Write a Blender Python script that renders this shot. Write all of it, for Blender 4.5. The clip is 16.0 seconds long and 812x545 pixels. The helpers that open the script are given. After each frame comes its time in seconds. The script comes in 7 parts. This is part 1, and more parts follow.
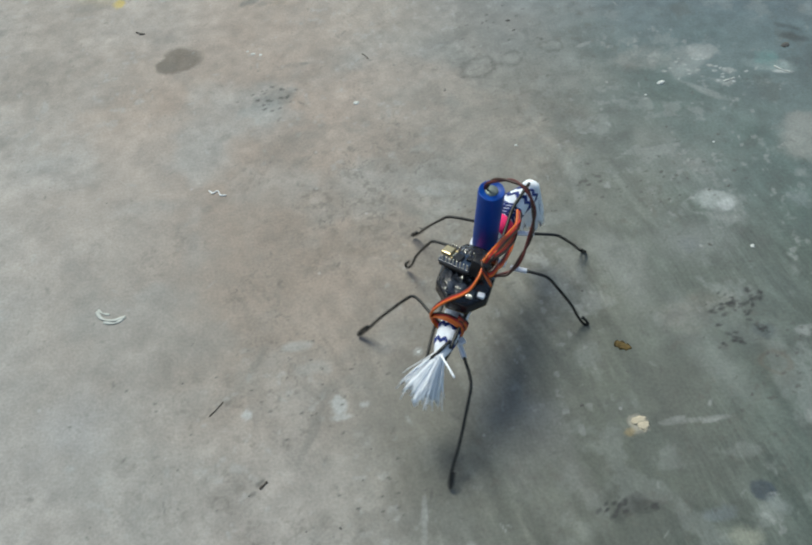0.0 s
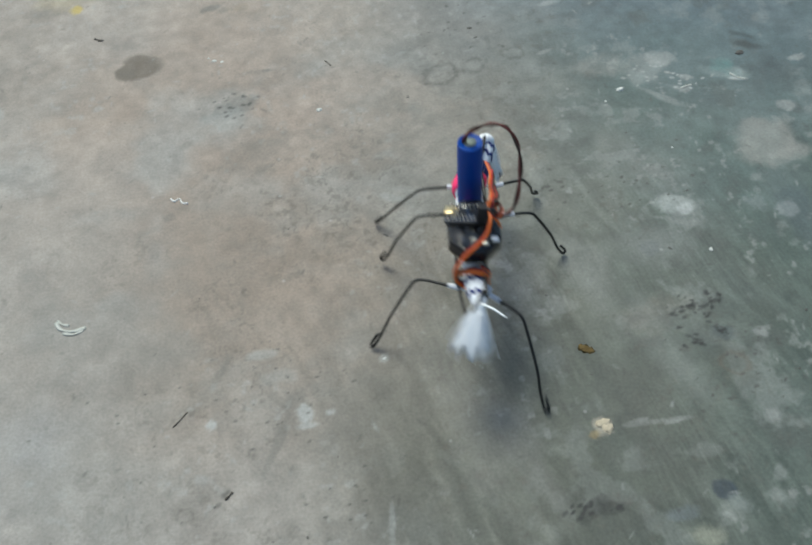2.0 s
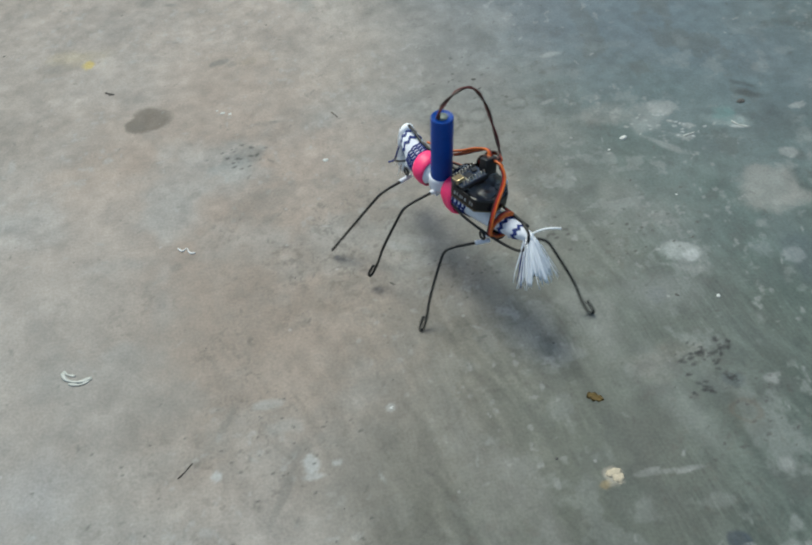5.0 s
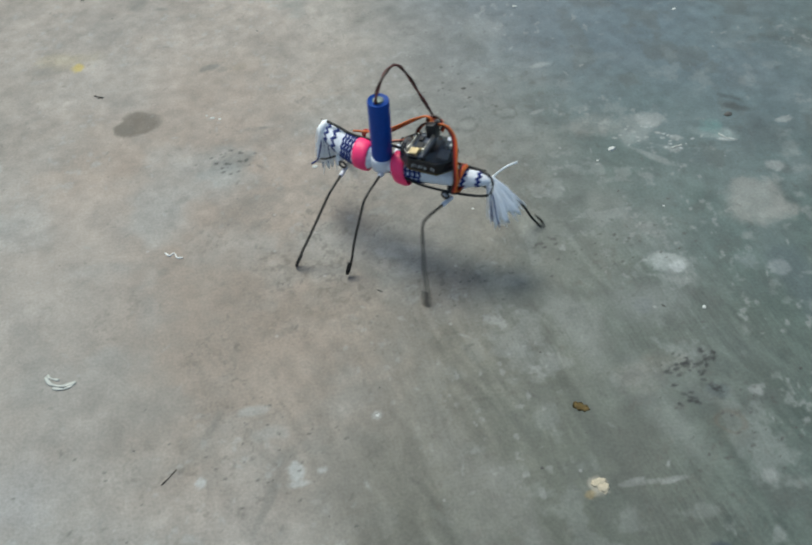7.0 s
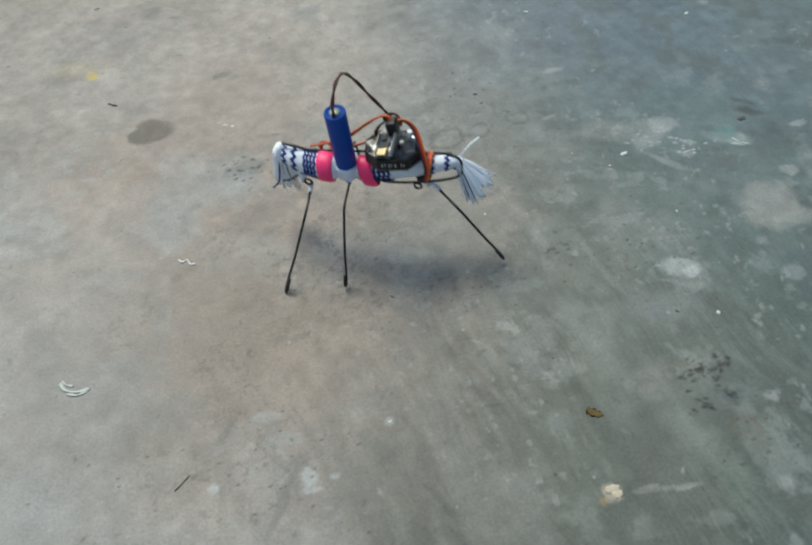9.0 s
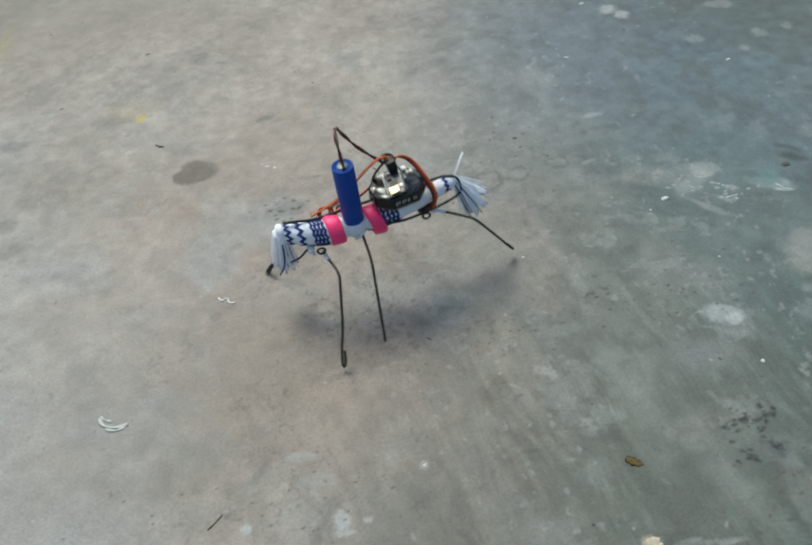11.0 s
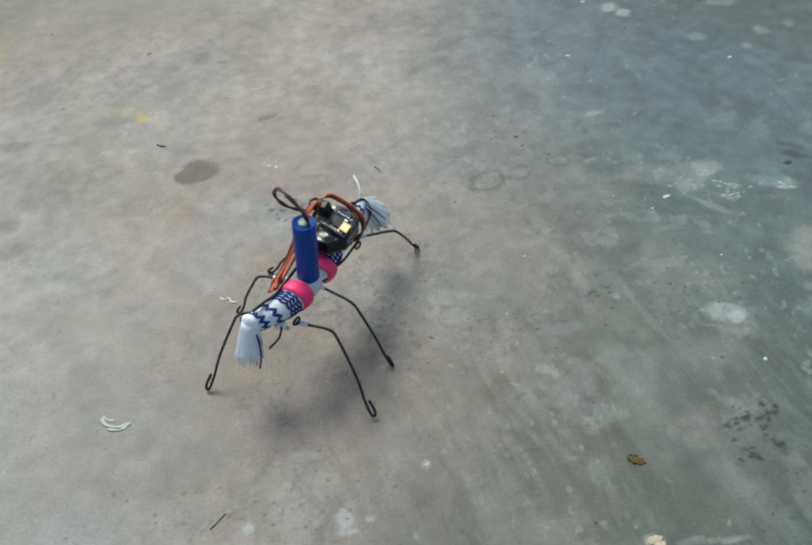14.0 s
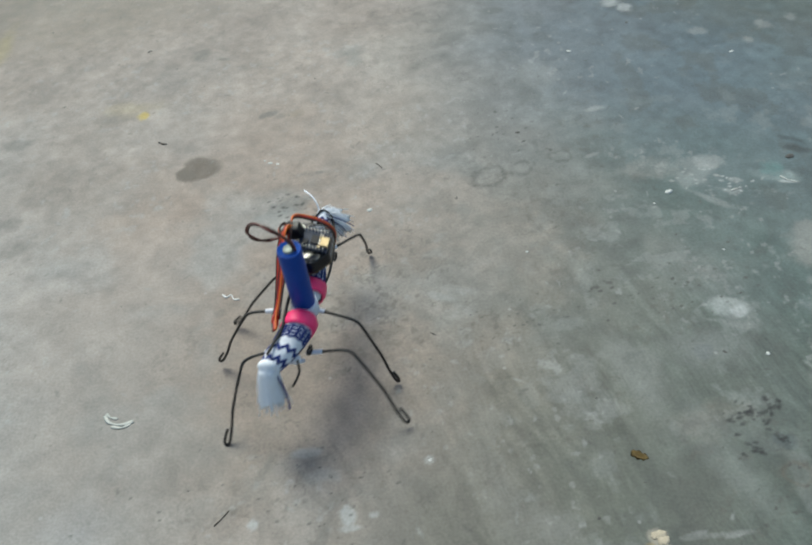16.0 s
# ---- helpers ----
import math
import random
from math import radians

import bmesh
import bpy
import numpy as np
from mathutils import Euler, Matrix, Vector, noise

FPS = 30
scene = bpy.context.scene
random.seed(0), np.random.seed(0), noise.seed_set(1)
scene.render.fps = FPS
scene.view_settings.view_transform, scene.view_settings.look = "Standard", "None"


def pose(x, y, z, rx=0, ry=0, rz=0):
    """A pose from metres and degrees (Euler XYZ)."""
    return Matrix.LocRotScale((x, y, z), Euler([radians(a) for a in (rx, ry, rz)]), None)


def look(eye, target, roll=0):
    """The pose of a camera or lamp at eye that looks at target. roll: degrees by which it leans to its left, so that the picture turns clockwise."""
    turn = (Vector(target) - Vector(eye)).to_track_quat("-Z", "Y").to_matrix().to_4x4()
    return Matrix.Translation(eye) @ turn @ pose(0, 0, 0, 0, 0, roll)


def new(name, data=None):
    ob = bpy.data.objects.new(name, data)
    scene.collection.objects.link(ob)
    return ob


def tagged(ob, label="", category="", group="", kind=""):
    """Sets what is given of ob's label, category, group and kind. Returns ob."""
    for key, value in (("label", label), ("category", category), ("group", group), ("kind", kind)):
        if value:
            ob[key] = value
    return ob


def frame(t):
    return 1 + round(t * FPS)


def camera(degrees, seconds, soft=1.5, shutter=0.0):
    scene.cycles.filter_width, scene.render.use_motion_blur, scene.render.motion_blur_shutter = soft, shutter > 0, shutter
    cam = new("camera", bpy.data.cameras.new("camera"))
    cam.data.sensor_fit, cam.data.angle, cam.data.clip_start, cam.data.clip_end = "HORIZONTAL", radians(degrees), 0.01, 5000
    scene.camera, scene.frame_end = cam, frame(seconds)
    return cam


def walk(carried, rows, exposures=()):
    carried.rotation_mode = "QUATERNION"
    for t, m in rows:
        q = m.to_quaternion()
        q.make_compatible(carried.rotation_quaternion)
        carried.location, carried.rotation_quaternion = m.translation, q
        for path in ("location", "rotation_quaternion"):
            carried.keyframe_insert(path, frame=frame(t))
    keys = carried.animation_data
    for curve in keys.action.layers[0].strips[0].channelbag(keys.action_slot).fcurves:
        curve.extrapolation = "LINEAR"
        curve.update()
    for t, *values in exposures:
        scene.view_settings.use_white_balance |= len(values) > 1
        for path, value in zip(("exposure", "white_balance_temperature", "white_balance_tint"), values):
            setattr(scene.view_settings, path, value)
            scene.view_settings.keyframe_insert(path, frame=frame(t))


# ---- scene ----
import functools

cam = camera(54.7, 16.0, soft=2.1, shutter=1.0)
walk(cam, [
    (0, pose(0.0000, 0.0000, 0.5231, 35.73, 3.59, -4.97)),
    (0.5, pose(0.0000, 0.0000, 0.5231, 35.88, 3.45, -5.23)),
    (1, pose(0.0000, 0.0000, 0.5231, 36.15, 2.30, -6.54)),
    (1.5, pose(0.0000, 0.0000, 0.5231, 36.04, 2.23, -7.02)),
    (2, pose(0.0000, 0.0000, 0.5231, 36.11, 1.89, -6.99)),
    (2.5, pose(0.0000, 0.0000, 0.5231, 36.62, 1.99, -7.18)),
    (3, pose(0.0000, 0.0000, 0.5231, 37.83, 2.28, -7.24)),
    (3.5, pose(0.0000, 0.0000, 0.5231, 39.28, 2.76, -7.17)),
    (4, pose(0.0000, 0.0000, 0.5231, 39.61, 2.63, -7.02)),
    (6.5, pose(0.0000, 0.0000, 0.5231, 39.68, 1.83, -7.11)),
    (7, pose(0.0000, 0.0000, 0.5231, 40.18, 1.33, -6.98)),
    (7.5, pose(0.0000, 0.0000, 0.5231, 40.14, 1.84, -6.94)),
    (8, pose(0.0000, 0.0000, 0.5231, 40.23, 2.14, -6.84)),
    (8.5, pose(0.0000, 0.0000, 0.5231, 40.44, 2.12, -6.86)),
    (9, pose(0.0000, 0.0000, 0.5231, 40.62, 2.09, -6.51)),
    (9.5, pose(0.0000, 0.0000, 0.5231, 42.71, 3.67, -4.56)),
    (12, pose(0.0000, 0.0000, 0.5231, 43.86, 3.50, -3.97)),
    (12.5, pose(0.0000, 0.0000, 0.5231, 43.80, 3.88, -3.85)),
    (13, pose(0.0000, 0.0000, 0.5231, 43.82, 3.84, -4.05)),
    (13.5, pose(0.0000, 0.0000, 0.5231, 43.81, 3.81, -4.15)),
    (14, pose(0.0000, 0.0000, 0.5231, 43.71, 3.70, -4.02)),
    (14.5, pose(0.0000, 0.0000, 0.5231, 43.75, 3.40, -4.05)),
    (15, pose(0.0000, 0.0000, 0.5231, 43.54, 3.85, -4.11)),
    (15.5, pose(0.0000, 0.0000, 0.5231, 43.49, 4.01, -4.13)),
    (16, pose(0.0000, 0.0000, 0.5231, 43.44, 4.02, -4.14)),
], exposures=[(0, 0.0, 6480, -1), (16, 0.01, 6480, -1)])

# ---- light: a bright overcast sky, the brightest part behind and to the left ----
world = bpy.data.worlds.new("sky")
scene.world = world
world.use_nodes = True
wn, wl = world.node_tree.nodes, world.node_tree.links
sky = wn.new("ShaderNodeTexSky")
sky.sky_type, sky.sun_disc = "NISHITA", False
SUN_EL, SUN_AZ = radians(58), radians(-24)
sky.sun_elevation, sky.sun_rotation = SUN_EL, SUN_AZ
sky.air_density, sky.dust_density, sky.ozone_density = 1.0, 2.0, 1.0
wl.new(sky.outputs[0], wn["Background"].inputs[0])
wn["Background"].inputs[1].default_value = 0.142
sun = new("sun", bpy.data.lights.new("sun", "SUN"))
sun.data.energy, sun.data.angle, sun.data.color = 2.9, radians(26), (1.0, 0.97, 0.90)
sun.matrix_world = look((math.sin(SUN_AZ) * math.cos(SUN_EL) * 6, math.cos(SUN_AZ) * math.cos(SUN_EL) * 6, math.sin(SUN_EL) * 6), (0, 0, 0))

# ---- materials ----
MM = 0.001


def mat(name, colour, rough=0.6, metal=0.0, vary=0.15, scale=120.0, bump=0.0, coat=0.0, bump_scale=None, spec=0.5):
    """A plain material with two scales of colour variation and a fine relief."""
    m = bpy.data.materials.new(name)
    m.use_nodes = True
    n, l = m.node_tree.nodes, m.node_tree.links
    b = n["Principled BSDF"]
    b.inputs["Roughness"].default_value, b.inputs["Metallic"].default_value = rough, metal
    b.inputs["Coat Weight"].default_value = coat
    b.inputs["Specular IOR Level"].default_value = spec
    co = n.new("ShaderNodeTexCoord")
    a, c = n.new("ShaderNodeTexNoise"), n.new("ShaderNodeTexNoise")
    a.inputs["Scale"].default_value, c.inputs["Scale"].default_value = scale, scale * 9
    a.inputs["Detail"].default_value = 3
    for t in (a, c):
        l.new(co.outputs["Object"], t.inputs["Vector"])
    mix = n.new("ShaderNodeMath")
    mix.operation = "ADD"
    l.new(a.outputs[0], mix.inputs[0]), l.new(c.outputs[0], mix.inputs[1])
    ramp = n.new("ShaderNodeMapRange")
    ramp.inputs["From Min"].default_value, ramp.inputs["From Max"].default_value = 0.6, 1.4
    ramp.inputs["To Min"].default_value, ramp.inputs["To Max"].default_value = 1 - vary, 1 + vary
    l.new(mix.outputs[0], ramp.inputs[0])
    mul = n.new("ShaderNodeMix")
    mul.data_type, mul.blend_type = "RGBA", "MULTIPLY"
    mul.inputs[0].default_value = 1
    mul.inputs[6].default_value = (*colour, 1)
    l.new(ramp.outputs[0], mul.inputs[7])
    l.new(mul.outputs[2], b.inputs["Base Color"])
    if bump:
        bp = n.new("ShaderNodeBump")
        bp.inputs["Strength"].default_value, bp.inputs["Distance"].default_value = bump, 0.0006
        l.new(c.outputs[0], bp.inputs["Height"])
        l.new(bp.outputs[0], b.inputs["Normal"])
    return m


BLUE = mat("blue_shrink_wrap", (0.003, 0.050, 0.28), 0.42, vary=0.14, scale=60, bump=0.1, spec=0.25)
STEEL = mat("battery_cap_steel", (0.17, 0.20, 0.18), 0.45, 0.5, vary=0.3)
WHITE_TAPE = mat("white_tape", (0.68, 0.70, 0.76), 0.55, vary=0.08, bump=0.2)
PINK = mat("pink_tape", (0.95, 0.036, 0.175), 0.45, vary=0.14, scale=90, bump=0.25)
CLOTH = mat("white_woven_cotton", (0.86, 0.89, 0.95), 0.9, vary=0.12, scale=260, bump=0.8)
NAVY = mat("navy_yarn", (0.018, 0.034, 0.17), 0.9, vary=0.4, scale=260, bump=0.8)
YARN = mat("white_yarn", (0.93, 0.95, 0.98), 0.9, vary=0.05, scale=200, bump=0.2)


def let_light_through(m, colour, share):
    """Thin fibres: part of the light passes through them."""
    n, l = m.node_tree.nodes, m.node_tree.links
    t, x = n.new("ShaderNodeBsdfTranslucent"), n.new("ShaderNodeMixShader")
    t.inputs["Color"].default_value = (*colour, 1)
    x.inputs[0].default_value = share
    l.new(n["Principled BSDF"].outputs[0], x.inputs[1]), l.new(t.outputs[0], x.inputs[2])
    l.new(x.outputs[0], n["Material Output"].inputs["Surface"])


let_light_through(YARN, (0.98, 0.99, 1.0), 0.08)
let_light_through(CLOTH, (0.90, 0.93, 0.98), 0.15)
WIRE = mat("black_annealed_wire", (0.014, 0.014, 0.014), 0.42, 0.3, vary=0.4, scale=150, bump=0.2)
BLACK = mat("black_plastic", (0.008, 0.008, 0.010), 0.42, vary=0.3, spec=0.35)
PCB = mat("dark_blue_circuit_board", (0.012, 0.024, 0.050), 0.3, vary=0.5, scale=220, coat=0.3)
TIN = mat("tinned_metal", (0.62, 0.60, 0.54), 0.3, 0.9, vary=0.35, scale=300, bump=0.3)
GOLD = mat("brassy_connector", (0.60, 0.47, 0.26), 0.28, 0.9, vary=0.3, scale=200)
ORANGE = mat("orange_wire", (0.60, 0.13, 0.015), 0.45, vary=0.15)
REDW = mat("red_wire", (0.42, 0.020, 0.012), 0.45, vary=0.15)
BROWN = mat("brown_wire", (0.040, 0.016, 0.009), 0.45, vary=0.2)
SLAB = mat("black_glossy_wrap", (0.004, 0.005, 0.009), 0.26, vary=0.5, scale=160, bump=0.2, coat=0.15, spec=0.3)
GREYPRINT = mat("grey_print", (0.30, 0.31, 0.31), 0.6, vary=0.2)
DARKRED = mat("dark_red_wire", (0.095, 0.014, 0.010), 0.45, vary=0.2)
AMBER = mat("amber_tape", (0.10, 0.065, 0.012), 0.4, vary=0.3)


def film_material():
    """Thin clear packing tape round the electronics: glossy, creased."""
    m = bpy.data.materials.new("clear_tape")
    m.use_nodes = True
    n, l = m.node_tree.nodes, m.node_tree.links
    out = n["Material Output"]
    clear, gloss, both, fres = n.new("ShaderNodeBsdfTransparent"), n.new("ShaderNodeBsdfGlossy"), n.new("ShaderNodeMixShader"), n.new("ShaderNodeFresnel")
    gloss.inputs["Roughness"].default_value = 0.18
    fres.inputs["IOR"].default_value = 1.75
    l.new(fres.outputs[0], both.inputs[0]), l.new(clear.outputs[0], both.inputs[1]), l.new(gloss.outputs[0], both.inputs[2])
    l.new(both.outputs[0], out.inputs["Surface"])
    co, tx, bp = n.new("ShaderNodeTexCoord"), n.new("ShaderNodeTexNoise"), n.new("ShaderNodeBump")
    tx.inputs["Scale"].default_value, tx.inputs["Detail"].default_value = 110, 2
    bp.inputs["Strength"].default_value, bp.inputs["Distance"].default_value = 0.6, 0.003
    l.new(co.outputs["Object"], tx.inputs["Vector"]), l.new(tx.outputs[0], bp.inputs["Height"]), l.new(bp.outputs[0], gloss.inputs["Normal"]), l.new(bp.outputs[0], fres.inputs["Normal"])
    return m


FILM = film_material()

# ---- mesh helpers ----


def part(name, bm, material, parent=None, label="", smooth=True):
    """Links a bmesh as one mesh object under a thing or a part."""
    me = bpy.data.meshes.new(name)
    if smooth:
        for f in bm.faces:
            f.smooth = True
    bm.to_mesh(me)
    bm.free()
    me.materials.append(material)
    ob = new(name, me)
    ob.parent = parent
    if label:
        tagged(ob, label)
    return ob


def spline(points, per=8):
    """Catmull-Rom through the points."""
    p = [Vector(a) for a in points]
    p = [p[0] * 2 - p[1], *p, p[-1] * 2 - p[-2]]
    out = []
    for i in range(1, len(p) - 2):
        a, b, c, d = p[i - 1:i + 3]
        for k in range(per):
            t = k / per
            out.append(0.5 * (2 * b + (c - a) * t + (2 * a - 5 * b + 4 * c - d) * t * t + (3 * b - a - 3 * c + d) * t ** 3))
    return out + [p[-2]]


def tube(bm, path, radius, sides=8, squash=1.0):
    """A tube along a path; radius is a number or a function of 0..1."""
    path = [Vector(a) for a in path]
    up, rings = None, []
    for i, c in enumerate(path):
        d = (path[min(i + 1, len(path) - 1)] - path[max(i - 1, 0)]).normalized()
        if up is None:
            up = d.orthogonal().normalized() if abs(d.z) > 0.9 else Vector((0, 0, 1))
        side = d.cross(up).normalized()
        up = side.cross(d).normalized()
        r = radius(i / (len(path) - 1)) if callable(radius) else radius
        rings.append([bm.verts.new(c + side * math.cos(a) * r + up * math.sin(a) * r * squash) for a in [2 * math.pi * k / sides for k in range(sides)]])
    for a, b in zip(rings, rings[1:]):
        for k in range(sides):
            bm.faces.new((a[k], a[(k + 1) % sides], b[(k + 1) % sides], b[k]))
    bm.faces.new(rings[0][::-1])
    bm.faces.new(rings[-1])
    return bm


def mm(*points):
    return [Vector(p) * MM for p in points]


def box(bm, centre, size, bevel=0.0, turn=(0, 0, 0)):
    """A bevelled block, in millimetres."""
    m = pose(*[c * MM for c in centre], *turn) @ Matrix.Diagonal((*[s * MM for s in size], 1))
    g = bmesh.ops.create_cube(bm, size=1, matrix=m)
    if bevel:
        edges = {e for v in g["verts"] for e in v.link_edges}
        bmesh.ops.bevel(bm, geom=list(edges), offset=bevel * MM, segments=2, affect="EDGES", profile=0.5)
    return bm


def lathe(bm, profile, sides=32, m=None):
    """Turns (radius, height) pairs in millimetres round z."""
    rings = []
    for r, z in profile:
        rings.append([bm.verts.new(Vector((r * math.cos(a), r * math.sin(a), z)) * MM) for a in [2 * math.pi * k / sides for k in range(sides)]])
    for a, b in zip(rings, rings[1:]):
        for k in range(sides):
            bm.faces.new((a[k], a[(k + 1) % sides], b[(k + 1) % sides], b[k]))
    bm.faces.new(rings[0][::-1])
    bm.faces.new(rings[-1])
    if m is not None:
        bmesh.ops.transform(bm, matrix=m, verts=bm.verts)
    return bm


# ---- ground: a worn concrete slab ----


def ground_material():
    m = bpy.data.materials.new("worn_concrete")
    m.use_nodes = True
    n, l = m.node_tree.nodes, m.node_tree.links
    b = n["Principled BSDF"]
    co = n.new("ShaderNodeTexCoord")

    def tex(scale, detail, stretch=(1, 1, 1), turn=0.0, rough=0.55):
        mp, t = n.new("ShaderNodeMapping"), n.new("ShaderNodeTexNoise")
        mp.inputs["Scale"].default_value, mp.inputs["Rotation"].default_value = stretch, (0, 0, radians(turn))
        t.inputs["Scale"].default_value, t.inputs["Detail"].default_value, t.inputs["Roughness"].default_value = scale, detail, rough
        l.new(co.outputs["Object"], mp.inputs[0]), l.new(mp.outputs[0], t.inputs["Vector"])
        return t.outputs[0]

    def span(src, a, c, lo, hi):
        r = n.new("ShaderNodeMapRange")
        for k, v in zip(("From Min", "From Max", "To Min", "To Max"), (a, c, lo, hi)):
            r.inputs[k].default_value = v
        l.new(src, r.inputs[0])
        return r.outputs[0]

    def mix(kind, fac, a, c):
        x = n.new("ShaderNodeMix")
        x.data_type, x.blend_type = "RGBA", kind
        for src, socket in ((fac, 0), (a, 6), (c, 7)):
            if isinstance(src, (int, float)):
                x.inputs[socket].default_value = src
            elif isinstance(src, tuple):
                x.inputs[socket].default_value = (*src, 1)
            else:
                l.new(src, x.inputs[socket])
        return x.outputs[2]

    at = n.new("ShaderNodeVertexColor")
    at.layer_name = "stains"
    col = at.outputs["Color"]
    fine = tex(420, 4)
    mid = tex(60, 5)
    col = mix("MULTIPLY", 1.0, col, span(fine, 0.3, 0.7, 0.87, 1.13))
    col = mix("MULTIPLY", 1.0, col, span(mid, 0.3, 0.7, 0.86, 1.14))
    col = mix("MULTIPLY", 1.0, col, span(tex(2.2, 4), 0.3, 0.7, 0.93, 1.07))
    # brushed strokes, where the slab was trowelled hardest
    for turn, scale, seed in ((-76, 460, 0.0), (-84, 300, 3.1)):
        mp, t = n.new("ShaderNodeMapping"), n.new("ShaderNodeTexNoise")
        mp.vector_type = "TEXTURE"
        mp.inputs["Scale"].default_value, mp.inputs["Rotation"].default_value, mp.inputs["Location"].default_value = (13, 1, 1), (0, 0, radians(turn)), (seed, seed, 0)
        t.inputs["Scale"].default_value, t.inputs["Detail"].default_value, t.inputs["Roughness"].default_value = scale, 3, 0.6
        l.new(co.outputs["Object"], mp.inputs[0]), l.new(mp.outputs[0], t.inputs["Vector"])
        col = mix("MULTIPLY", at.outputs["Alpha"], col, span(t.outputs[0], 0.32, 0.68, 0.89, 1.11))
    # dark grit and pale lime specks
    for scale, limit, colour, seed in ((150, 0.12, (0.05, 0.05, 0.045), 0.0), (70, 0.08, (0.45, 0.45, 0.44), 7.3)):
        mp, v = n.new("ShaderNodeMapping"), n.new("ShaderNodeTexVoronoi")
        mp.inputs["Location"].default_value = (seed, seed, 0)
        v.inputs["Scale"].default_value = scale
        l.new(co.outputs["Object"], mp.inputs[0]), l.new(mp.outputs[0], v.inputs["Vector"])
        dot = span(v.outputs["Distance"], limit, limit * 1.7, 1, 0)
        pick = n.new("ShaderNodeSeparateColor")
        l.new(v.outputs["Color"], pick.inputs[0])
        rare = span(pick.outputs[0], 0.94, 0.955, 0, 1)
        both = n.new("ShaderNodeMath")
        both.operation = "MULTIPLY"
        l.new(dot, both.inputs[0]), l.new(rare, both.inputs[1])
        half = n.new("ShaderNodeMath")
        half.operation = "MULTIPLY"
        half.inputs[1].default_value = 0.28
        l.new(both.outputs[0], half.inputs[0])
        col = mix("MIX", half.outputs[0], col, colour)
    l.new(col, b.inputs["Base Color"])
    l.new(span(mid, 0.3, 0.7, 0.55, 0.8), b.inputs["Roughness"])
    b.inputs["Specular IOR Level"].default_value = 0.35
    bp = n.new("ShaderNodeBump")
    bp.inputs["Strength"].default_value, bp.inputs["Distance"].default_value = 0.35, 0.0008
    l.new(fine, bp.inputs["Height"]), l.new(bp.outputs[0], b.inputs["Normal"])
    return m


@functools.lru_cache(None)
def lattice(seed):
    return np.random.RandomState(seed).rand(256, 256).astype(np.float32)


def cell(u):
    """The lattice line below u and the eased way to the next."""
    i = np.floor(u).astype(np.int32)
    a = (u - i).astype(np.float32)
    return i % 256, (i + 1) % 256, a * a * (3 - 2 * a)


def value_noise(x, y, scale, seed):
    """Smooth value noise over arrays, 0..1; scale in metres."""
    g = lattice(seed)
    if x.ndim == 2 and x.size and np.array_equal(x[0], x[-1]) and np.array_equal(y[:, 0], y[:, -1]):
        i, i2, a = cell(x[0] / scale + 1000)
        j, j2, c = cell(y[:, 0] / scale + 1000)
        across = g[i] * (1 - a[:, None]) + g[i2] * a[:, None]
        return (across[:, j] * (1 - c) + across[:, j2] * c).T
    i, i2, a = cell(x / scale + 1000)
    j, j2, c = cell(y / scale + 1000)
    return (g[i, j] * (1 - a) + g[i2, j] * a) * (1 - c) + (g[i, j2] * (1 - a) + g[i2, j2] * a) * c


def fractal(x, y, scale, seed, octaves=4):
    total, amount, out = 0.0, 1.0, 0
    for k in range(octaves):
        out = out + amount * value_noise(x, y, scale / 2 ** k, seed + k)
        total, amount = total + amount, amount * 0.55
    return out / total


def step(v, a, c):
    t = np.clip((v - a) / (c - a), 0, 1)
    return t * t * (3 - 2 * t)


def blend(col, mask, colour):
    return col + (np.array(colour, np.float32) - col) * mask[..., None]


def blot(x, y, cx, cy, rx, ry, turn, seed, ragged=0.5, soft=0.35):
    """An uneven patch: 1 inside, 0 outside."""
    a = radians(turn)
    u, v = (x - cx) * math.cos(a) + (y - cy) * math.sin(a), -(x - cx) * math.sin(a) + (y - cy) * math.cos(a)
    d = np.sqrt((u / rx) ** 2 + (v / ry) ** 2) + ragged * 2 * (fractal(x, y, max(rx, ry) * 0.8, seed) - 0.5)
    return 1 - step(d, 1 - soft, 1 + soft)


# the slab's marks, in millimetres
GREY, PALE, CHALK, SOOT, GRIME = (0.17, 0.17, 0.155), (0.46, 0.475, 0.455), (0.60, 0.62, 0.61), (0.05, 0.052, 0.05), (0.10, 0.10, 0.09)
STAINS, RINGS, SPECKS = [], [], []


def stain(x, y, rx, ry, turn, ragged, soft, strength, colour):
    """A blotch: middle, half sizes, turn, how ragged and soft its edge is."""
    STAINS.append((x, y, rx, ry, turn, ragged, soft, strength, colour))


def ring(x, y, rx, ry, turn, width, strength, colour):
    """A worn ring, as a wet can leaves it."""
    RINGS.append((x, y, rx, ry, turn, width, strength, colour))


def specks(x, y, rx, ry, turn, count, size, colour):
    """A sprinkling of small marks."""
    SPECKS.append((x, y, rx, ry, turn, count, size, colour))


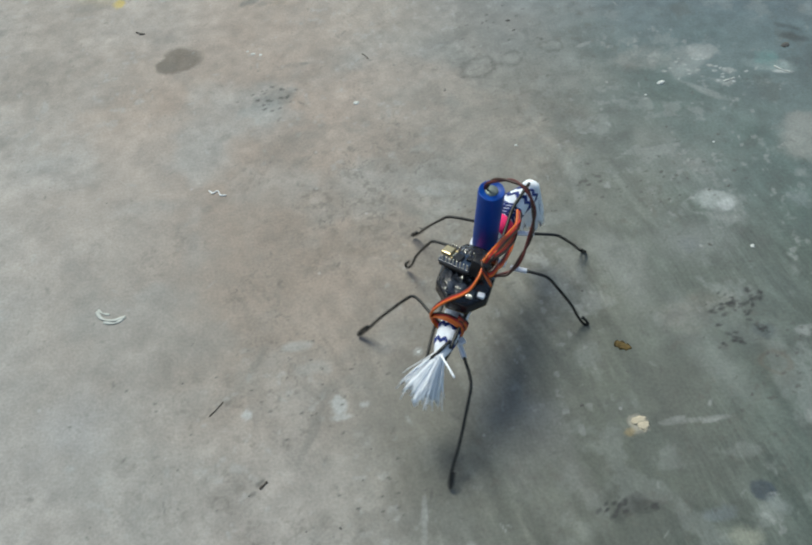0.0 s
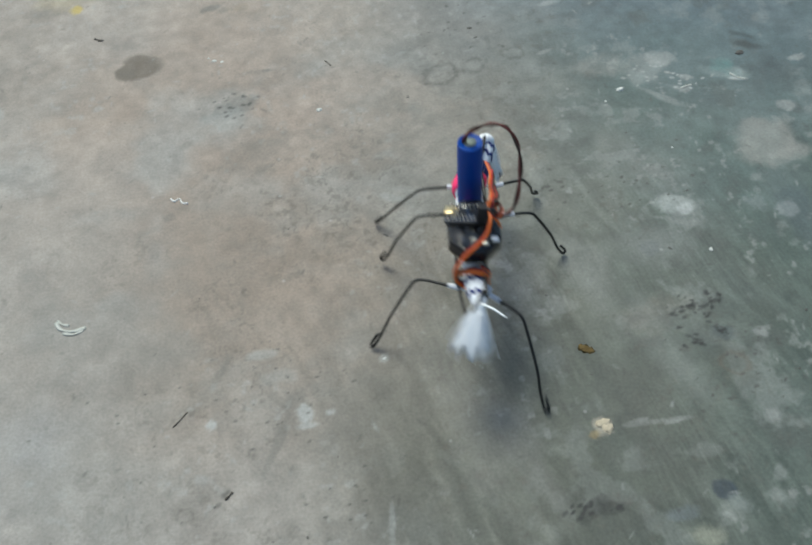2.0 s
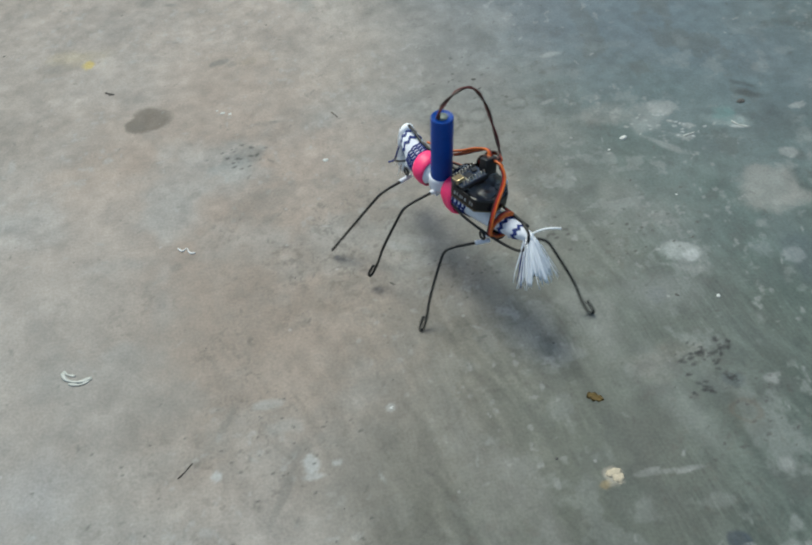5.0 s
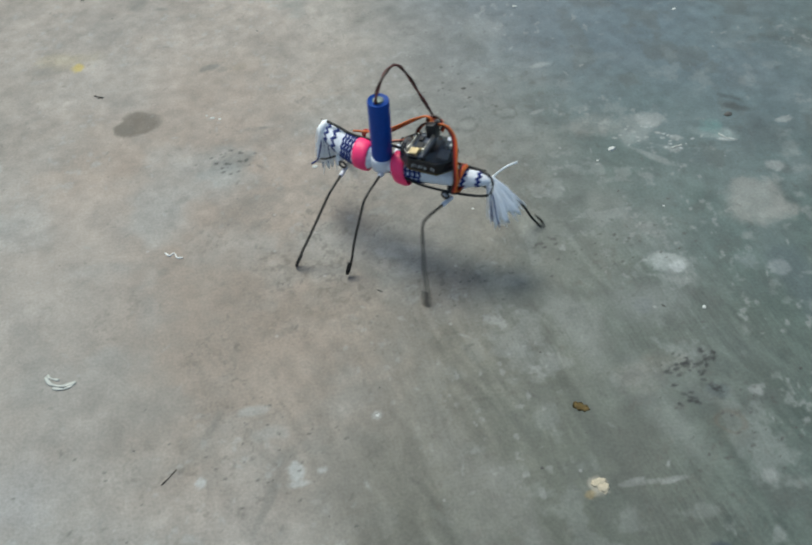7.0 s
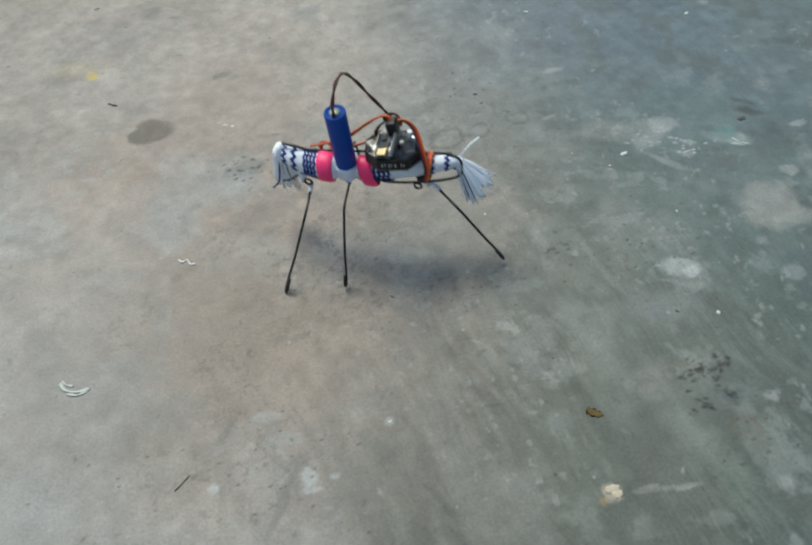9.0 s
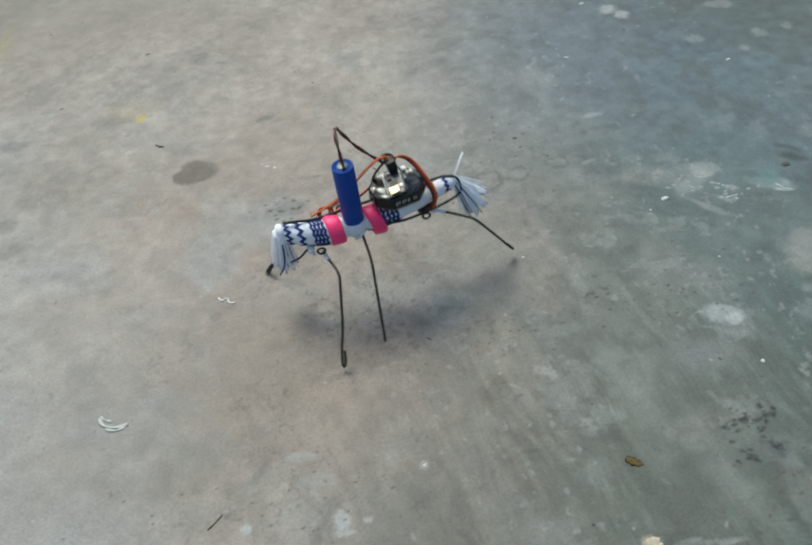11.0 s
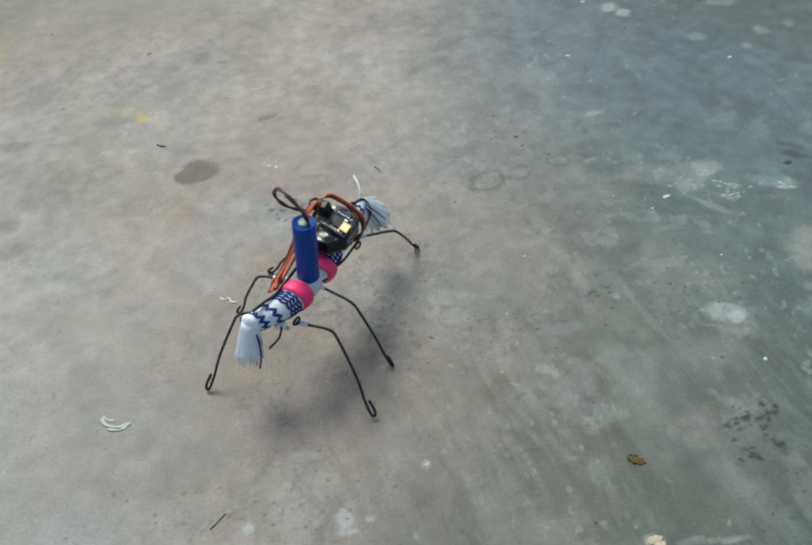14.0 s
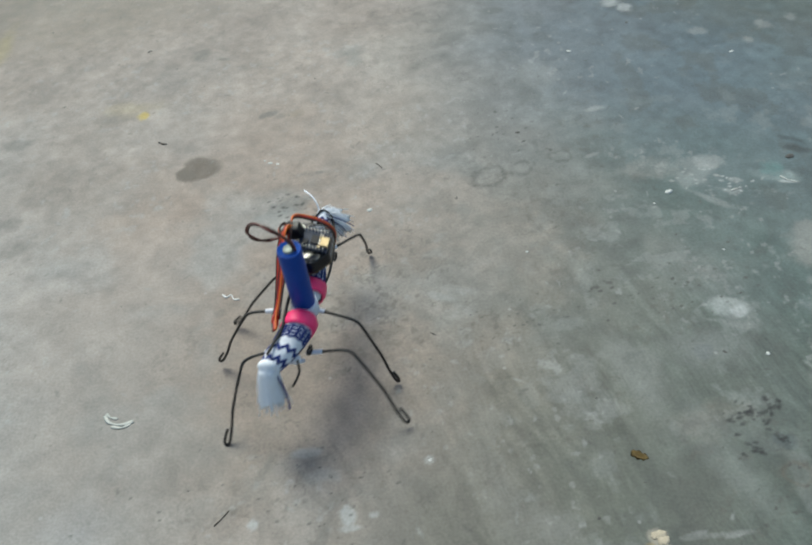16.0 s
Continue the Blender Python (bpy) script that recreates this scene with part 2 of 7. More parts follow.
stain(-506, 1089, 205, 106.3, 8, 0.5, 0.9, 0.45, (0.27, 0.238, 0.185))
stain(-300, 1063, 152.2, 65.6, 5, 0.6, 0.9, 0.25, (0.32, 0.285, 0.23))
stain(-212, 685, 22.1, 20.5, 18, 0.34, 0.14, 0.88, (0.185, 0.155, 0.125))
stain(-226, 674, 11.5, 9.1, 10, 0.4, 0.2, 0.75, (0.185, 0.16, 0.13))
stain(-195, 685, 7, 9.2, 10, 0.5, 0.4, 0.5, (0.185, 0.16, 0.13))
stain(-237, 920, 11.9, 10.5, 5, 0.6, 0.6, 0.45, GREY)
stain(-205, 905, 8.3, 3.8, -8, 0.4, 0.4, 0.4, GREY)
stain(-431, 760, 15.2, 9.7, -10, 0.6, 0.5, 0.45, GREY)
stain(-385, 582, 15.2, 14.5, 0, 0.8, 0.6, 0.5, GREY)
stain(-405, 622, 14.1, 12.1, 0, 0.9, 0.6, 0.35, GREY)
stain(-140, 773, 11.1, 5.3, 25, 0.8, 0.5, 0.6, GREY)
stain(-128, 767, 6.1, 5.2, 0, 0.8, 0.5, 0.4, GREY)
stain(-110, 768, 9.8, 6.3, 0, 0.8, 0.6, 0.3, (0.3, 0.24, 0.16))
stain(-44, 893, 14.7, 11.3, 0, 0.8, 0.7, 0.4, (0.2, 0.23, 0.22))
stain(-41, 868, 9.2, 8.5, 0, 0.8, 0.7, 0.3, (0.22, 0.27, 0.26))
stain(-521, 1115, 65.3, 49.6, 8, 0.6, 0.7, 0.35, (0.21, 0.19, 0.155))
stain(-291, 795, 7.1, 7.7, 0, 0.5, 0.4, 0.75, (0.66, 0.5, 0.1))
stain(-306, 811, 26, 11.4, 0, 0.8, 0.8, 0.22, (0.55, 0.46, 0.2))
stain(-327, 797, 16.7, 13.4, 0, 0.8, 0.7, 0.22, GREY)
stain(-515, 977, 10.5, 60.4, 0, 0.8, 0.7, 0.4, (0.42, 0.36, 0.16))
stain(146, 959, 15, 8.3, 0, 0.4, 0.4, 0.65, (0.17, 0.18, 0.17))
stain(128, 923, 14.7, 10.6, 20, 0.9, 0.7, 0.3, GREY)
stain(-112, 608, 15.7, 13.1, 20, 1.1, 0.5, 0.5, GREY)
stain(-124, 599, 12.5, 10.6, 30, 1.2, 0.5, 0.45, (0.2, 0.21, 0.205))
stain(-142, 589, 7.3, 7.5, 0, 0.8, 0.6, 0.35, (0.24, 0.27, 0.27))
stain(-119, 591, 15.5, 15, 0, 1, 0.7, 0.35, PALE)
stain(-91, 568, 20.3, 17.5, 0, 0.9, 0.8, 0.2, GREY)
stain(-158, 560, 7.1, 3.6, 45, 0.7, 0.5, 0.35, GREY)
stain(-84, 517, 7.8, 8, 0, 1, 0.5, 0.3, GREY)
stain(-170, 471, 5.7, 5.6, 0, 0.8, 0.5, 0.4, GREY)
stain(-139, 515, 2.4, 2.6, 0, 0.5, 0.4, 0.5, GRIME)
stain(-90, 656, 13, 3.3, -5, 0.8, 0.6, 0.35, GREY)
stain(-80, 657, 6.5, 2.1, -8, 0.4, 0.4, 0.5, GREY)
stain(48, 469, 20.2, 5, -18, 0.8, 0.5, 0.25, PALE)
stain(29, 464, 13.8, 4.3, -20, 0.6, 0.5, 0.4, PALE)
stain(27, 519, 9.6, 4.7, 15, 0.8, 0.5, 0.35, PALE)
stain(173, 802, 19.4, 27.2, 10, 0.7, 0.5, 0.28, PALE)
stain(225, 719, 12.4, 4, 15, 0.6, 0.5, 0.45, PALE)
stain(204, 640, 8.5, 2.6, 20, 0.6, 0.5, 0.4, PALE)
stain(300, 951, 11.3, 9.8, 0, 0.5, 0.4, 0.7, (0.5, 0.52, 0.51))
stain(316, 933, 9.2, 9.6, 0, 0.4, 0.4, 0.65, (0.5, 0.52, 0.51))
stain(443, 937, 16.8, 9.9, 0, 0.6, 0.4, 0.6, PALE)
stain(316, 610, 13.2, 11.1, 0, 0.6, 0.4, 0.55, PALE)
stain(298, 596, 22.1, 16.7, 0, 1.1, 0.5, 0.35, PALE)
stain(323, 564, 10.7, 4.7, -25, 0.8, 0.4, 0.5, PALE)
stain(300, 556, 21.3, 3.9, -42, 0.6, 0.5, 0.34, PALE)
stain(333, 579, 6.9, 3.2, -15, 0.6, 0.4, 0.6, PALE)
stain(265, 609, 30.6, 12.7, 0, 1, 0.6, 0.35, (0.36, 0.36, 0.33))
stain(234, 610, 9.3, 7.5, 10, 0.8, 0.5, 0.25, (0.36, 0.36, 0.33))
stain(468, 859, 9.7, 10.2, 0, 0.7, 0.5, 0.5, PALE)
stain(439, 827, 6, 7.3, 0, 0.7, 0.5, 0.5, PALE)
stain(387, 861, 8.6, 8.8, 0, 0.8, 0.6, 0.4, PALE)
stain(507, 870, 6.1, 7.9, 0, 0.8, 0.6, 0.4, PALE)
stain(373, 581, 29.4, 8.3, -18, 0.7, 0.4, 0.55, (0.42, 0.5, 0.48))
stain(374, 590, 10.9, 9.2, -10, 0.6, 0.5, 0.55, (0.16, 0.36, 0.34))
stain(383, 569, 8.7, 2.4, -12, 0.3, 0.3, 0.8, (0.55, 0.58, 0.56))
stain(411, 617, 17.1, 5.3, -28, 0.6, 0.5, 0.5, SOOT)
stain(410, 634, 12.3, 3.6, -28, 0.6, 0.5, 0.4, SOOT)
stain(375, 482, 28.9, 25.3, 15, 0.55, 0.3, 0.6, (0.37, 0.37, 0.34))
stain(392, 466, 18.4, 9.5, 0, 0.8, 0.4, 0.4, (0.37, 0.37, 0.34))
stain(363, 401, 9.6, 8.5, -20, 0.4, 0.25, 0.65, (0.4, 0.43, 0.42))
stain(339, 411, 8.8, 8.6, 0, 0.7, 0.5, 0.35, (0.33, 0.37, 0.37))
stain(413, 525, 7.7, 7.5, 0, 0.5, 0.4, 0.5, PALE)
stain(451, 590, 8.1, 4.2, 0, 0.7, 0.4, 0.5, PALE)
stain(265, 422, 17.7, 9.1, -18, 0.55, 0.35, 0.62, (0.5, 0.53, 0.51))
stain(276, 415, 7, 6, -25, 0.5, 0.4, 0.5, CHALK)
stain(274, 400, 14.8, 8.2, -30, 0.9, 0.6, 0.3, PALE)
stain(234, 376, 8.5, 7.8, 0, 0.4, 0.35, 0.55, (0.13, 0.145, 0.15))
stain(236, 380, 25.6, 17, 0, 0.8, 0.7, 0.22, PALE)
stain(256, 468, 32.2, 33.3, 0, 0.8, 0.8, 0.25, (0.36, 0.36, 0.335))
stain(346, 551, 19.7, 23.1, 0, 0.9, 0.6, 0.35, (0.11, 0.135, 0.14))
stain(369, 586, 15.2, 16.3, -20, 0.9, 0.6, 0.35, (0.11, 0.14, 0.145))
stain(424, 577, 30.1, 24.6, -35, 1, 0.6, 0.4, (0.1, 0.115, 0.115))
stain(373, 388, 17.2, 43, 0, 0.9, 0.7, 0.45, (0.1, 0.13, 0.145))
stain(339, 382, 21.4, 15.3, 10, 0.9, 0.6, 0.3, (0.11, 0.13, 0.13))
stain(294, 324, 24.3, 21, 0, 1, 0.7, 0.3, (0.12, 0.145, 0.135))
stain(264, 289, 10.2, 7.2, -15, 0.5, 0.35, 0.55, (0.09, 0.115, 0.12))
stain(293, 285, 5.5, 4.8, 0, 0.5, 0.4, 0.5, PALE)
stain(249, 282, 6.2, 14.3, 30, 0.9, 0.5, 0.35, (0.12, 0.14, 0.135))
stain(214, 316, 24.1, 10.9, 5, 0.8, 0.6, 0.3, (0.31, 0.28, 0.235))
stain(208, 304, 15.9, 8.7, 0, 0.9, 0.6, 0.25, (0.3, 0.26, 0.21))
stain(221, 169, 9.3, 7.1, -15, 0.28, 0.22, 0.85, (0.055, 0.075, 0.095))
stain(228, 159, 7.5, 4.4, -40, 0.6, 0.5, 0.5, (0.34, 0.38, 0.36))
stain(189, 157, 10.2, 4.3, 0, 0.8, 0.6, 0.35, (0.22, 0.26, 0.3))
stain(200, 140, 9.4, 6.2, 0, 0.6, 0.5, 0.5, (0.46, 0.47, 0.37))
stain(276, 217, 6.6, 4.6, 0, 0.5, 0.5, 0.4, PALE)
stain(255, 159, 7.5, 5.9, 0, 0.9, 0.6, 0.3, PALE)
stain(153, 224, 5.5, 5.3, 0, 0.7, 0.4, 0.6, (0.55, 0.5, 0.4))
stain(145, 220, 3.3, 2.8, 0, 0.8, 0.5, 0.5, (0.45, 0.33, 0.15))
stain(191, 224, 22, 1.6, 0, 1.6, 0.6, 0.4, PALE)
stain(180, 227, 5.2, 1.2, 0, 1.2, 0.5, 0.5, PALE)
stain(203, 222, 5.9, 1.2, 5, 1.2, 0.5, 0.5, PALE)
stain(189, 242, 26.1, 26.1, -10, 0.8, 0.8, 0.3, (0.15, 0.15, 0.13))
stain(194, 189, 28.2, 23.5, -10, 0.8, 0.8, 0.25, (0.15, 0.15, 0.13))
stain(141, 167, 10.3, 4.3, -10, 1.1, 0.5, 0.4, SOOT)
stain(130, 167, 13.8, 5, 35, 1.3, 0.4, 0.45, SOOT)
stain(-60, 266, 4.6, 8.4, 15, 0.9, 0.4, 0.62, CHALK)
stain(-41, 263, 3.4, 2.5, 0, 0.8, 0.5, 0.5, CHALK)
stain(-59, 255, 6.8, 2.5, 0, 0.9, 0.5, 0.5, CHALK)
stain(-128, 265, 3.4, 4.6, 0, 0.6, 0.4, 0.55, CHALK)
stain(-90, 320, 9.7, 4.7, 5, 0.9, 0.6, 0.45, PALE)
stain(-77, 299, 11.9, 5.4, 0, 0.9, 0.7, 0.3, PALE)
stain(-255, 237, 3.7, 2.4, 0, 0.8, 0.6, 0.4, PALE)
stain(3, 303, 4, 3.2, 0, 0.7, 0.5, 0.5, CHALK)
stain(-260, 271, 26.8, 21.5, 0, 0.7, 0.9, 0.3, (0.45, 0.46, 0.47))
stain(-254, 364, 29.4, 17.4, 0, 0.7, 0.7, 0.25, (0.32, 0.315, 0.29))
stain(-117, 211, 3.6, 1.9, 45, 0.7, 0.5, 0.65, GRIME)
stain(-122, 204, 2.9, 1.5, 40, 0.8, 0.5, 0.55, GRIME)
stain(-135, 213, 1.4, 7.5, 10, 0.8, 0.6, 0.35, GREY)
stain(-5, 176, 1.7, 14.2, -5, 0.8, 0.5, 0.4, PALE)
stain(-128, 346, 8.3, 7.8, 0, 1, 0.7, 0.35, (0.24, 0.2, 0.165))
stain(-122, 308, 3.2, 11.9, -20, 1, 0.6, 0.3, GREY)
stain(-67, 278, 11.6, 4.3, 40, 1, 0.6, 0.3, GREY)
stain(-24, 722, 52.4, 39.9, 0, 1, 0.9, 0.25, (0.33, 0.28, 0.23))
stain(-109, 496, 57.7, 40.7, 15, 0.9, 0.9, 0.28, (0.36, 0.3, 0.25))
stain(-137, 405, 44, 51.7, 0, 0.9, 0.9, 0.25, (0.34, 0.285, 0.24))
stain(37, 524, 53.3, 50.7, -15, 0.9, 0.9, 0.3, (0.22, 0.215, 0.195))
stain(111, 557, 69.2, 46.3, 0, 1, 0.9, 0.22, (0.21, 0.22, 0.2))
stain(113, 705, 33.9, 39.2, -20, 1.2, 0.6, 0.3, GREY)
stain(88, 764, 17.9, 77.1, 15, 1.2, 0.6, 0.22, GREY)
stain(24, 287, 60.2, 53.5, -15, 0.8, 0.8, 0.28, (0.2, 0.19, 0.165))
stain(183, 258, 25, 25.1, 0, 0.9, 0.8, 0.3, (0.14, 0.14, 0.125))
stain(261, 262, 14.2, 17.3, 0, 0.8, 0.6, 0.3, (0.12, 0.12, 0.1))
stain(152, 228, 6.2, 3.8, 0, 0.5, 0.4, 0.6, (0.52, 0.47, 0.38))
stain(470, 930, 95, 70, 10, 0.9, 0.7, 0.42, (0.115, 0.120, 0.095))
stain(-95, 540, 26, 14, 30, 1.3, 0.5, 0.30, GREY)
stain(-60, 470, 30, 22, -20, 1.4, 0.5, 0.26, (0.20, 0.165, 0.130))
stain(-35, 415, 34, 18, 15, 1.4, 0.5, 0.28, (0.20, 0.170, 0.135))
stain(20, 385, 30, 20, 0, 1.4, 0.5, 0.24, GREY)
stain(122, 362, 24, 17, 20, 1.7, 0.35, 0.20, PALE)
stain(130, 338, 18, 12, -30, 1.7, 0.35, 0.16, PALE)
stain(175, 365, 14, 52, 14, 0.8, 0.6, 0.34, (0.36, 0.37, 0.345))
stain(215, 300, 12, 60, 14, 0.9, 0.6, 0.26, (0.36, 0.38, 0.355))
stain(232, 292, 26, 18, 0, 1.0, 0.6, 0.36, (0.115, 0.135, 0.115))
stain(60, 250, 16, 70, 16, 1.2, 0.6, 0.28, (0.34, 0.335, 0.305))
stain(95, 205, 10, 60, 16, 1.2, 0.5, 0.26, (0.33, 0.325, 0.300))
stain(-82, 240, 2.6, 24, -22, 1.0, 0.5, 0.36, GREY)
# worn rings
ring(95, 622, 20.1, 16, 8, 0.34, 0.6, GRIME)
ring(129, 630, 12.7, 10.2, 15, 0.45, 0.55, GRIME)
ring(172, 643, 11.7, 7.9, 0, 0.4, 0.5, GRIME)
ring(207, 303, 17.5, 11.7, 8, 0.3, 0.5, GREY)
ring(264, 262, 11.4, 9.2, 0, 0.3, 0.5, (0.16, 0.13, 0.1))
ring(-33, 558, 11.2, 10.4, 0, 0.4, 0.3, GREY)
# sprinkled marks
specks(245, 316, 16.1, 5, 18, 24, 2.2, SOOT)
specks(266, 322, 6.5, 8.2, 30, 14, 2.2, SOOT)
specks(262, 293, 7.9, 2.9, -30, 8, 2, SOOT)
specks(255, 310, 5.6, 5, 30, 8, 2.2, SOOT)
specks(243, 287, 11.7, 6.7, -30, 8, 2.4, SOOT)
specks(123, 168, 11.7, 5.7, 35, 14, 2.4, SOOT)
specks(147, 166, 6.9, 1.8, 0, 5, 2.2, SOOT)
specks(-114, 612, 18.9, 14, 20, 22, 2.2, GRIME)
specks(172, 456, 9.9, 5, 0, 8, 2.2, GRIME)
specks(300, 596, 25.1, 18.4, 0, 16, 2.2, PALE)
specks(328, 571, 12.7, 12.9, -20, 10, 1.8, CHALK)
specks(-71, 292, 46.9, 31.8, 0, 26, 1.3, GRIME)
specks(89, 422, 69.4, 47.9, 0, 24, 1.4, GRIME)
specks(273, 260, 41.8, 57.5, 0, 40, 1.6, GRIME)
specks(-171, 280, 96.2, 68.5, 0, 18, 1.2, GRIME)
specks(-25, 197, 42.5, 30, 0, 16, 1.4, GRIME)
specks(231, 452, 87.6, 38.9, 0, 40, 1.6, GRIME)
specks(105, 692, 44.7, 58.5, 0, 22, 1.8, GRIME)


def strokes(x, y, turn, along, across, seed, bend):
    """Long marks of a trowel or broom: noise drawn out along one way, -0.5..0.5."""
    a = radians(turn)
    u, v = x * math.cos(a) + y * math.sin(a), -x * math.sin(a) + y * math.cos(a)
    return fractal(u * across / along, v + bend, across, seed, 3) - 0.5


def slab_base(x, y):
    """The slab's own colour: buff where it is swept, grey-green and damp-stained to the east."""
    big, mid, small = fractal(x, y, 0.30, 11, 4), fractal(x, y, 0.06, 31, 4), fractal(x, y, 0.012, 37, 3)
    col = np.empty(x.shape + (3,), np.float32)
    col[:] = (0.448, 0.410, 0.372)
    north = step(y + 0.25 * (big - 0.5), 0.52, 1.0)
    col = blend(col, north * 0.8, (0.412, 0.350, 0.300))
    east = step(x + 0.22 * (big - 0.5) - 0.10 * y + 0.02, -0.10, 0.33)
    col = blend(col, east * 0.90, (0.100, 0.152, 0.138))
    hue = fractal(x, y, 0.11, 41, 4)
    col = blend(col, step(hue, 0.52, 0.72) * 0.35 * (1 - 0.7 * east), (0.34, 0.285, 0.235))
    col = blend(col, step(hue, 0.50, 0.30) * 0.25 * (1 - 0.6 * north), (0.30, 0.325, 0.32))
    rust = blot(x, y, -0.10, 0.50, 0.20, 0.22, 20, 5, 0.6, 0.8)
    col = blend(col, rust * step(mid, 0.28, 0.58) * 0.72, (0.345, 0.262, 0.206))
    worn = blot(x, y, 0.10, 0.24, 0.13, 0.20, -25, 6, 0.7, 0.6)
    col = blend(col, worn * 0.66, (0.145, 0.152, 0.122))
    trowelled = blot(x, y, 0.17, 0.15, 0.14, 0.10, -15, 16, 0.7, 0.7)
    col = blend(col, trowelled * 0.50, (0.100, 0.104, 0.083))
    blue = blot(x, y, 0.34, 0.83, 0.19, 0.27, 20, 7, 0.6, 0.8)
    col = blend(col, blue * 0.62, (0.158, 0.205, 0.252))
    col *= (1 + 0.22 * (big - 0.5) + 0.46 * (mid - 0.5) + 0.46 * (small - 0.5))[..., None]
    return col, east, mid


def slab_colour(x, y):
    col, east, mid = slab_base(x, y)
    brushed_patch = blot(x, y, 0.17, 0.25, 0.17, 0.20, 0, 12, 0.6, 0.7)
    # trowel strokes that run down to the east
    for turn, along, across, seed, amount in ((-71, 0.06, 0.0060, 51, 1.05), (-76, 0.10, 0.0110, 55, 1.05), (-60, 0.035, 0.0050, 58, 0.60)):
        streak = strokes(x, y, turn, along, across, seed, 0.014 * (mid - 0.5))
        where = step(fractal(x, y, 0.05, seed + 10, 4), 0.40, 0.60) * (0.04 + 0.96 * brushed_patch)
        col *= (1 + amount * np.tanh(streak * 3.2) * 0.42 * where)[..., None]
    trodden = blot(x, y, -0.02, 0.42, 0.22, 0.26, 0, 15, 0.7, 0.8)
    # short fine scratches every way, in fields of their own
    for turn, seed in ((35, 71), (100, 75), (10, 78), (-50, 83), (62, 87)):
        streak = strokes(x, y, turn, 0.022, 0.0034, seed, 0.012 * (mid - 0.5))
        where = step(fractal(x, y, 0.04, seed + 100, 3), 0.58, 0.76) * (0.25 + 0.75 * trodden)
        col *= (1 + 0.30 * streak * where)[..., None]
    # old blotches, pits and scuffs
    damp = blot(x, y, 0.36, 0.26, 0.24, 0.26, 0, 9, 0.8, 1.0)
    col = blend(col, damp * 0.50, (0.088, 0.128, 0.110))
    bright = blot(x, y, -0.36, 0.34, 0.16, 0.20, 0, 10, 0.5, 0.9)
    col = blend(col, bright * 0.45, (0.47, 0.475, 0.465))
    tan = blot(x, y, -0.02, 0.33, 0.26, 0.16, 10, 8, 0.7, 0.8)
    col = blend(col, tan * 0.24, (0.29, 0.255, 0.205))
    col = blend(col, step(fractal(x, y, 0.040, 81, 5), 0.56, 0.68) * 0.42 * (0.30 + 0.70 * east), (0.12, 0.13, 0.12))
    col = blend(col, step(fractal(x, y, 0.022, 91, 5), 0.58, 0.70) * 0.34 * (0.20 + 0.80 * east) * (1 - 0.75 * step(y, 0.55, 0.80)), (0.38, 0.40, 0.38))
    # small dark crusts and worm-like pits, thickest in the trodden middle
    field = step(fractal(x, y, 0.07, 97, 3), 0.42, 0.62) * (0.3 + 0.7 * trodden)
    crust = np.abs(fractal(x, y, 0.011, 103, 3) - 0.5)
    col = blend(col, (1 - step(crust, 0.010, 0.045)) * step(fractal(x, y, 0.020, 107, 3), 0.50, 0.62) * field * 0.50, (0.13, 0.120, 0.100))
    pits = step(fractal(x, y, 0.0065, 95, 3), 0.64, 0.78)
    col = blend(col, pits * field * 0.50, (0.14, 0.125, 0.105))
    lime = step(fractal(x, y, 0.0080, 113, 3), 0.66, 0.80) * step(fractal(x, y, 0.09, 117, 3), 0.46, 0.62)
    col = blend(col, lime * 0.34, (0.50, 0.51, 0.49))
    xs, ys = x[0], y[:, 0]

    def near(cx, cy, r):
        """The part of the grid within r millimetres of a mark."""
        return (slice(*np.searchsorted(ys, ((cy - r) * MM, (cy + r) * MM))), slice(*np.searchsorted(xs, ((cx - r) * MM, (cx + r) * MM))))

    for k, (cx, cy, rx, ry, turn, ragged, soft, amount, colour) in enumerate(STAINS):
        s = near(cx, cy, 2.4 * max(rx, ry) + 4)
        m = blot(x[s], y[s], cx * MM, cy * MM, rx * MM, ry * MM, turn, 200 + 5 * k, ragged, soft)
        inner = 0.80 + 0.45 * fractal(x[s], y[s], max(2.2 * MM, 0.35 * min(rx, ry) * MM), 1400 + k, 3)
        col[s] = blend(col[s], np.clip(m * amount * inner, 0, 1), colour)
    for k, (cx, cy, rx, ry, turn, width, amount, colour) in enumerate(RINGS):
        s = near(cx, cy, 2 * max(rx, ry))
        a = radians(turn)
        u, v = (x[s] - cx * MM) * math.cos(a) + (y[s] - cy * MM) * math.sin(a), -(x[s] - cx * MM) * math.sin(a) + (y[s] - cy * MM) * math.cos(a)
        d = np.sqrt((u / rx) ** 2 + (v / ry) ** 2) / MM + 1.1 * (fractal(x[s], y[s], rx * MM * 0.8, 700 + k) - 0.5)
        patchy = step(fractal(x[s], y[s], rx * MM * 0.5, 750 + k), 0.15, 0.5)
        col[s] = blend(col[s], np.clip(1 - np.abs(d - 0.9) / width, 0, 1) * patchy * amount, colour)
    pick = random.Random(8)
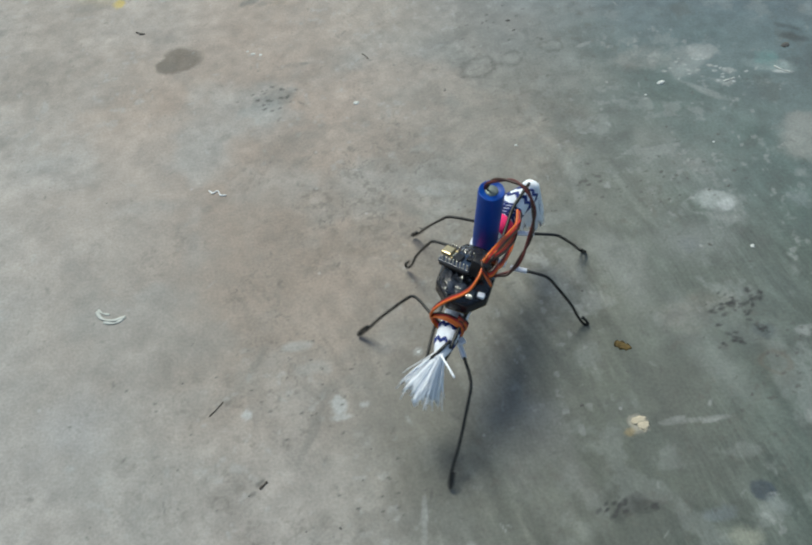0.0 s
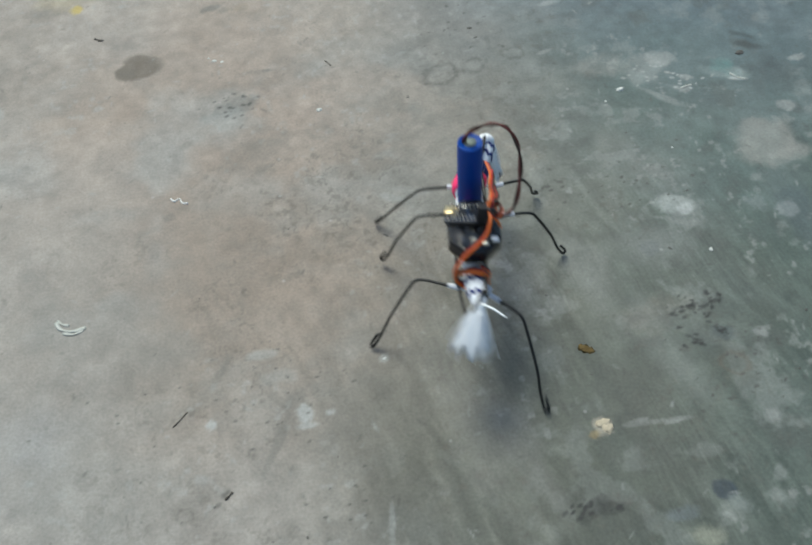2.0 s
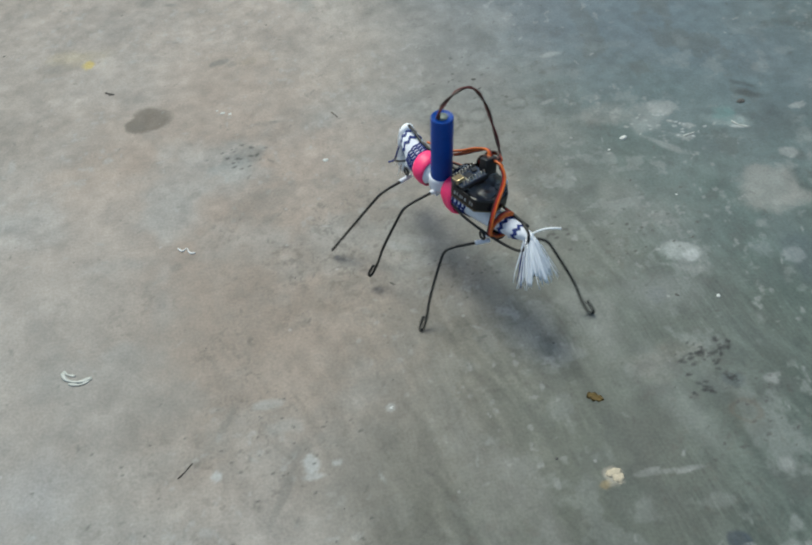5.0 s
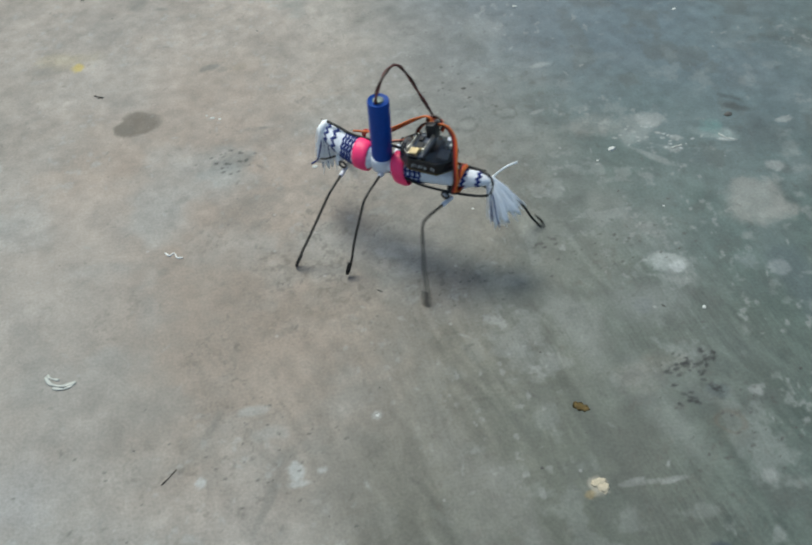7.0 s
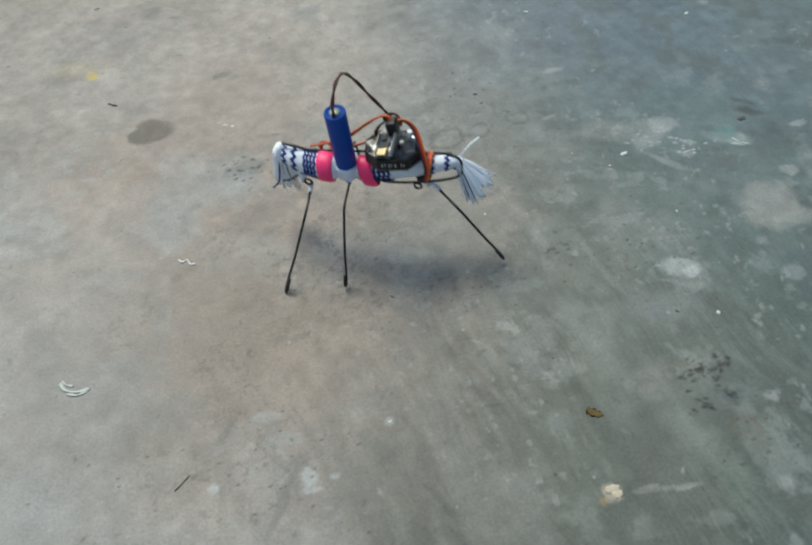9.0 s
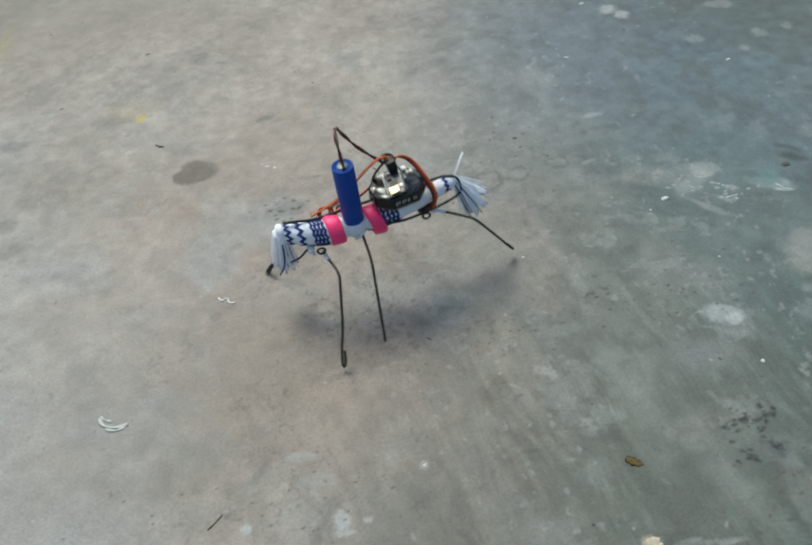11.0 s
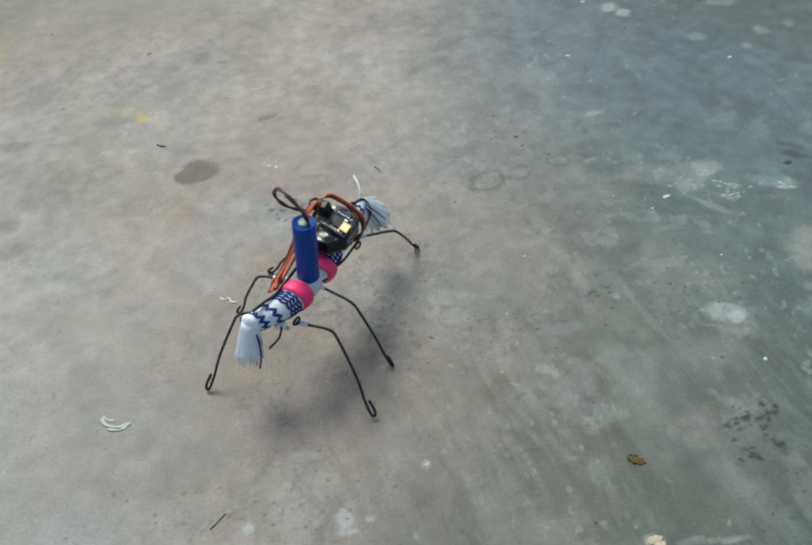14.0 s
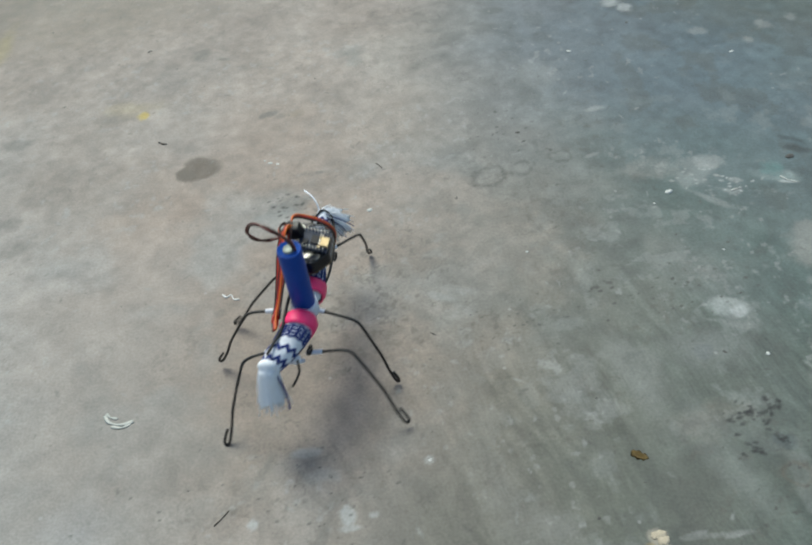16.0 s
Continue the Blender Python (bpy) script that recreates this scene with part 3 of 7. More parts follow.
    for cx, cy, rx, ry, turn, count, size, colour in SPECKS:
        for k in range(count):
            p, q, a = pick.gauss(0, 0.6) * rx, pick.gauss(0, 0.6) * ry, radians(turn)
            px, py = cx + p * math.cos(a) - q * math.sin(a), cy + p * math.sin(a) + q * math.cos(a)
            w = size * pick.uniform(0.6, 1.3)
            s = near(px, py, 4 * w)
            m = blot(x[s], y[s], px * MM, py * MM, w * MM, w * MM * 0.55, turn + pick.uniform(-40, 40), 900 + k, 0.4, 0.5)
            col[s] = blend(col[s], m * pick.uniform(0.6, 1.0), colour)
    # stray ticks, nicks and flecks all over the slab
    for k in range(1500):
        px, py = pick.uniform(-700, 700), pick.uniform(70, 1320)
        w, thin = pick.uniform(1.6, 4.6), pick.uniform(0.7, 1.3)
        dark = pick.random() < 0.68
        s = near(px, py, 2.5 * w)
        m = blot(x[s], y[s], px * MM, py * MM, w * MM, thin * MM, pick.uniform(-90, 90), 1000 + k % 60, 0.5, 0.5)
        col[s] = blend(col[s], m * pick.uniform(0.15, 0.5), GRIME if dark else PALE)
    # away from the trodden part the slab goes on in broad, plain tones
    out = np.maximum(np.maximum(np.abs(x) - 0.72, y - 1.34), 0.04 - y)
    broad = fractal(x, y, 3.0, 131, 3)
    plain = blend(np.full(x.shape + (3,), 0.38, np.float32) * (1.08, 1.0, 0.90), step(broad + 0.22 * np.tanh(x / 0.9), 0.32, 0.70) * 0.85, (0.155, 0.190, 0.172))
    fade = step(out, 0.0, 0.9)[..., None]
    col = col * (1 - fade) + plain * fade
    return np.clip(col * 0.66, 0.015, 0.6)


def brushed(x, y):
    """How strongly the trowel strokes show, 0..1."""
    patch = step(fractal(x, y, 0.07, 401, 4), 0.38, 0.66)
    return 0.06 + 0.85 * patch * blot(x, y, 0.21, 0.27, 0.15, 0.19, 0, 12, 0.6, 0.7) + 0.12 * patch * blot(x, y, -0.12, 0.26, 0.22, 0.12, 0, 13, 0.6, 0.8)


def grid_sheet(name, xs, ys, height):
    """A sheet over the grid lines xs, ys with its stains as a colour layer."""
    gx, gy = np.meshgrid(xs, ys)
    z = height(gx, gy)
    nx, ny = len(xs), len(ys)
    idx = np.arange(nx * ny).reshape(ny, nx)
    quads = np.stack([idx[:-1, :-1], idx[:-1, 1:], idx[1:, 1:], idx[1:, :-1]], -1).reshape(-1, 4)
    me = bpy.data.meshes.new(name)
    me.vertices.add(nx * ny)
    me.vertices.foreach_set("co", np.stack([gx, gy, z], -1).ravel())
    me.loops.add(quads.size)
    me.loops.foreach_set("vertex_index", quads.ravel())
    me.polygons.add(len(quads))
    me.polygons.foreach_set("loop_start", np.arange(0, quads.size, 4))
    me.polygons.foreach_set("use_smooth", np.ones(len(quads), bool))
    me.update(calc_edges=True)
    layer = me.color_attributes.new("stains", "FLOAT_COLOR", "POINT")
    col = slab_colour(gx, gy).reshape(-1, 3)
    layer.data.foreach_set("color", np.concatenate([col, brushed(gx, gy).reshape(-1, 1)], 1).ravel())
    me.materials.append(ground_material())
    return new(name, me)


def grid_lines(*runs):
    """Grid lines in runs of (from, to, spacing)."""
    return np.concatenate([np.arange(a, b - 1e-6, d) for a, b, d in runs])


far = np.array([2.9, 3.6, 4.6, 6, 8, 11, 16, 24, 40, 70, 120])
ground_x = np.concatenate([-far[::-1], grid_lines((-2.4, -0.70, 0.034), (-0.70, -0.40, 0.0024), (-0.40, 0.42, 0.0013), (0.42, 0.70, 0.0024), (0.70, 2.4, 0.034)), far])
ground_y = np.concatenate([-far[::-1], grid_lines((-2.4, 0.06, 0.034), (0.06, 0.62, 0.0013), (0.62, 1.32, 0.0019), (1.32, 2.6, 0.034)), far])
ground = grid_sheet("ground", ground_x, ground_y,
                    lambda x, y: -0.0006 * step(fractal(x, y, 0.03, 301, 3), 0.5, 0.8) * (np.abs(x) < 0.75) * (y < 1.4) * (y > 0))
tagged(ground, "worn grey concrete floor with stains, scuffs and paint spots", "ground", kind="structure")

# ---- small things that lie on the slab ----
CRUMB = mat("white_plaster", (0.55, 0.56, 0.53), 0.8, vary=0.12, scale=400, bump=0.4)
PEBBLE = mat("dark_grit", (0.075, 0.072, 0.066), 0.8, vary=0.4, scale=400, bump=0.5)
TAN = mat("tan_plaster", (0.45, 0.39, 0.29), 0.85, vary=0.2, scale=400, bump=0.5)
DRYLEAF = mat("dry_leaf", (0.20, 0.135, 0.04), 0.7, vary=0.4, scale=260, bump=0.4)
TWIG = mat("dark_twig", (0.055, 0.045, 0.035), 0.8, vary=0.4, scale=300, bump=0.4)
GLUE = mat("dried_white_glue", (0.38, 0.39, 0.36), 0.4, vary=0.15, scale=200, bump=0.3)
THREAD = mat("white_thread", (0.66, 0.66, 0.64), 0.8, vary=0.1)


def lump(name, x, y, sx, sy, h, turn, material, label, category, group=""):
    """An uneven crumb resting on the slab, in millimetres."""
    bm = bmesh.new()
    bmesh.ops.create_icosphere(bm, subdivisions=3, radius=1)
    for v in bm.verts:
        at = v.co + Vector((x * 0.37, y * 0.21, 3))
        f = 1 + 0.5 * noise.noise(at * 1.3) + 0.28 * noise.noise(at * 4.1)
        v.co = Vector((v.co.x * sx * f, v.co.y * sy * f, max(v.co.z, -0.4) * 0.6 * h * f + 0.2 * h)) * MM
    ob = part(name, bm, material)
    ob.matrix_basis = pose(x * MM, y * MM, -0.0004, 0, 0, turn)
    return tagged(ob, label, category, group)


def crumb(x, y, sx, sy, h):
    lump("plaster_crumb", x, y, sx, sy, h, 20 * math.sin(x), CRUMB, "small white plaster crumb on the concrete", "crumb", "white crumbs on the floor")


def grit(x, y, sx, sy, h):
    lump("grit", x, y, sx, sy, h, 40 * math.sin(x), PEBBLE, "small dark grit speck on the concrete", "grit", "dark grit on the floor")


crumb(-31, 589, 2.6, 2.2, 1.4)
crumb(265, 572, 3.6, 2.2, 1.5)
crumb(224, 842, 3, 2, 1.5)
crumb(410, 806, 3, 1.6, 1.2)
crumb(272, 971, 3.2, 2, 1.5)
crumb(283, 368, 1.7, 1.5, 1)
crumb(-135, 681, 2.2, 1.5, 0.8)
crumb(-127, 678, 2, 1.6, 0.8)
crumb(-141, 686, 1.3, 1, 0.6)
crumb(246, 557, 1.3, 1, 0.8)
crumb(113, 509, 1.3, 1, 0.8)
crumb(3, 303, 2, 1.4, 0.6)
crumb(289, 487, 1, 0.9, 0.6)
grit(135, 691, 2.6, 1.7, 1.2)
grit(139, 674, 2.1, 1.2, 1)
grit(-258, 735, 3.2, 1.6, 1.2)
grit(-306, 942, 3.2, 1.8, 1.2)
grit(-264, 892, 1.6, 1, 0.8)
grit(-88, 838, 1.6, 1.2, 0.8)
grit(-393, 831, 2.2, 1.4, 0.8)
grit(398, 606, 4.2, 3.2, 1.8)
grit(309, 895, 2.4, 1.4, 1)
grit(-452, 1019, 3, 1.4, 0.8)
grit(17, 423, 2.6, 0.9, 0.7)
grit(57, 595, 1.2, 1, 0.7)
grit(285, 434, 1.8, 1.2, 0.8)
grit(250, 374, 2, 1, 0.7)
grit(253, 512, 1.8, 1, 0.7)
grit(138, 342, 1.4, 1, 0.7)
grit(116, 244, 1.8, 1.3, 0.8)
grit(7, 327, 1.1, 0.8, 0.6)
grit(130, 427, 1.5, 0.9, 0.6)
grit(-263, 491, 1.1, 0.8, 0.6)
grit(-140, 379, 1.3, 0.9, 0.6)
grit(155, 267, 1.5, 0.9, 0.6)
grit(-178, 297, 1.2, 0.9, 0.6)
grit(-38, 228, 1.2, 1, 0.6)
grit(-62, 174, 1, 0.9, 0.6)
grit(-85, 174, 1, 0.8, 0.6)
grit(309, 251, 1.3, 0.9, 0.6)
grit(335, 300, 1.3, 0.9, 0.6)
grit(-124, 203, 1.1, 0.9, 0.6)
grit(57, 593, 2, 1.6, 0.7)
grit(-66, 442, 1.6, 1.2, 0.6)
lump("tan_crumb", 155, 223, 4.4, 4.0, 1.6, 30, TAN, "cream plaster lump stuck to the concrete", "crumb")
lump("tan_crumb", 153, 228, 5.0, 3.0, 1.6, 10, TAN, "cream plaster lump stuck to the concrete", "crumb")


def stick(name, points, radius, material, label, category):
    """A thin twig, drip or thread lying on the slab, in millimetres."""
    flat = 0.35 if material is GLUE else 0.8
    line = spline([Vector((x, y, radius * flat * 0.8 - 0.3 + 0.2 * math.sin(i * 2.1))) for i, (x, y) in enumerate(points)], 6)
    bm = tube(bmesh.new(), [p * MM for p in line], lambda t: radius * MM * (0.75 + 0.25 * math.sin(t * 9)), 7, flat)
    return tagged(part(name, bm, material), label, category)


stick("twig", [(-156, 267), (-151, 272), (-146, 278)], 0.55, TWIG, "thin dark twig lying on the concrete", "twig")
stick("twig", [(-117, 207), (-114, 210), (-112, 212)], 1.0, TWIG, "short dark twig lying on the concrete", "twig")
stick("twig", [(-21, 662), (-18, 658), (-15, 653)], 0.7, TWIG, "short dark twig lying on the concrete", "twig")
stick("twig", [(-265, 739), (-262, 737), (-257, 734)], 0.9, TWIG, "short dark twig lying on the concrete", "twig")
stick("thread_scrap", [(-170, 493), (-166, 489), (-162, 492), (-159, 486), (-154, 485)], 0.95, THREAD, "curled scrap of white thread on the concrete", "thread")
stick("glue_drip", [(-255, 372), (-250, 365), (-240, 362), (-230, 364)], 1.9, GLUE, "dried white glue drip in a bent line", "glue")
stick("glue_drip", [(-248, 361), (-239, 359), (-232, 362)], 1.6, GLUE, "dried white glue drip in a bent line", "glue")
stick("glue_drip", [(-254, 374), (-250, 370), (-244, 368)], 1.3, GLUE, "dried white glue drip in a bent line", "glue")
stick("glue_drip", [(377, 578), (382, 571), (389, 567)], 1.4, GLUE, "dried white paint drip on the concrete", "paint")
stick("glue_drip", [(323, 564), (330, 566), (335, 567)], 1.2, GLUE, "dried white paint drip on the concrete", "paint")


def dry_leaf(x, y, length, width, turn):
    """A curled scrap of dry leaf."""
    bm = bmesh.new()
    rows = []
    for i in range(9):
        t = i / 8
        w = width * (math.sin(math.pi * min(1, t * 0.85 + 0.12)) ** 0.7) * (1 + 0.25 * math.sin(i * 2.3))
        row = []
        for j in range(5):
            s = (j - 2) / 2
            z = 1.0 - 0.55 * s * s + 0.25 * math.sin(t * 6 + s)
            row.append(bm.verts.new(Vector(((t - 0.5) * length, s * w / 2, z)) * MM))
        rows.append(row)
    for a, b in zip(rows, rows[1:]):
        for j in range(4):
            bm.faces.new((a[j], b[j], b[j + 1], a[j + 1]))
    bmesh.ops.solidify(bm, geom=bm.faces, thickness=0.4 * MM)
    ob = part("dry_leaf", bm, DRYLEAF)
    ob.matrix_basis = pose(x * MM, y * MM, -0.0003, 0, 0, turn)
    return tagged(ob, "curled brown scrap of dry leaf on the concrete", "leaf")


dry_leaf(157, 289, 13, 7.5, -28)


# ---- the walking robot: its origin is the foot of the battery; x runs along the body to its banded end, y to its left ----
rng = random.Random(4)
robot = new("walking_robot")
tagged(robot, "homemade six-legged wire robot with upright blue battery and striped cotton body", "robot")

AXIS = [(-94, -4, 2), (-80, -3, 0), (-60, -2, -3), (-40, -1, -4), (-20, 0, -4), (0, 0, -3), (18, 0, -2), (34, -4, -1), (48, -9, 0), (60, -14, 0)]


def axis_at(x):
    """The middle line of the cloth body at x millimetres."""
    for a, b in zip(AXIS, AXIS[1:]):
        if x <= b[0] or b is AXIS[-1]:
            t = (x - a[0]) / (b[0] - a[0])
            return Vector([p + (q - p) * t for p, q in zip(a, b)])


def body_radius(x):
    """Half the thickness of the cloth body at x millimetres."""
    rows = [(-96, 3.0), (-90, 5.2), (-80, 7.2), (-64, 7.8), (-40, 9.5), (-24, 10.2), (-12, 9.6), (-8, 7.6), (7, 7.6), (11, 10.6), (20, 11.4), (32, 11.2), (50, 9.8), (58, 7.4), (62, 4.5)]
    for a, b in zip(rows, rows[1:]):
        if x <= b[0] or b is rows[-1]:
            return a[1] + (b[1] - a[1]) * (x - a[0]) / (b[0] - a[0])


def knitted_body():
    """The cotton strip rolled to a tube, its stitches as rows of small bumps."""
    bm = bmesh.new()
    xs = np.arange(-96, 62.1, 1.0)
    sides, rings = 40, []
    for i, x in enumerate(xs):
        c, r = axis_at(x), body_radius(x)
        ring = []
        for k in range(sides):
            a = 2 * math.pi * k / sides
            bump = 0.5 * math.sin(a * 20) * math.sin(x * 2.1) + 0.35 * noise.noise(Vector((x * 0.15, math.cos(a) * 2, math.sin(a) * 2)))
            ring.append(bm.verts.new((c + Vector((0, math.cos(a), math.sin(a) * 0.92)) * (r + bump)) * MM))
        rings.append(ring)
    for a, b in zip(rings, rings[1:]):
        for k in range(sides):
            bm.faces.new((a[k], b[k], b[(k + 1) % sides], a[(k + 1) % sides]))
    bm.faces.new(rings[0]), bm.faces.new(rings[-1][::-1])
    return part("cloth_body", bm, CLOTH, robot, "white woven cotton strip rolled into a tube")


cloth = knitted_body()


def zigzag_band(x, width, teeth, amp):
    """One navy band of stitches round the body."""
    bm = bmesh.new()
    n = teeth * 4
    rows = []
    for k in range(n):
        a = 2 * math.pi * k / n
        s = amp * (2 * abs((k / 4) % 1 - 0.5) * 2 - 1)
        ring = []
        for off, lift in ((-width / 2, 0.15), (-width / 4, 0.75), (width / 4, 0.75), (width / 2, 0.15)):
            xx = x + s + off
            ring.append(bm.verts.new((axis_at(xx) + Vector((0, math.cos(a), math.sin(a) * 0.92)) * (body_radius(xx) + lift)) * MM))
        rows.append(ring)
    for k in range(n):
        a, b = rows[k], rows[(k + 1) % n]
        for j in range(3):
            bm.faces.new((a[j], a[j + 1], b[j + 1], b[j]))
    bmesh.ops.recalc_face_normals(bm, faces=bm.faces)
    return part("navy_band", bm, NAVY, cloth)


for x in (55.0, 45.5):
    zigzag_band(x, 3.7, 9, 1.7)
for x in (26.5, 29.5, 32.5, 35.5):
    zigzag_band(x, 2.2, 10, 0.7)
for x in (-24, -28, -32, -36):
    zigzag_band(x, 2.2, 10, 0.7)
for x in (-72, -84.5):
    zigzag_band(x, 3.3, 8, 1.3)


def stitch_ticks(name, x0, x1, count):
    """Short navy stitches that run along the body between two bands."""
    bm = bmesh.new()
    for k in range(count):
        a = 2 * math.pi * (k + 0.3) / count
        pts = []
        for j in range(5):
            x = x0 + (x1 - x0) * j / 4
            pts.append((axis_at(x) + Vector((0, math.cos(a), math.sin(a) * 0.92)) * (body_radius(x) + 0.25)) * MM)
        tube(bm, pts, 0.75 * MM, 5)
    return part(name, bm, NAVY, cloth)


stitch_ticks("navy_stitching", 26, 36, 14)
stitch_ticks("navy_stitching", -37, -23, 14)


def navy_lining(x0, x1):
    """The navy back of the strip, showing along the underside with a ragged hem."""
    bm = bmesh.new()
    rows = []
    for i in range(int(x1 - x0) + 1):
        x = x0 + i
        row = []
        for k in range(9):
            hem = 30 + 12 * noise.noise(Vector((x * 0.12, 0 if k < 4 else 7, 3)))
            a = radians(-180 + hem + (180 - 2 * hem) * k / 8)
            row.append(bm.verts.new((axis_at(x) + Vector((0, math.cos(a), math.sin(a) * 0.92)) * (body_radius(x) + 0.9)) * MM))
        rows.append(row)
    for a, b in zip(rows, rows[1:]):
        for k in range(8):
            bm.faces.new((a[k], b[k], b[k + 1], a[k + 1]))
    bmesh.ops.solidify(bm, geom=bm.faces, thickness=0.5 * MM)
    return part("navy_lining", bm, NAVY, cloth)


navy_lining(-40, -6)
navy_lining(24, 42)


def tape_ring(x0, x1, tilt, extra, sag=0.0):
    """A band of pink tape wound round the body."""
    bm = bmesh.new()
    sides, rings = 36, []
    for t, lift in ((0, 0.4), (0.04, 1.5), (0.3, 1.9), (0.7, 1.7), (0.96, 1.5), (1, 0.4)):
        x = x0 + (x1 - x0) * t
        ring = []
        for k in range(sides):
            a = 2 * math.pi * k / sides
            xx = x + tilt * math.sin(a)
            r = body_radius(x) + lift + extra + 0.4 * math.sin(a * 3 + x) + sag * max(0.0, -math.sin(a)) ** 2
            ring.append(bm.verts.new((axis_at(xx) + Vector((0, math.cos(a), math.sin(a))) * r) * MM))
        rings.append(ring)
    for a, b in zip(rings, rings[1:]):
        for k in range(sides):
            bm.faces.new((a[k], b[k], b[(k + 1) % sides], a[(k + 1) % sides]))
    return part("tape_ring", bm, PINK, robot, "bright pink tape wound round the body")


tape_ring(11, 24, 0.5, -0.2)
tape_ring(-24, -12, 2.5, 0.4, 4.5)

# the battery, standing in a cuff of white tape
battery = part("battery", lathe(bmesh.new(), [(7.8, -8), (8.6, -7.5), (8.8, 0), (8.8, 60.4), (8.6, 61.2), (8.2, 61.5), (7.9, 61.0)], 40), BLUE, robot, "cylindrical cell in blue shrink wrap standing upright")
part("battery_cap", lathe(bmesh.new(), [(7.9, 60.0), (7.8, 60.9), (4.4, 61.0), (4.2, 61.8), (3.9, 62.0)], 32), STEEL, battery, "greenish metal cap of the cell")
part("battery_cuff", lathe(bmesh.new(), [(8.0, -9), (9.9, -8.5), (10.4, -5), (10.2, 1.6), (9.6, 3.4), (8.8, 3.5)], 36), WHITE_TAPE, robot, "white tape cuff round the battery foot")


def cable(name, points, radius, material, parent=None, label="", sides=8):
    return part(name, tube(bmesh.new(), spline(mm(*points), 7), radius * MM, sides), material, parent or robot, label)


# power leads from the cap to the boards, twisted about each other
LEAD = [(0, 5, 59), (0, 1, 70), (-2, -12, 79), (-6, -24, 79), (-12, -32, 65), (-22, -33, 47), (-34, -29, 33), (-41, -20, 30)]
lead_line = spline(LEAD, 9)
for material, turn, label in ((DARKRED, 0.0, "dark red power lead"), (BROWN, math.pi, "dark brown power lead")):
    pts = []
    for i, c in enumerate(lead_line):
        a = turn + i * 0.34
        pts.append((c + Vector((math.cos(a), math.sin(a), 0.3 * math.sin(a))) * 0.8) * MM)
    part("power_lead", tube(bmesh.new(), pts, 0.9 * MM, 8), material, robot, label)

# ---- the electronics: two eight-cornered boards on pin headers, wrapped in clear tape ----
BOARD = pose(-41 * MM, -1 * MM, 8.3 * MM, 3, -3, 4)


def eight_corner(bm, length, width, cut, z0, z1):
    """A board with cut corners, in millimetres."""
    a, b = length / 2, width / 2
    ring = [(a, b - cut), (a - cut, b), (-a + cut, b), (-a, b - cut), (-a, -b + cut), (-a + cut, -b), (a - cut, -b), (a, -b + cut)]
    low = [bm.verts.new(Vector((x, y, z0)) * MM) for x, y in ring]
    top = [bm.verts.new(Vector((x, y, z1)) * MM) for x, y in ring]
    bm.faces.new(low[::-1]), bm.faces.new(top)
    for k in range(8):
        bm.faces.new((low[k], low[(k + 1) % 8], top[(k + 1) % 8], top[k]))
    return bm


def board_piece(name, bm, material, parent, label="", smooth=False):
    bmesh.ops.transform(bm, matrix=BOARD, verts=bm.verts)
    return part(name, bm, material, parent, label, smooth)


def cut_block(length, width, cut, z0, z1, bevel):
    bm = eight_corner(bmesh.new(), length, width, cut, z0, z1)
    bmesh.ops.bevel(bm, geom=list(bm.edges), offset=bevel * MM, segments=2, affect="EDGES", profile=0.5)
    return bm


slab = board_piece("servo_block", cut_block(46, 36, 11, 3.5, 15, 1.6), SLAB, robot, "glossy black eight-cornered block wrapped in clear tape")
board_piece("tape_edge", eight_corner(bmesh.new(), 45.4, 35.4, 11, 3.0, 4.3), AMBER, slab, "strip of amber tape along the lower edge")
for k, (x, w) in enumerate(((-9, 1.0), (-7, 1.0), (-2, 1.6), (1, 1.0), (3, 1.4), (6, 1.0), (8.5, 1.6))):
    board_piece("print_mark", box(bmesh.new(), (x, 18.05, 8.8 + 0.4 * (k % 2)), (w, 0.3, 3.2)), GREYPRINT, slab)
board_piece("label_patch", box(bmesh.new(), (-13, 4, 15.3), (9, 12, 0.9), 0.3), PCB, slab, "dark blue scrap of circuit board")
board_piece("solder_joint", box(bmesh.new(), (-15, -6, 16.2), (6, 5, 3.0), 1.2), TIN, slab, "blob of bright solder")
board_piece("connector_shell", box(bmesh.new(), (-13, -13, 16.0), (4, 5, 3), 0.9), WHITE_TAPE, slab, "pale plastic socket")

# the small control board lies on the taped block, tipped towards the battery, its cable socket to the left
LEAN = pose(-38 * MM, 5 * MM, 30 * MM, -7, 16, -10)


def control_piece(name, bm, material, parent, label=""):
    bmesh.ops.transform(bm, matrix=LEAN, verts=bm.verts)
    return part(name, bm, material, parent, label, False)


control = control_piece("control_board", box(bmesh.new(), (0, 1, 0), (16, 23, 1.6), 0.3), PCB, robot, "small dark control board with a brassy cable socket")
control_piece("cable_socket", box(bmesh.new(), (1, 9.6, 2.6), (8, 7, 3.4), 0.6), GOLD, control, "brassy cable socket")
control_piece("socket_mouth", box(bmesh.new(), (1, 13.1, 2.6), (6, 0.4, 1.8)), BLACK, control)
control_piece("chip", box(bmesh.new(), (0, 1.5, 1.7), (7, 6, 1.4), 0.2), BLACK, control)
control_piece("chip", box(bmesh.new(), (3, -5.5, 1.7), (4, 4, 1.4), 0.2), BLACK, control)
for k in range(5):
    control_piece("capacitor", box(bmesh.new(), (-5 + 2.5 * k, 5.4 - (k % 2) * 0.8, 1.5), (1.4, 2.4, 1.3), 0.2), (TIN, GOLD, TIN)[k % 3], control)
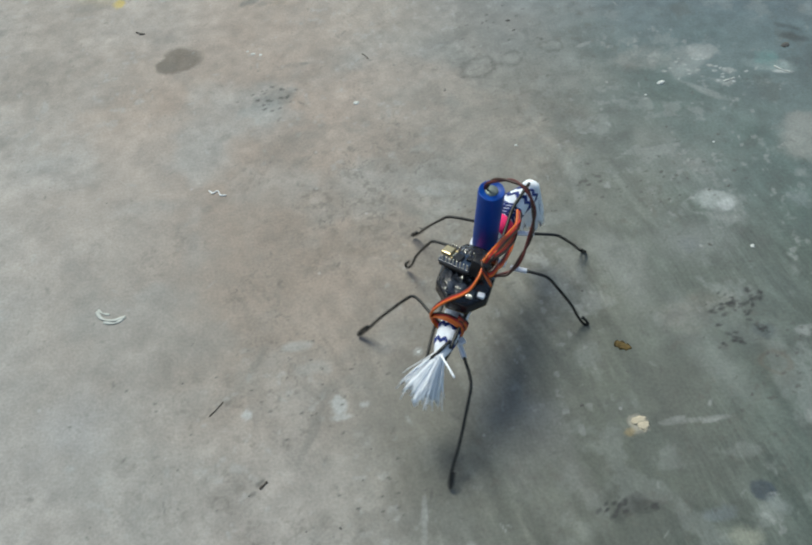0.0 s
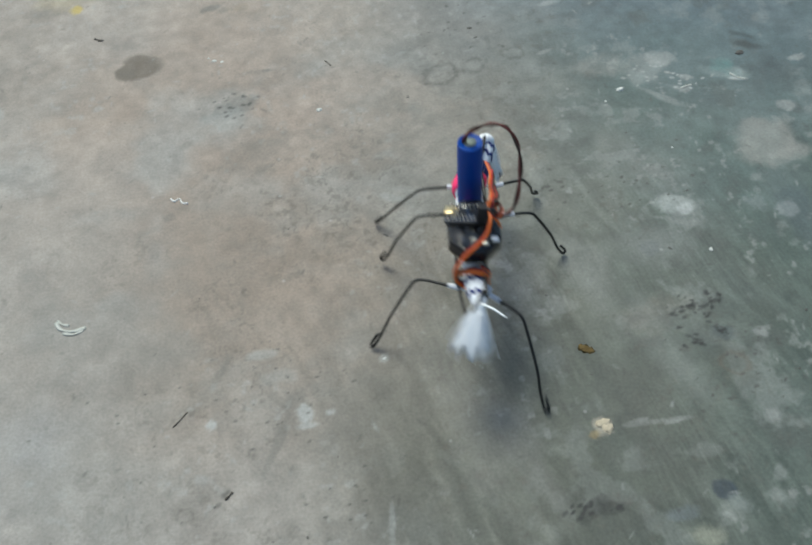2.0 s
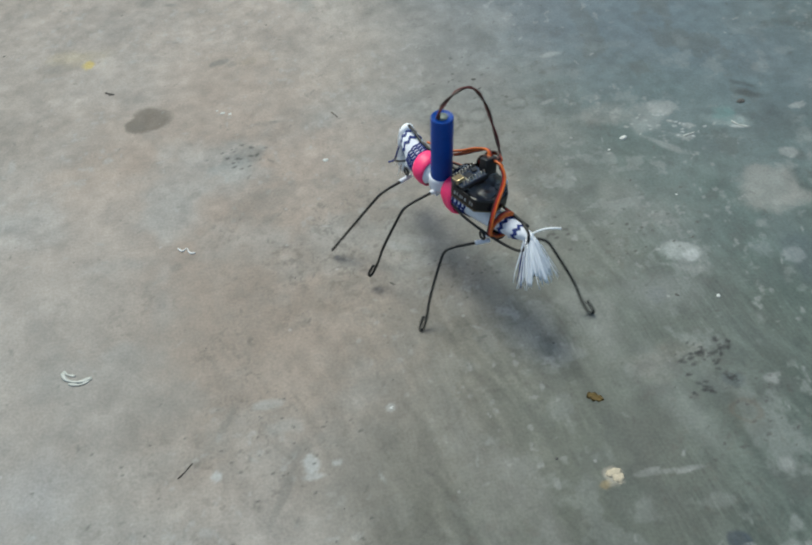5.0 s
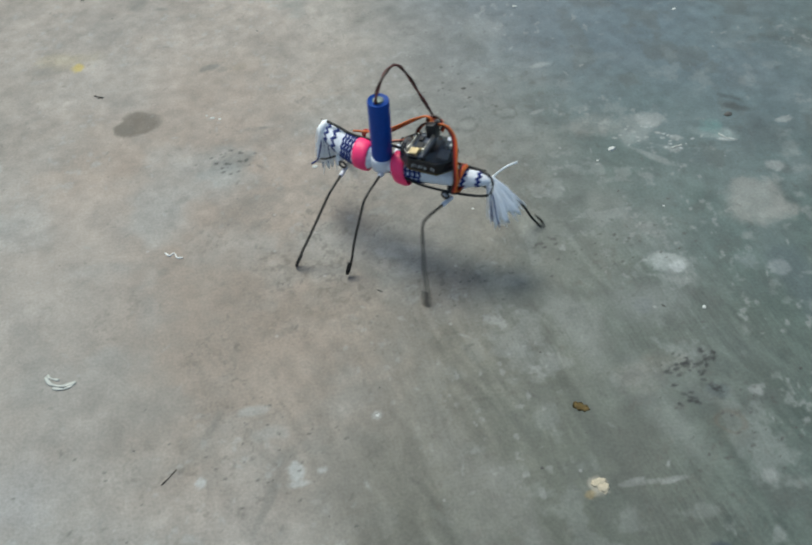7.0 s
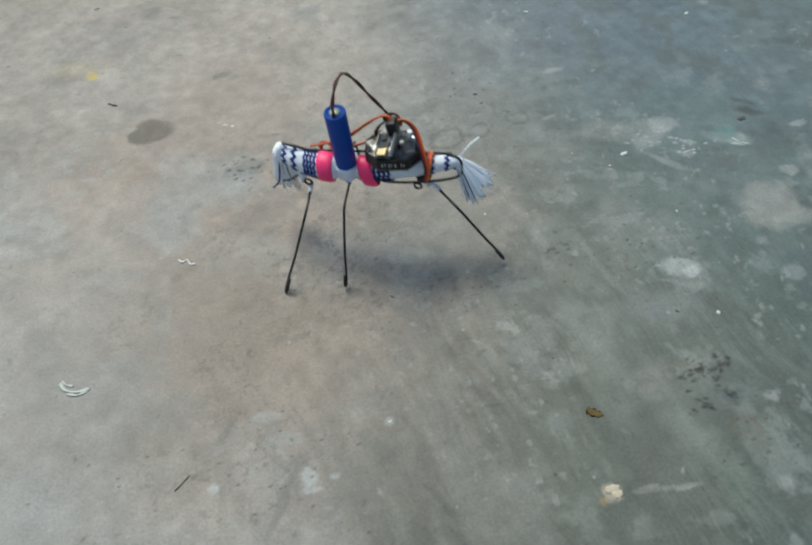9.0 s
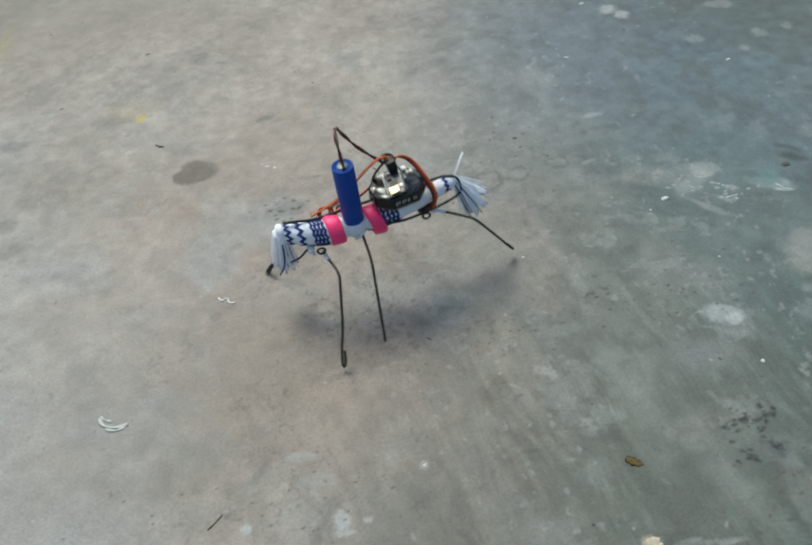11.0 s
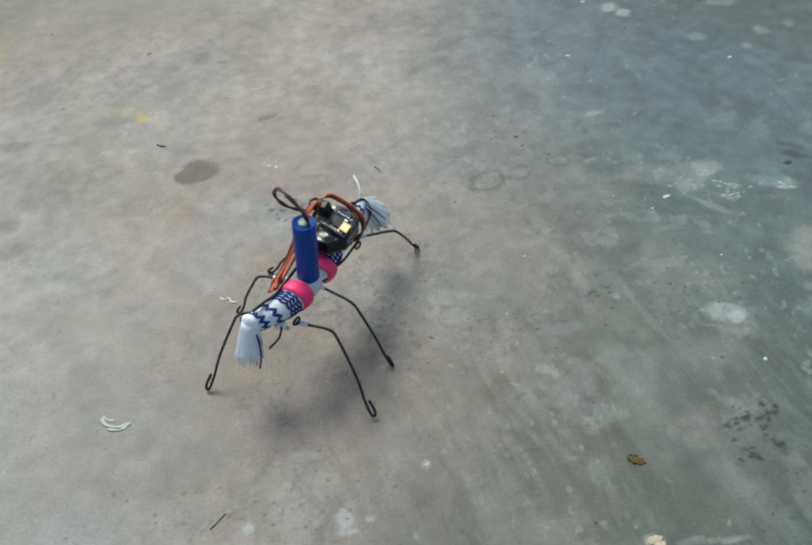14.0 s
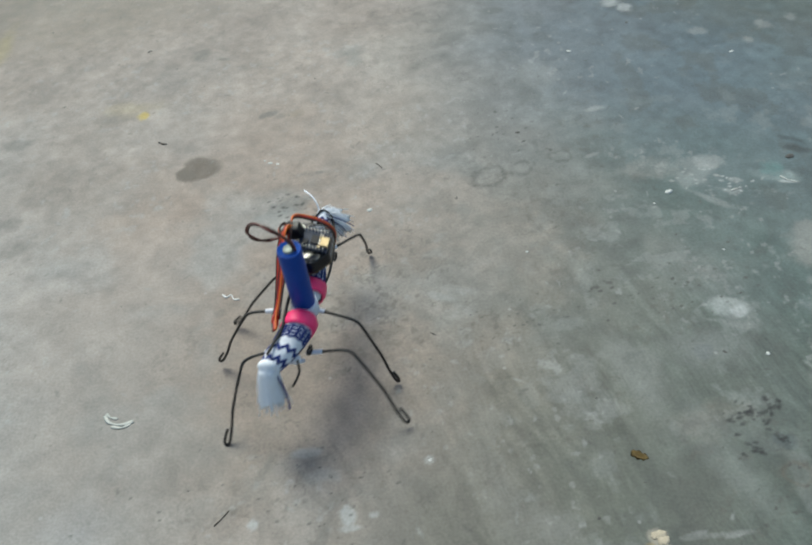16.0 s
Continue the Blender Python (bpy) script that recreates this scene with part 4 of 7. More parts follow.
for k in range(8):
    for x in (-7, 7):
        control_piece("pin", box(bmesh.new(), (x, -8.6 + 2.6 * k, 1.8), (0.9, 0.9, 5.4), 0.15), TIN, control)
control_piece("pin_strip", box(bmesh.new(), (-7, 1, -1.8), (2.5, 21, 2.2), 0.2), BLACK, control)
plug = part("servo_plug", box(bmesh.new(), (-42, -9, 36), (8, 11, 13), 0.8, (10, 12, 0)), BLACK, robot, "black servo plugs with orange leads")


def clear_wrap():
    """The creased clear tape over the boards, in flat facets that catch the light."""
    bm = bmesh.new()
    rows = []
    sides = 15
    for r, (a, b, z) in enumerate([(23.0, 18.0, 13.0), (22.6, 17.8, 15.4), (19.0, 15.4, 17.6), (14.0, 11.5, 18.6), (9.0, 7.5, 19.4), (3.5, 3.0, 20.0)]):
        ring_verts = []
        for k in range(sides):
            t = 2 * math.pi * (k + 0.5 * (r % 2)) / sides
            at = Vector((math.cos(t) * 1.9, math.sin(t) * 1.9, z * 0.31))
            j = 1 + (0.16 if r > 1 else 0.03) * noise.noise(at)
            ring_verts.append(bm.verts.new(Vector((a * j * math.cos(t), b * j * math.sin(t), z + (3.2 if r > 1 else 0.5) * noise.noise(at * 1.7 + Vector((5, 2, 1))))) * MM))
        rows.append(ring_verts)
    for a, b in zip(rows, rows[1:]):
        for k in range(sides):
            bm.faces.new((a[k], a[(k + 1) % sides], b[k]))
            bm.faces.new((a[(k + 1) % sides], b[(k + 1) % sides], b[k]))
    bm.faces.new(rows[-1])
    return board_piece("clear_wrap", bm, FILM, robot, "creased clear tape over the boards", False)


wrap = clear_wrap()


def ribbon(points, spread, label):
    """Three servo leads side by side: orange, red and brown."""
    line = spline(points, 7)
    for j, material in enumerate((ORANGE, REDW, BROWN)):
        pts = [(c + Vector(spread) * (j - 1)) * MM for c in line]
        part("servo_lead", tube(bmesh.new(), pts, 0.85 * MM, 8), material, robot, label)


SIDE = "orange, red and brown servo leads"
ribbon([(-43, -12, 40), (-36, -14, 44), (-22, -15, 36), (-8, -15, 25), (8, -16, 14), (20, -17, 9), (32, -14, 9)], (0, -1.3, -0.9), SIDE)
ribbon([(-42, -11, 41), (-34, -16, 42), (-20, -18, 31), (-6, -18, 19), (6, -18, 10), (16, -17, 6)], (-0.4, -1.3, -0.9), SIDE)
ribbon([(-43, -13, 40), (-36, -11, 40), (-28, -14, 29), (-23, -17, 15), (-10, -18, 7), (4, -18, 2), (14, -17, 0)], (0.9, 0.9, 0), SIDE)
ribbon([(-44, -14, 36), (-46, -18, 39), (-40, -20, 40), (-35, -17, 38), (-38, -11, 40), (-45, -12, 41), (-48, -17, 36), (-46, -19, 28)], (0.6, 0.6, 1.2), SIDE)
ribbon([(-44, -12, 41), (-52, -12, 40), (-60, -8, 33), (-66, 5, 21), (-69, 12, 7), (-66, 9, -9), (-64, 0, -13), (-65, -9, -8), (-66, -12, 2), (-67, -6, 10)], (1.5, 0, 0), SIDE)
ribbon([(-70, 8, 8), (-70, 0, 11), (-70, -9, 7), (-71, -11, -2), (-70, -5, -11), (-68, 4, -12), (-68, 11, -3), (-70, 9, 7), (-71, 0, 10), (-71, -8, 7)], (1.3, 0, 0), SIDE)
# the coiled spare length beside the pink tape
for dx, dz in ((0, 0), (1.8, 1.5)):
    pts = [(18 + dx + 5.5 * math.cos(a), -17 - 0.5 * math.sin(a * 2), 4 + dz + 5.0 * math.sin(a)) for a in [k * 0.6 for k in range(12)]]
    cable("spare_loop", pts, 0.9, REDW, None, "red lead coiled beside the pink tape")

# black wire rods of the frame along the body
cable("frame_rod", [(-88, -9, 5), (-70, -9, 6), (-40, -10, 6), (0, -11, 6), (30, -9, 9), (44, -11, 11.5), (56, -13, 13)], 1.25, WIRE, None, "straight black wire rod along the body")
cable("frame_rod", [(-20, 10, -4), (-40, 11, -8), (-70, 9, -9), (-92, 5, -8), (-97, 2, -2), (-94, -3, 6), (-84, -7, 7)], 1.1, WIRE, None, "black wire rod looped round the tail")
cable("frame_rod", [(-74, -9, -8), (-92, -6, -10)], 1.1, WIRE, None, "short black wire rod")
cable("frame_rod", [(44, 2, -10), (52, 4, -14), (60, 0, -20)], 0.9, WIRE, None, "short bent black wire end")
for x, y in ((-60, 10), (-58, -8), (34, 8)):
    c = axis_at(x)
    pts = [(x + 3.2 * math.cos(a), y + 1.5 * math.sin(a * 0.5), c.z - 9.5 + 3.2 * math.sin(a)) for a in [k * 0.7 for k in range(10)]]
    cable("wire_loop", pts, 0.95, WIRE, None, "small closed loop of black wire")


def strand_fan(name, parent, root, way, count, length, spread, droop, material, radius, wide):
    """A fan of loose yarn ends in small clumps; each starts at the knot and sags."""
    bm = bmesh.new()
    way = Vector(way).normalized()
    u = way.orthogonal().normalized()
    v = way.cross(u)
    clumps = [(rng.uniform(0, 2 * math.pi), math.sqrt(rng.random()), rng.uniform(0.75, 1.08)) for _ in range(max(4, count // 3))]
    for k in range(count):
        a, s, n = clumps[k % len(clumps)]
        a, s, n = a + rng.gauss(0, 0.32), s * rng.uniform(0.7, 1.25), n * length * rng.uniform(0.88, 1.06)
        out = u * math.cos(a) + v * math.sin(a)
        d = (way + out * s * spread).normalized()
        start = Vector(root) + out * wide * s
        pts, wob, amp = [], rng.uniform(0, 6), rng.uniform(0.3, 1.5)
        for j in range(8):
            t = j / 7
            sway = (u * math.sin(wob + t * 5) + v * math.cos(wob * 1.7 + t * 4)) * amp * t
            pts.append((start + d * n * t * (1 - 0.2 * t) + Vector((0, 0, -1)) * droop * t * t + sway) * MM)
        tube(bm, pts, lambda t: radius * (1.0 - 0.4 * t) * MM, 5)
    return tagged(part(name, bm, material, parent), kind="stuff")


def yarn_bundle(knot, root, way, length, spread, droop, wide):
    """The thick of the tassel: yarn packed into a ribbed, ragged-ended sheaf."""
    bm = bmesh.new()
    way = Vector(way).normalized()
    u = way.orthogonal().normalized()
    v = way.cross(u)
    cols, rows = 54, []
    ends = [rng.uniform(0.66, 0.98) for _ in range(cols)]
    ribs = [rng.uniform(0.84, 1.12) for _ in range(cols)]
    for i in range(9):
        t = i / 8
        ring_verts = []
        for k in range(cols):
            a = 2 * math.pi * k / cols
            n = length * t * (1 + (ends[k] - 1) * t)
            r = (wide + spread * n * 0.62) * (1 + (ribs[k] - 1) * (0.3 + 0.7 * t))
            c = Vector(root) + way * n * (1 - 0.2 * t) + Vector((0, 0, -1)) * droop * t * t
            ring_verts.append(bm.verts.new((c + (u * math.cos(a) + v * math.sin(a)) * r) * MM))
        rows.append(ring_verts)
    for a, b in zip(rows, rows[1:]):
        for k in range(cols):
            bm.faces.new((a[k], a[(k + 1) % cols], b[(k + 1) % cols], b[k]))
    tip = bm.verts.new((Vector(root) + way * length * 0.5) * MM)
    for k in range(cols):
        bm.faces.new((rows[-1][k], rows[-1][(k + 1) % cols], tip))
    bm.faces.new(rows[0][::-1])
    bmesh.ops.recalc_face_normals(bm, faces=bm.faces)
    return part("yarn_sheaf", bm, YARN, knot)


def tassel(root, way, count, length, spread, droop, wide, label):
    knot = part("tassel", lathe(bmesh.new(), [(1.5, -4), (wide, -2.5), (wide + 1.0, 0), (wide, 2.5), (1.5, 4)], 16, pose(*[c * MM for c in root], 0, 90, 0)), YARN, robot, label)
    yarn_bundle(knot, root, way, length, spread, droop, wide)
    strand_fan("white_yarn", knot, root, way, count, length, spread, droop, YARN, 0.42, wide)
    strand_fan("navy_yarn", knot, root, way, max(8, count // 10), length * 0.97, spread, droop, NAVY, 0.6, wide)
    return knot


tassel((-94, -4, 2), (-0.50, 0.16, -0.70), 110, 42, 0.44, 6, 3.0, "frayed white yarn tassel with a few navy threads")
tassel((60, -14, 4), (0.07, -0.10, -0.97), 110, 56, 0.15, 1, 6.0, "frayed white yarn tassel with a few navy threads")
cable("loose_string", [(-94, -5, 4), (-99, -8, 10), (-104, -13, 13), (-110, -20, 13)], 0.7, YARN, None, "loose end of white string")
cable("loose_string", [(61, -10, -2), (63, -6, -14), (66, -4, -26), (72, -2, -32)], 0.8, NAVY, None, "loose navy thread")


# ---- legs: three bent wires, each a pair that turns on a servo horn ----
def leg_path(hip, knee, foot, hook):
    """The bent wire: out from the hip, round the knee, down to the foot and back up in a hook."""
    h, k, f = Vector(hip), Vector(knee), Vector(foot)
    a, b = (h - k).normalized(), (f - k).normalized()
    near, far = 9.0, 10.0
    pts = [h, h + (k - h) * 0.5, k + a * near, k + (a + b) * 2.0, k + b * far]
    mid = k + (f - k) * 0.55
    pts += [mid + Vector((hook[0], hook[1], 0)) * 0.35, k + (f - k) * 0.8, f - b * 3.0]
    side = Vector((hook[0], hook[1], 0))
    pts += [f + side * 0.35 + b * 0.6, f + side * 0.9 - b * 1.5, f + side - b * 6.0, f + side * 0.8 - b * hook[2]]
    return spline(pts, 6)


def leg_pair(name, centre, legs, label, servo=True):
    """A servo horn under the body with the two legs of one wire."""
    profile = [(3.5, -3.5), (6.0, -3.0), (6.4, 2.0), (5.0, 3.5)] if servo else [(1.0, -3.0), (3.0, -2.0), (3.6, 2.0), (2.5, 5.0)]
    horn = part(name, lathe(bmesh.new(), profile, 20), BLACK if servo else YARN, robot, label)
    horn.matrix_basis = pose(*[c * MM for c in centre])
    bm = bmesh.new()
    box(bm, (0, 0, -1.5), (5.5 if servo else 3.0, 24 if servo else 12, 2.4), 0.8)
    part("servo_arm", bm, WHITE_TAPE, horn, "white plastic servo arm")
    for hip, knee, foot, hook in legs:
        line = leg_path(hip, knee, foot, hook)
        part("leg", tube(bmesh.new(), [p * MM for p in line], 1.15 * MM, 8), WIRE, horn, "bent black wire leg with a hooked foot")
        h, k = Vector(hip), Vector(knee)
        d = (k - h).normalized()
        part("leg_sleeve", tube(bmesh.new(), [(h - d * 6) * MM, (h - d * 5) * MM, (h + d * 5) * MM, (h + d * 6) * MM], 1.9 * MM, 10), WHITE_TAPE, horn, "white sleeve on the wire")
    return horn


rear_legs = leg_pair("rear_legs", (-63.2, -2.8, -15.4), [((-4.4, 12.6, -4.7), (-6.5, 43.6, -6.4), (-36.9, 65.1, -68.1), (1.0, 3.0, 13.0)), ((-1.7, -13.8, -5.8), (-8.7, -38.7, -6.1), (-38.3, -71.1, -66.7), (-2.0, -5.0, 13.0))], "black servo horn carrying the rear pair of wire legs")
middle_legs = leg_pair("middle_legs", (0.7, -5.4, -13.8), [((-3.3, 13.0, 5.4), (0.2, 45.3, 1.1), (7.4, 71.3, -64.9), (1.0, 4.0, 12.0)), ((-2.2, -22.0, 0.5), (0.7, -43.2, -1.3), (5.6, -75.3, -64.7), (1.0, -4.0, 12.0))], "black servo horn carrying the middle pair of wire legs")
front_legs = leg_pair("front_legs", (41.0, -0.3, -14.4), [((-7.0, 12.8, -1.8), (-4.7, 40.3, -0.3), (23.5, 72.7, -63.6), (-1.0, 4.0, 14.0)), ((-13.0, -18.7, -2.1), (-9.2, -42.3, -4.6), (25.4, -65.2, -65.5), (-1.0, -4.0, 14.0))], "white thread knot holding the front pair of wire legs", False)



def motions():
    walk(robot, [
        (0, pose(0.0570, 0.3360, 0.0808, 4.0, -0.9, 61.5)),
        (0.1, pose(0.0575, 0.3349, 0.0810, 1.7, -0.6, 62.5)),
        (0.2, pose(0.0570, 0.3336, 0.0827, 1.6, -0.9, 63.8)),
        (0.3, pose(0.0542, 0.3337, 0.0843, 3.5, -0.9, 63.5)),
        (0.4, pose(0.0566, 0.3435, 0.0832, 0.8, 0.6, 59.5)),
        (0.5, pose(0.0608, 0.3522, 0.0822, -3.0, 1.9, 54.2)),
        (0.6, pose(0.0622, 0.3542, 0.0829, -3.4, 1.2, 50.6)),
        (0.7, pose(0.0639, 0.3553, 0.0837, -3.3, 0.3, 49.2)),
        (0.8, pose(0.0640, 0.3583, 0.0835, -1.8, -0.3, 48.7)),
        (0.9, pose(0.0611, 0.3531, 0.0818, -0.1, 0.7, 48.7)),
        (1, pose(0.0597, 0.3487, 0.0814, 2.1, 1.2, 49.3)),
        (1.1, pose(0.0561, 0.3489, 0.0881, 4.7, -1.1, 56.1)),
        (1.2, pose(0.0525, 0.3464, 0.0963, 8.1, -4.4, 67.1)),
        (1.3, pose(0.0616, 0.3492, 0.0974, 13.1, -6.3, 75.9)),
        (1.4, pose(0.0670, 0.3544, 0.0948, 16.9, -6.2, 82.9)),
        (1.5, pose(0.0717, 0.3624, 0.0890, 17.7, -4.4, 85.6)),
        (1.6, pose(0.0746, 0.3667, 0.0851, 10.0, -1.9, 84.1)),
        (1.7, pose(0.0808, 0.3694, 0.0830, 1.2, -0.3, 81.8)),
        (1.8, pose(0.0822, 0.3712, 0.0827, -1.7, -0.1, 82.7)),
        (1.9, pose(0.0816, 0.3734, 0.0831, -2.2, -0.0, 83.3)),
        (2, pose(0.0789, 0.3770, 0.0831, -1.5, 0.6, 81.8)),
        (2.1, pose(0.0778, 0.3945, 0.0825, -0.9, 0.9, 75.1)),
        (2.2, pose(0.0789, 0.4099, 0.0822, -1.6, 0.7, 68.1)),
        (2.3, pose(0.0800, 0.4099, 0.0822, -3.9, 0.3, 65.5)),
        (2.4, pose(0.0802, 0.4101, 0.0818, -5.2, -0.1, 64.8)),
        (2.5, pose(0.0788, 0.4127, 0.0804, -5.1, 0.1, 64.4)),
        (2.6, pose(0.0780, 0.4077, 0.0805, -2.5, 0.4, 65.6)),
        (2.7, pose(0.0792, 0.4021, 0.0826, 0.6, -0.1, 68.5)),
        (2.8, pose(0.0740, 0.4049, 0.0831, 0.6, -0.2, 72.5)),
        (2.9, pose(0.0729, 0.4074, 0.0888, 6.1, -3.2, 83.5)),
        (3, pose(0.0679, 0.4109, 0.0920, 11.4, -5.1, 95.1)),
        (3.1, pose(0.0681, 0.4133, 0.0899, 12.7, -4.5, 101.3)),
        (3.2, pose(0.0690, 0.4178, 0.0855, 10.7, -2.5, 103.2)),
        (3.3, pose(0.0731, 0.4218, 0.0816, 6.3, -0.7, 102.8)),
        (3.4, pose(0.0797, 0.4240, 0.0800, 1.8, -0.0, 102.6)),
        (3.5, pose(0.0856, 0.4254, 0.0800, -0.5, -0.1, 103.0)),
        (3.6, pose(0.0831, 0.4294, 0.0807, -0.6, 0.3, 103.0)),
        (3.7, pose(0.0793, 0.4344, 0.0807, -0.3, 1.2, 100.5)),
        (3.8, pose(0.0768, 0.4384, 0.0806, -1.0, 2.0, 96.4)),
        (3.9, pose(0.0765, 0.4400, 0.0811, -2.6, 2.2, 93.1)),
        (4, pose(0.0766, 0.4400, 0.0817, -4.0, 1.9, 92.1)),
        (4.1, pose(0.0768, 0.4376, 0.0820, -3.8, 1.6, 92.0)),
        (4.2, pose(0.0759, 0.4378, 0.0817, -2.4, 1.8, 91.8)),
        (4.3, pose(0.0757, 0.4428, 0.0817, -0.8, 1.9, 91.4)),
        (4.4, pose(0.0776, 0.4459, 0.0842, 1.1, 0.7, 93.8)),
        (4.5, pose(0.0800, 0.4460, 0.0887, 4.0, -1.7, 100.6)),
        (4.6, pose(0.0796, 0.4452, 0.0924, 7.5, -4.0, 110.1)),
        (4.7, pose(0.0754, 0.4464, 0.0927, 10.1, -4.6, 118.6)),
        (4.8, pose(0.0696, 0.4505, 0.0895, 9.9, -3.2, 123.0)),
        (4.9, pose(0.0660, 0.4556, 0.0852, 6.5, -1.2, 123.6)),
        (5, pose(0.0659, 0.4594, 0.0823, 1.6, 0.2, 123.0)),
        (5.1, pose(0.0669, 0.4615, 0.0817, -2.2, 0.4, 123.2)),
        (5.2, pose(0.0661, 0.4637, 0.0822, -3.7, 0.3, 123.4)),
        (5.3, pose(0.0630, 0.4672, 0.0822, -3.7, 0.7, 121.6)),
        (5.4, pose(0.0597, 0.4709, 0.0818, -3.9, 1.4, 117.4)),
        (5.5, pose(0.0585, 0.4728, 0.0817, -5.5, 1.8, 112.6)),
        (5.6, pose(0.0590, 0.4723, 0.0820, -7.5, 1.5, 109.5)),
        (5.7, pose(0.0590, 0.4714, 0.0821, -8.6, 1.1, 108.4)),
        (5.8, pose(0.0573, 0.4728, 0.0812, -8.3, 1.2, 107.9)),
        (5.9, pose(0.0554, 0.4764, 0.0804, -7.1, 1.6, 107.3)),
        (6, pose(0.0554, 0.4799, 0.0814, -5.4, 1.3, 108.1)),
        (6.1, pose(0.0572, 0.4807, 0.0849, -3.1, -0.5, 112.5)),
        (6.2, pose(0.0581, 0.4790, 0.0894, 0.1, -3.1, 121.1)),
        (6.3, pose(0.0553, 0.4777, 0.0919, 3.5, -4.8, 130.9)),
        (6.4, pose(0.0481, 0.4847, 0.0903, 9.3, -4.3, 142.7)),
        (6.5, pose(0.0409, 0.4940, 0.0859, 11.9, -2.2, 150.1)),
        (6.6, pose(0.0377, 0.4973, 0.0829, 8.0, -0.6, 150.5)),
        (6.7, pose(0.0373, 0.4989, 0.0820, 3.7, -0.0, 150.7)),
        (6.8, pose(0.0367, 0.4994, 0.0830, 1.2, -0.3, 151.7)),
        (6.9, pose(0.0346, 0.4981, 0.0831, -0.8, -0.5, 152.6)),
        (7, pose(0.0309, 0.4981, 0.0826, -2.0, -0.1, 151.0)),
        (7.1, pose(0.0286, 0.4998, 0.0820, -2.0, 1.2, 149.7)),
        (7.2, pose(0.0287, 0.4990, 0.0818, -3.0, 1.9, 148.9)),
        (7.3, pose(0.0298, 0.4968, 0.0824, -5.0, 1.2, 147.3)),
        (7.4, pose(0.0297, 0.4954, 0.0823, -5.7, 0.6, 147.1)),
        (7.5, pose(0.0283, 0.4966, 0.0815, -5.1, 0.7, 147.0)),
        (7.6, pose(0.0298, 0.4982, 0.0809, -3.2, 1.0, 146.3)),
        (7.7, pose(0.0336, 0.4984, 0.0826, -0.9, 0.1, 147.9)),
        (7.8, pose(0.0383, 0.4955, 0.0866, 2.2, -2.1, 153.7)),
        (7.9, pose(0.0349, 0.4922, 0.0907, 5.6, -4.1, 163.6)),
        (8, pose(0.0276, 0.4906, 0.0917, 8.4, -4.6, 173.1)),
        (8.1, pose(0.0190, 0.4991, 0.0883, 6.1, -2.5, 176.7)),
        (8.2, pose(0.0122, 0.5091, 0.0833, 0.4, 0.5, 176.3)),
        (8.3, pose(0.0115, 0.5096, 0.0801, -1.6, 1.3, 177.4)),
        (8.4, pose(0.0126, 0.5084, 0.0792, -2.9, 0.9, 179.2)),
        (8.5, pose(0.0123, 0.5070, 0.0796, -1.9, -0.0, 181.2)),
        (8.6, pose(0.0067, 0.5082, 0.0808, -1.9, 0.5, 180.2)),
        (8.7, pose(0.0006, 0.5100, 0.0814, -1.8, 1.5, 176.6)),
        (8.8, pose(-0.0037, 0.5103, 0.0822, -3.0, 2.2, 172.1)),
        (8.9, pose(-0.0062, 0.5066, 0.0826, -5.0, 2.7, 168.7)),
        (9, pose(-0.0089, 0.5022, 0.0829, -6.3, 2.9, 167.4)),
        (9.1, pose(-0.0061, 0.4968, 0.0826, -5.8, 1.8, 169.2)),
        (9.2, pose(-0.0038, 0.4939, 0.0821, -4.2, 1.1, 170.9)),
        (9.3, pose(-0.0026, 0.4975, 0.0818, -1.4, 1.4, 171.5)),
        (9.4, pose(0.0008, 0.4986, 0.0841, 1.9, 0.4, 175.5)),
        (9.5, pose(0.0038, 0.4971, 0.0878, 6.1, -1.7, 183.8)),
        (9.6, pose(0.0010, 0.4934, 0.0911, 9.7, -3.6, 194.3)),
        (9.7, pose(-0.0054, 0.4923, 0.0906, 11.8, -3.5, 202.6)),
        (9.8, pose(-0.0122, 0.4938, 0.0871, 10.9, -1.7, 206.5)),
        (9.9, pose(-0.0161, 0.4957, 0.0832, 7.0, 0.4, 207.2)),
        (10, pose(-0.0168, 0.4959, 0.0813, 2.3, 1.5, 207.4)),
        (10.1, pose(-0.0172, 0.4948, 0.0814, -0.8, 1.6, 208.3)),
        (10.2, pose(-0.0197, 0.4943, 0.0821, -1.6, 1.7, 208.8)),
        (10.3, pose(-0.0242, 0.4950, 0.0823, -1.4, 2.4, 206.9)),
        (10.4, pose(-0.0280, 0.4955, 0.0821, -1.9, 3.2, 202.9)),
        (10.5, pose(-0.0295, 0.4938, 0.0824, -3.5, 3.5, 198.9)),
        (10.6, pose(-0.0299, 0.4900, 0.0830, -5.3, 3.2, 196.8)),
        (10.7, pose(-0.0312, 0.4865, 0.0831, -5.9, 3.0, 196.5)),
        (10.8, pose(-0.0339, 0.4857, 0.0824, -5.2, 3.3, 196.5)),
        (10.9, pose(-0.0362, 0.4868, 0.0822, -3.7, 3.8, 196.5)),
        (11, pose(-0.0363, 0.4869, 0.0841, -1.8, 3.2, 198.4)),
        (11.1, pose(-0.0351, 0.4840, 0.0884, 0.9, 1.2, 204.4)),
        (11.2, pose(-0.0356, 0.4793, 0.0930, 4.4, -1.2, 214.1)),
        (11.3, pose(-0.0399, 0.4758, 0.0948, 7.6, -2.3, 224.0)),
        (11.4, pose(-0.0467, 0.4753, 0.0929, 8.6, -1.4, 230.4)),
        (11.5, pose(-0.0523, 0.4766, 0.0888, 6.3, 0.7, 232.5)),
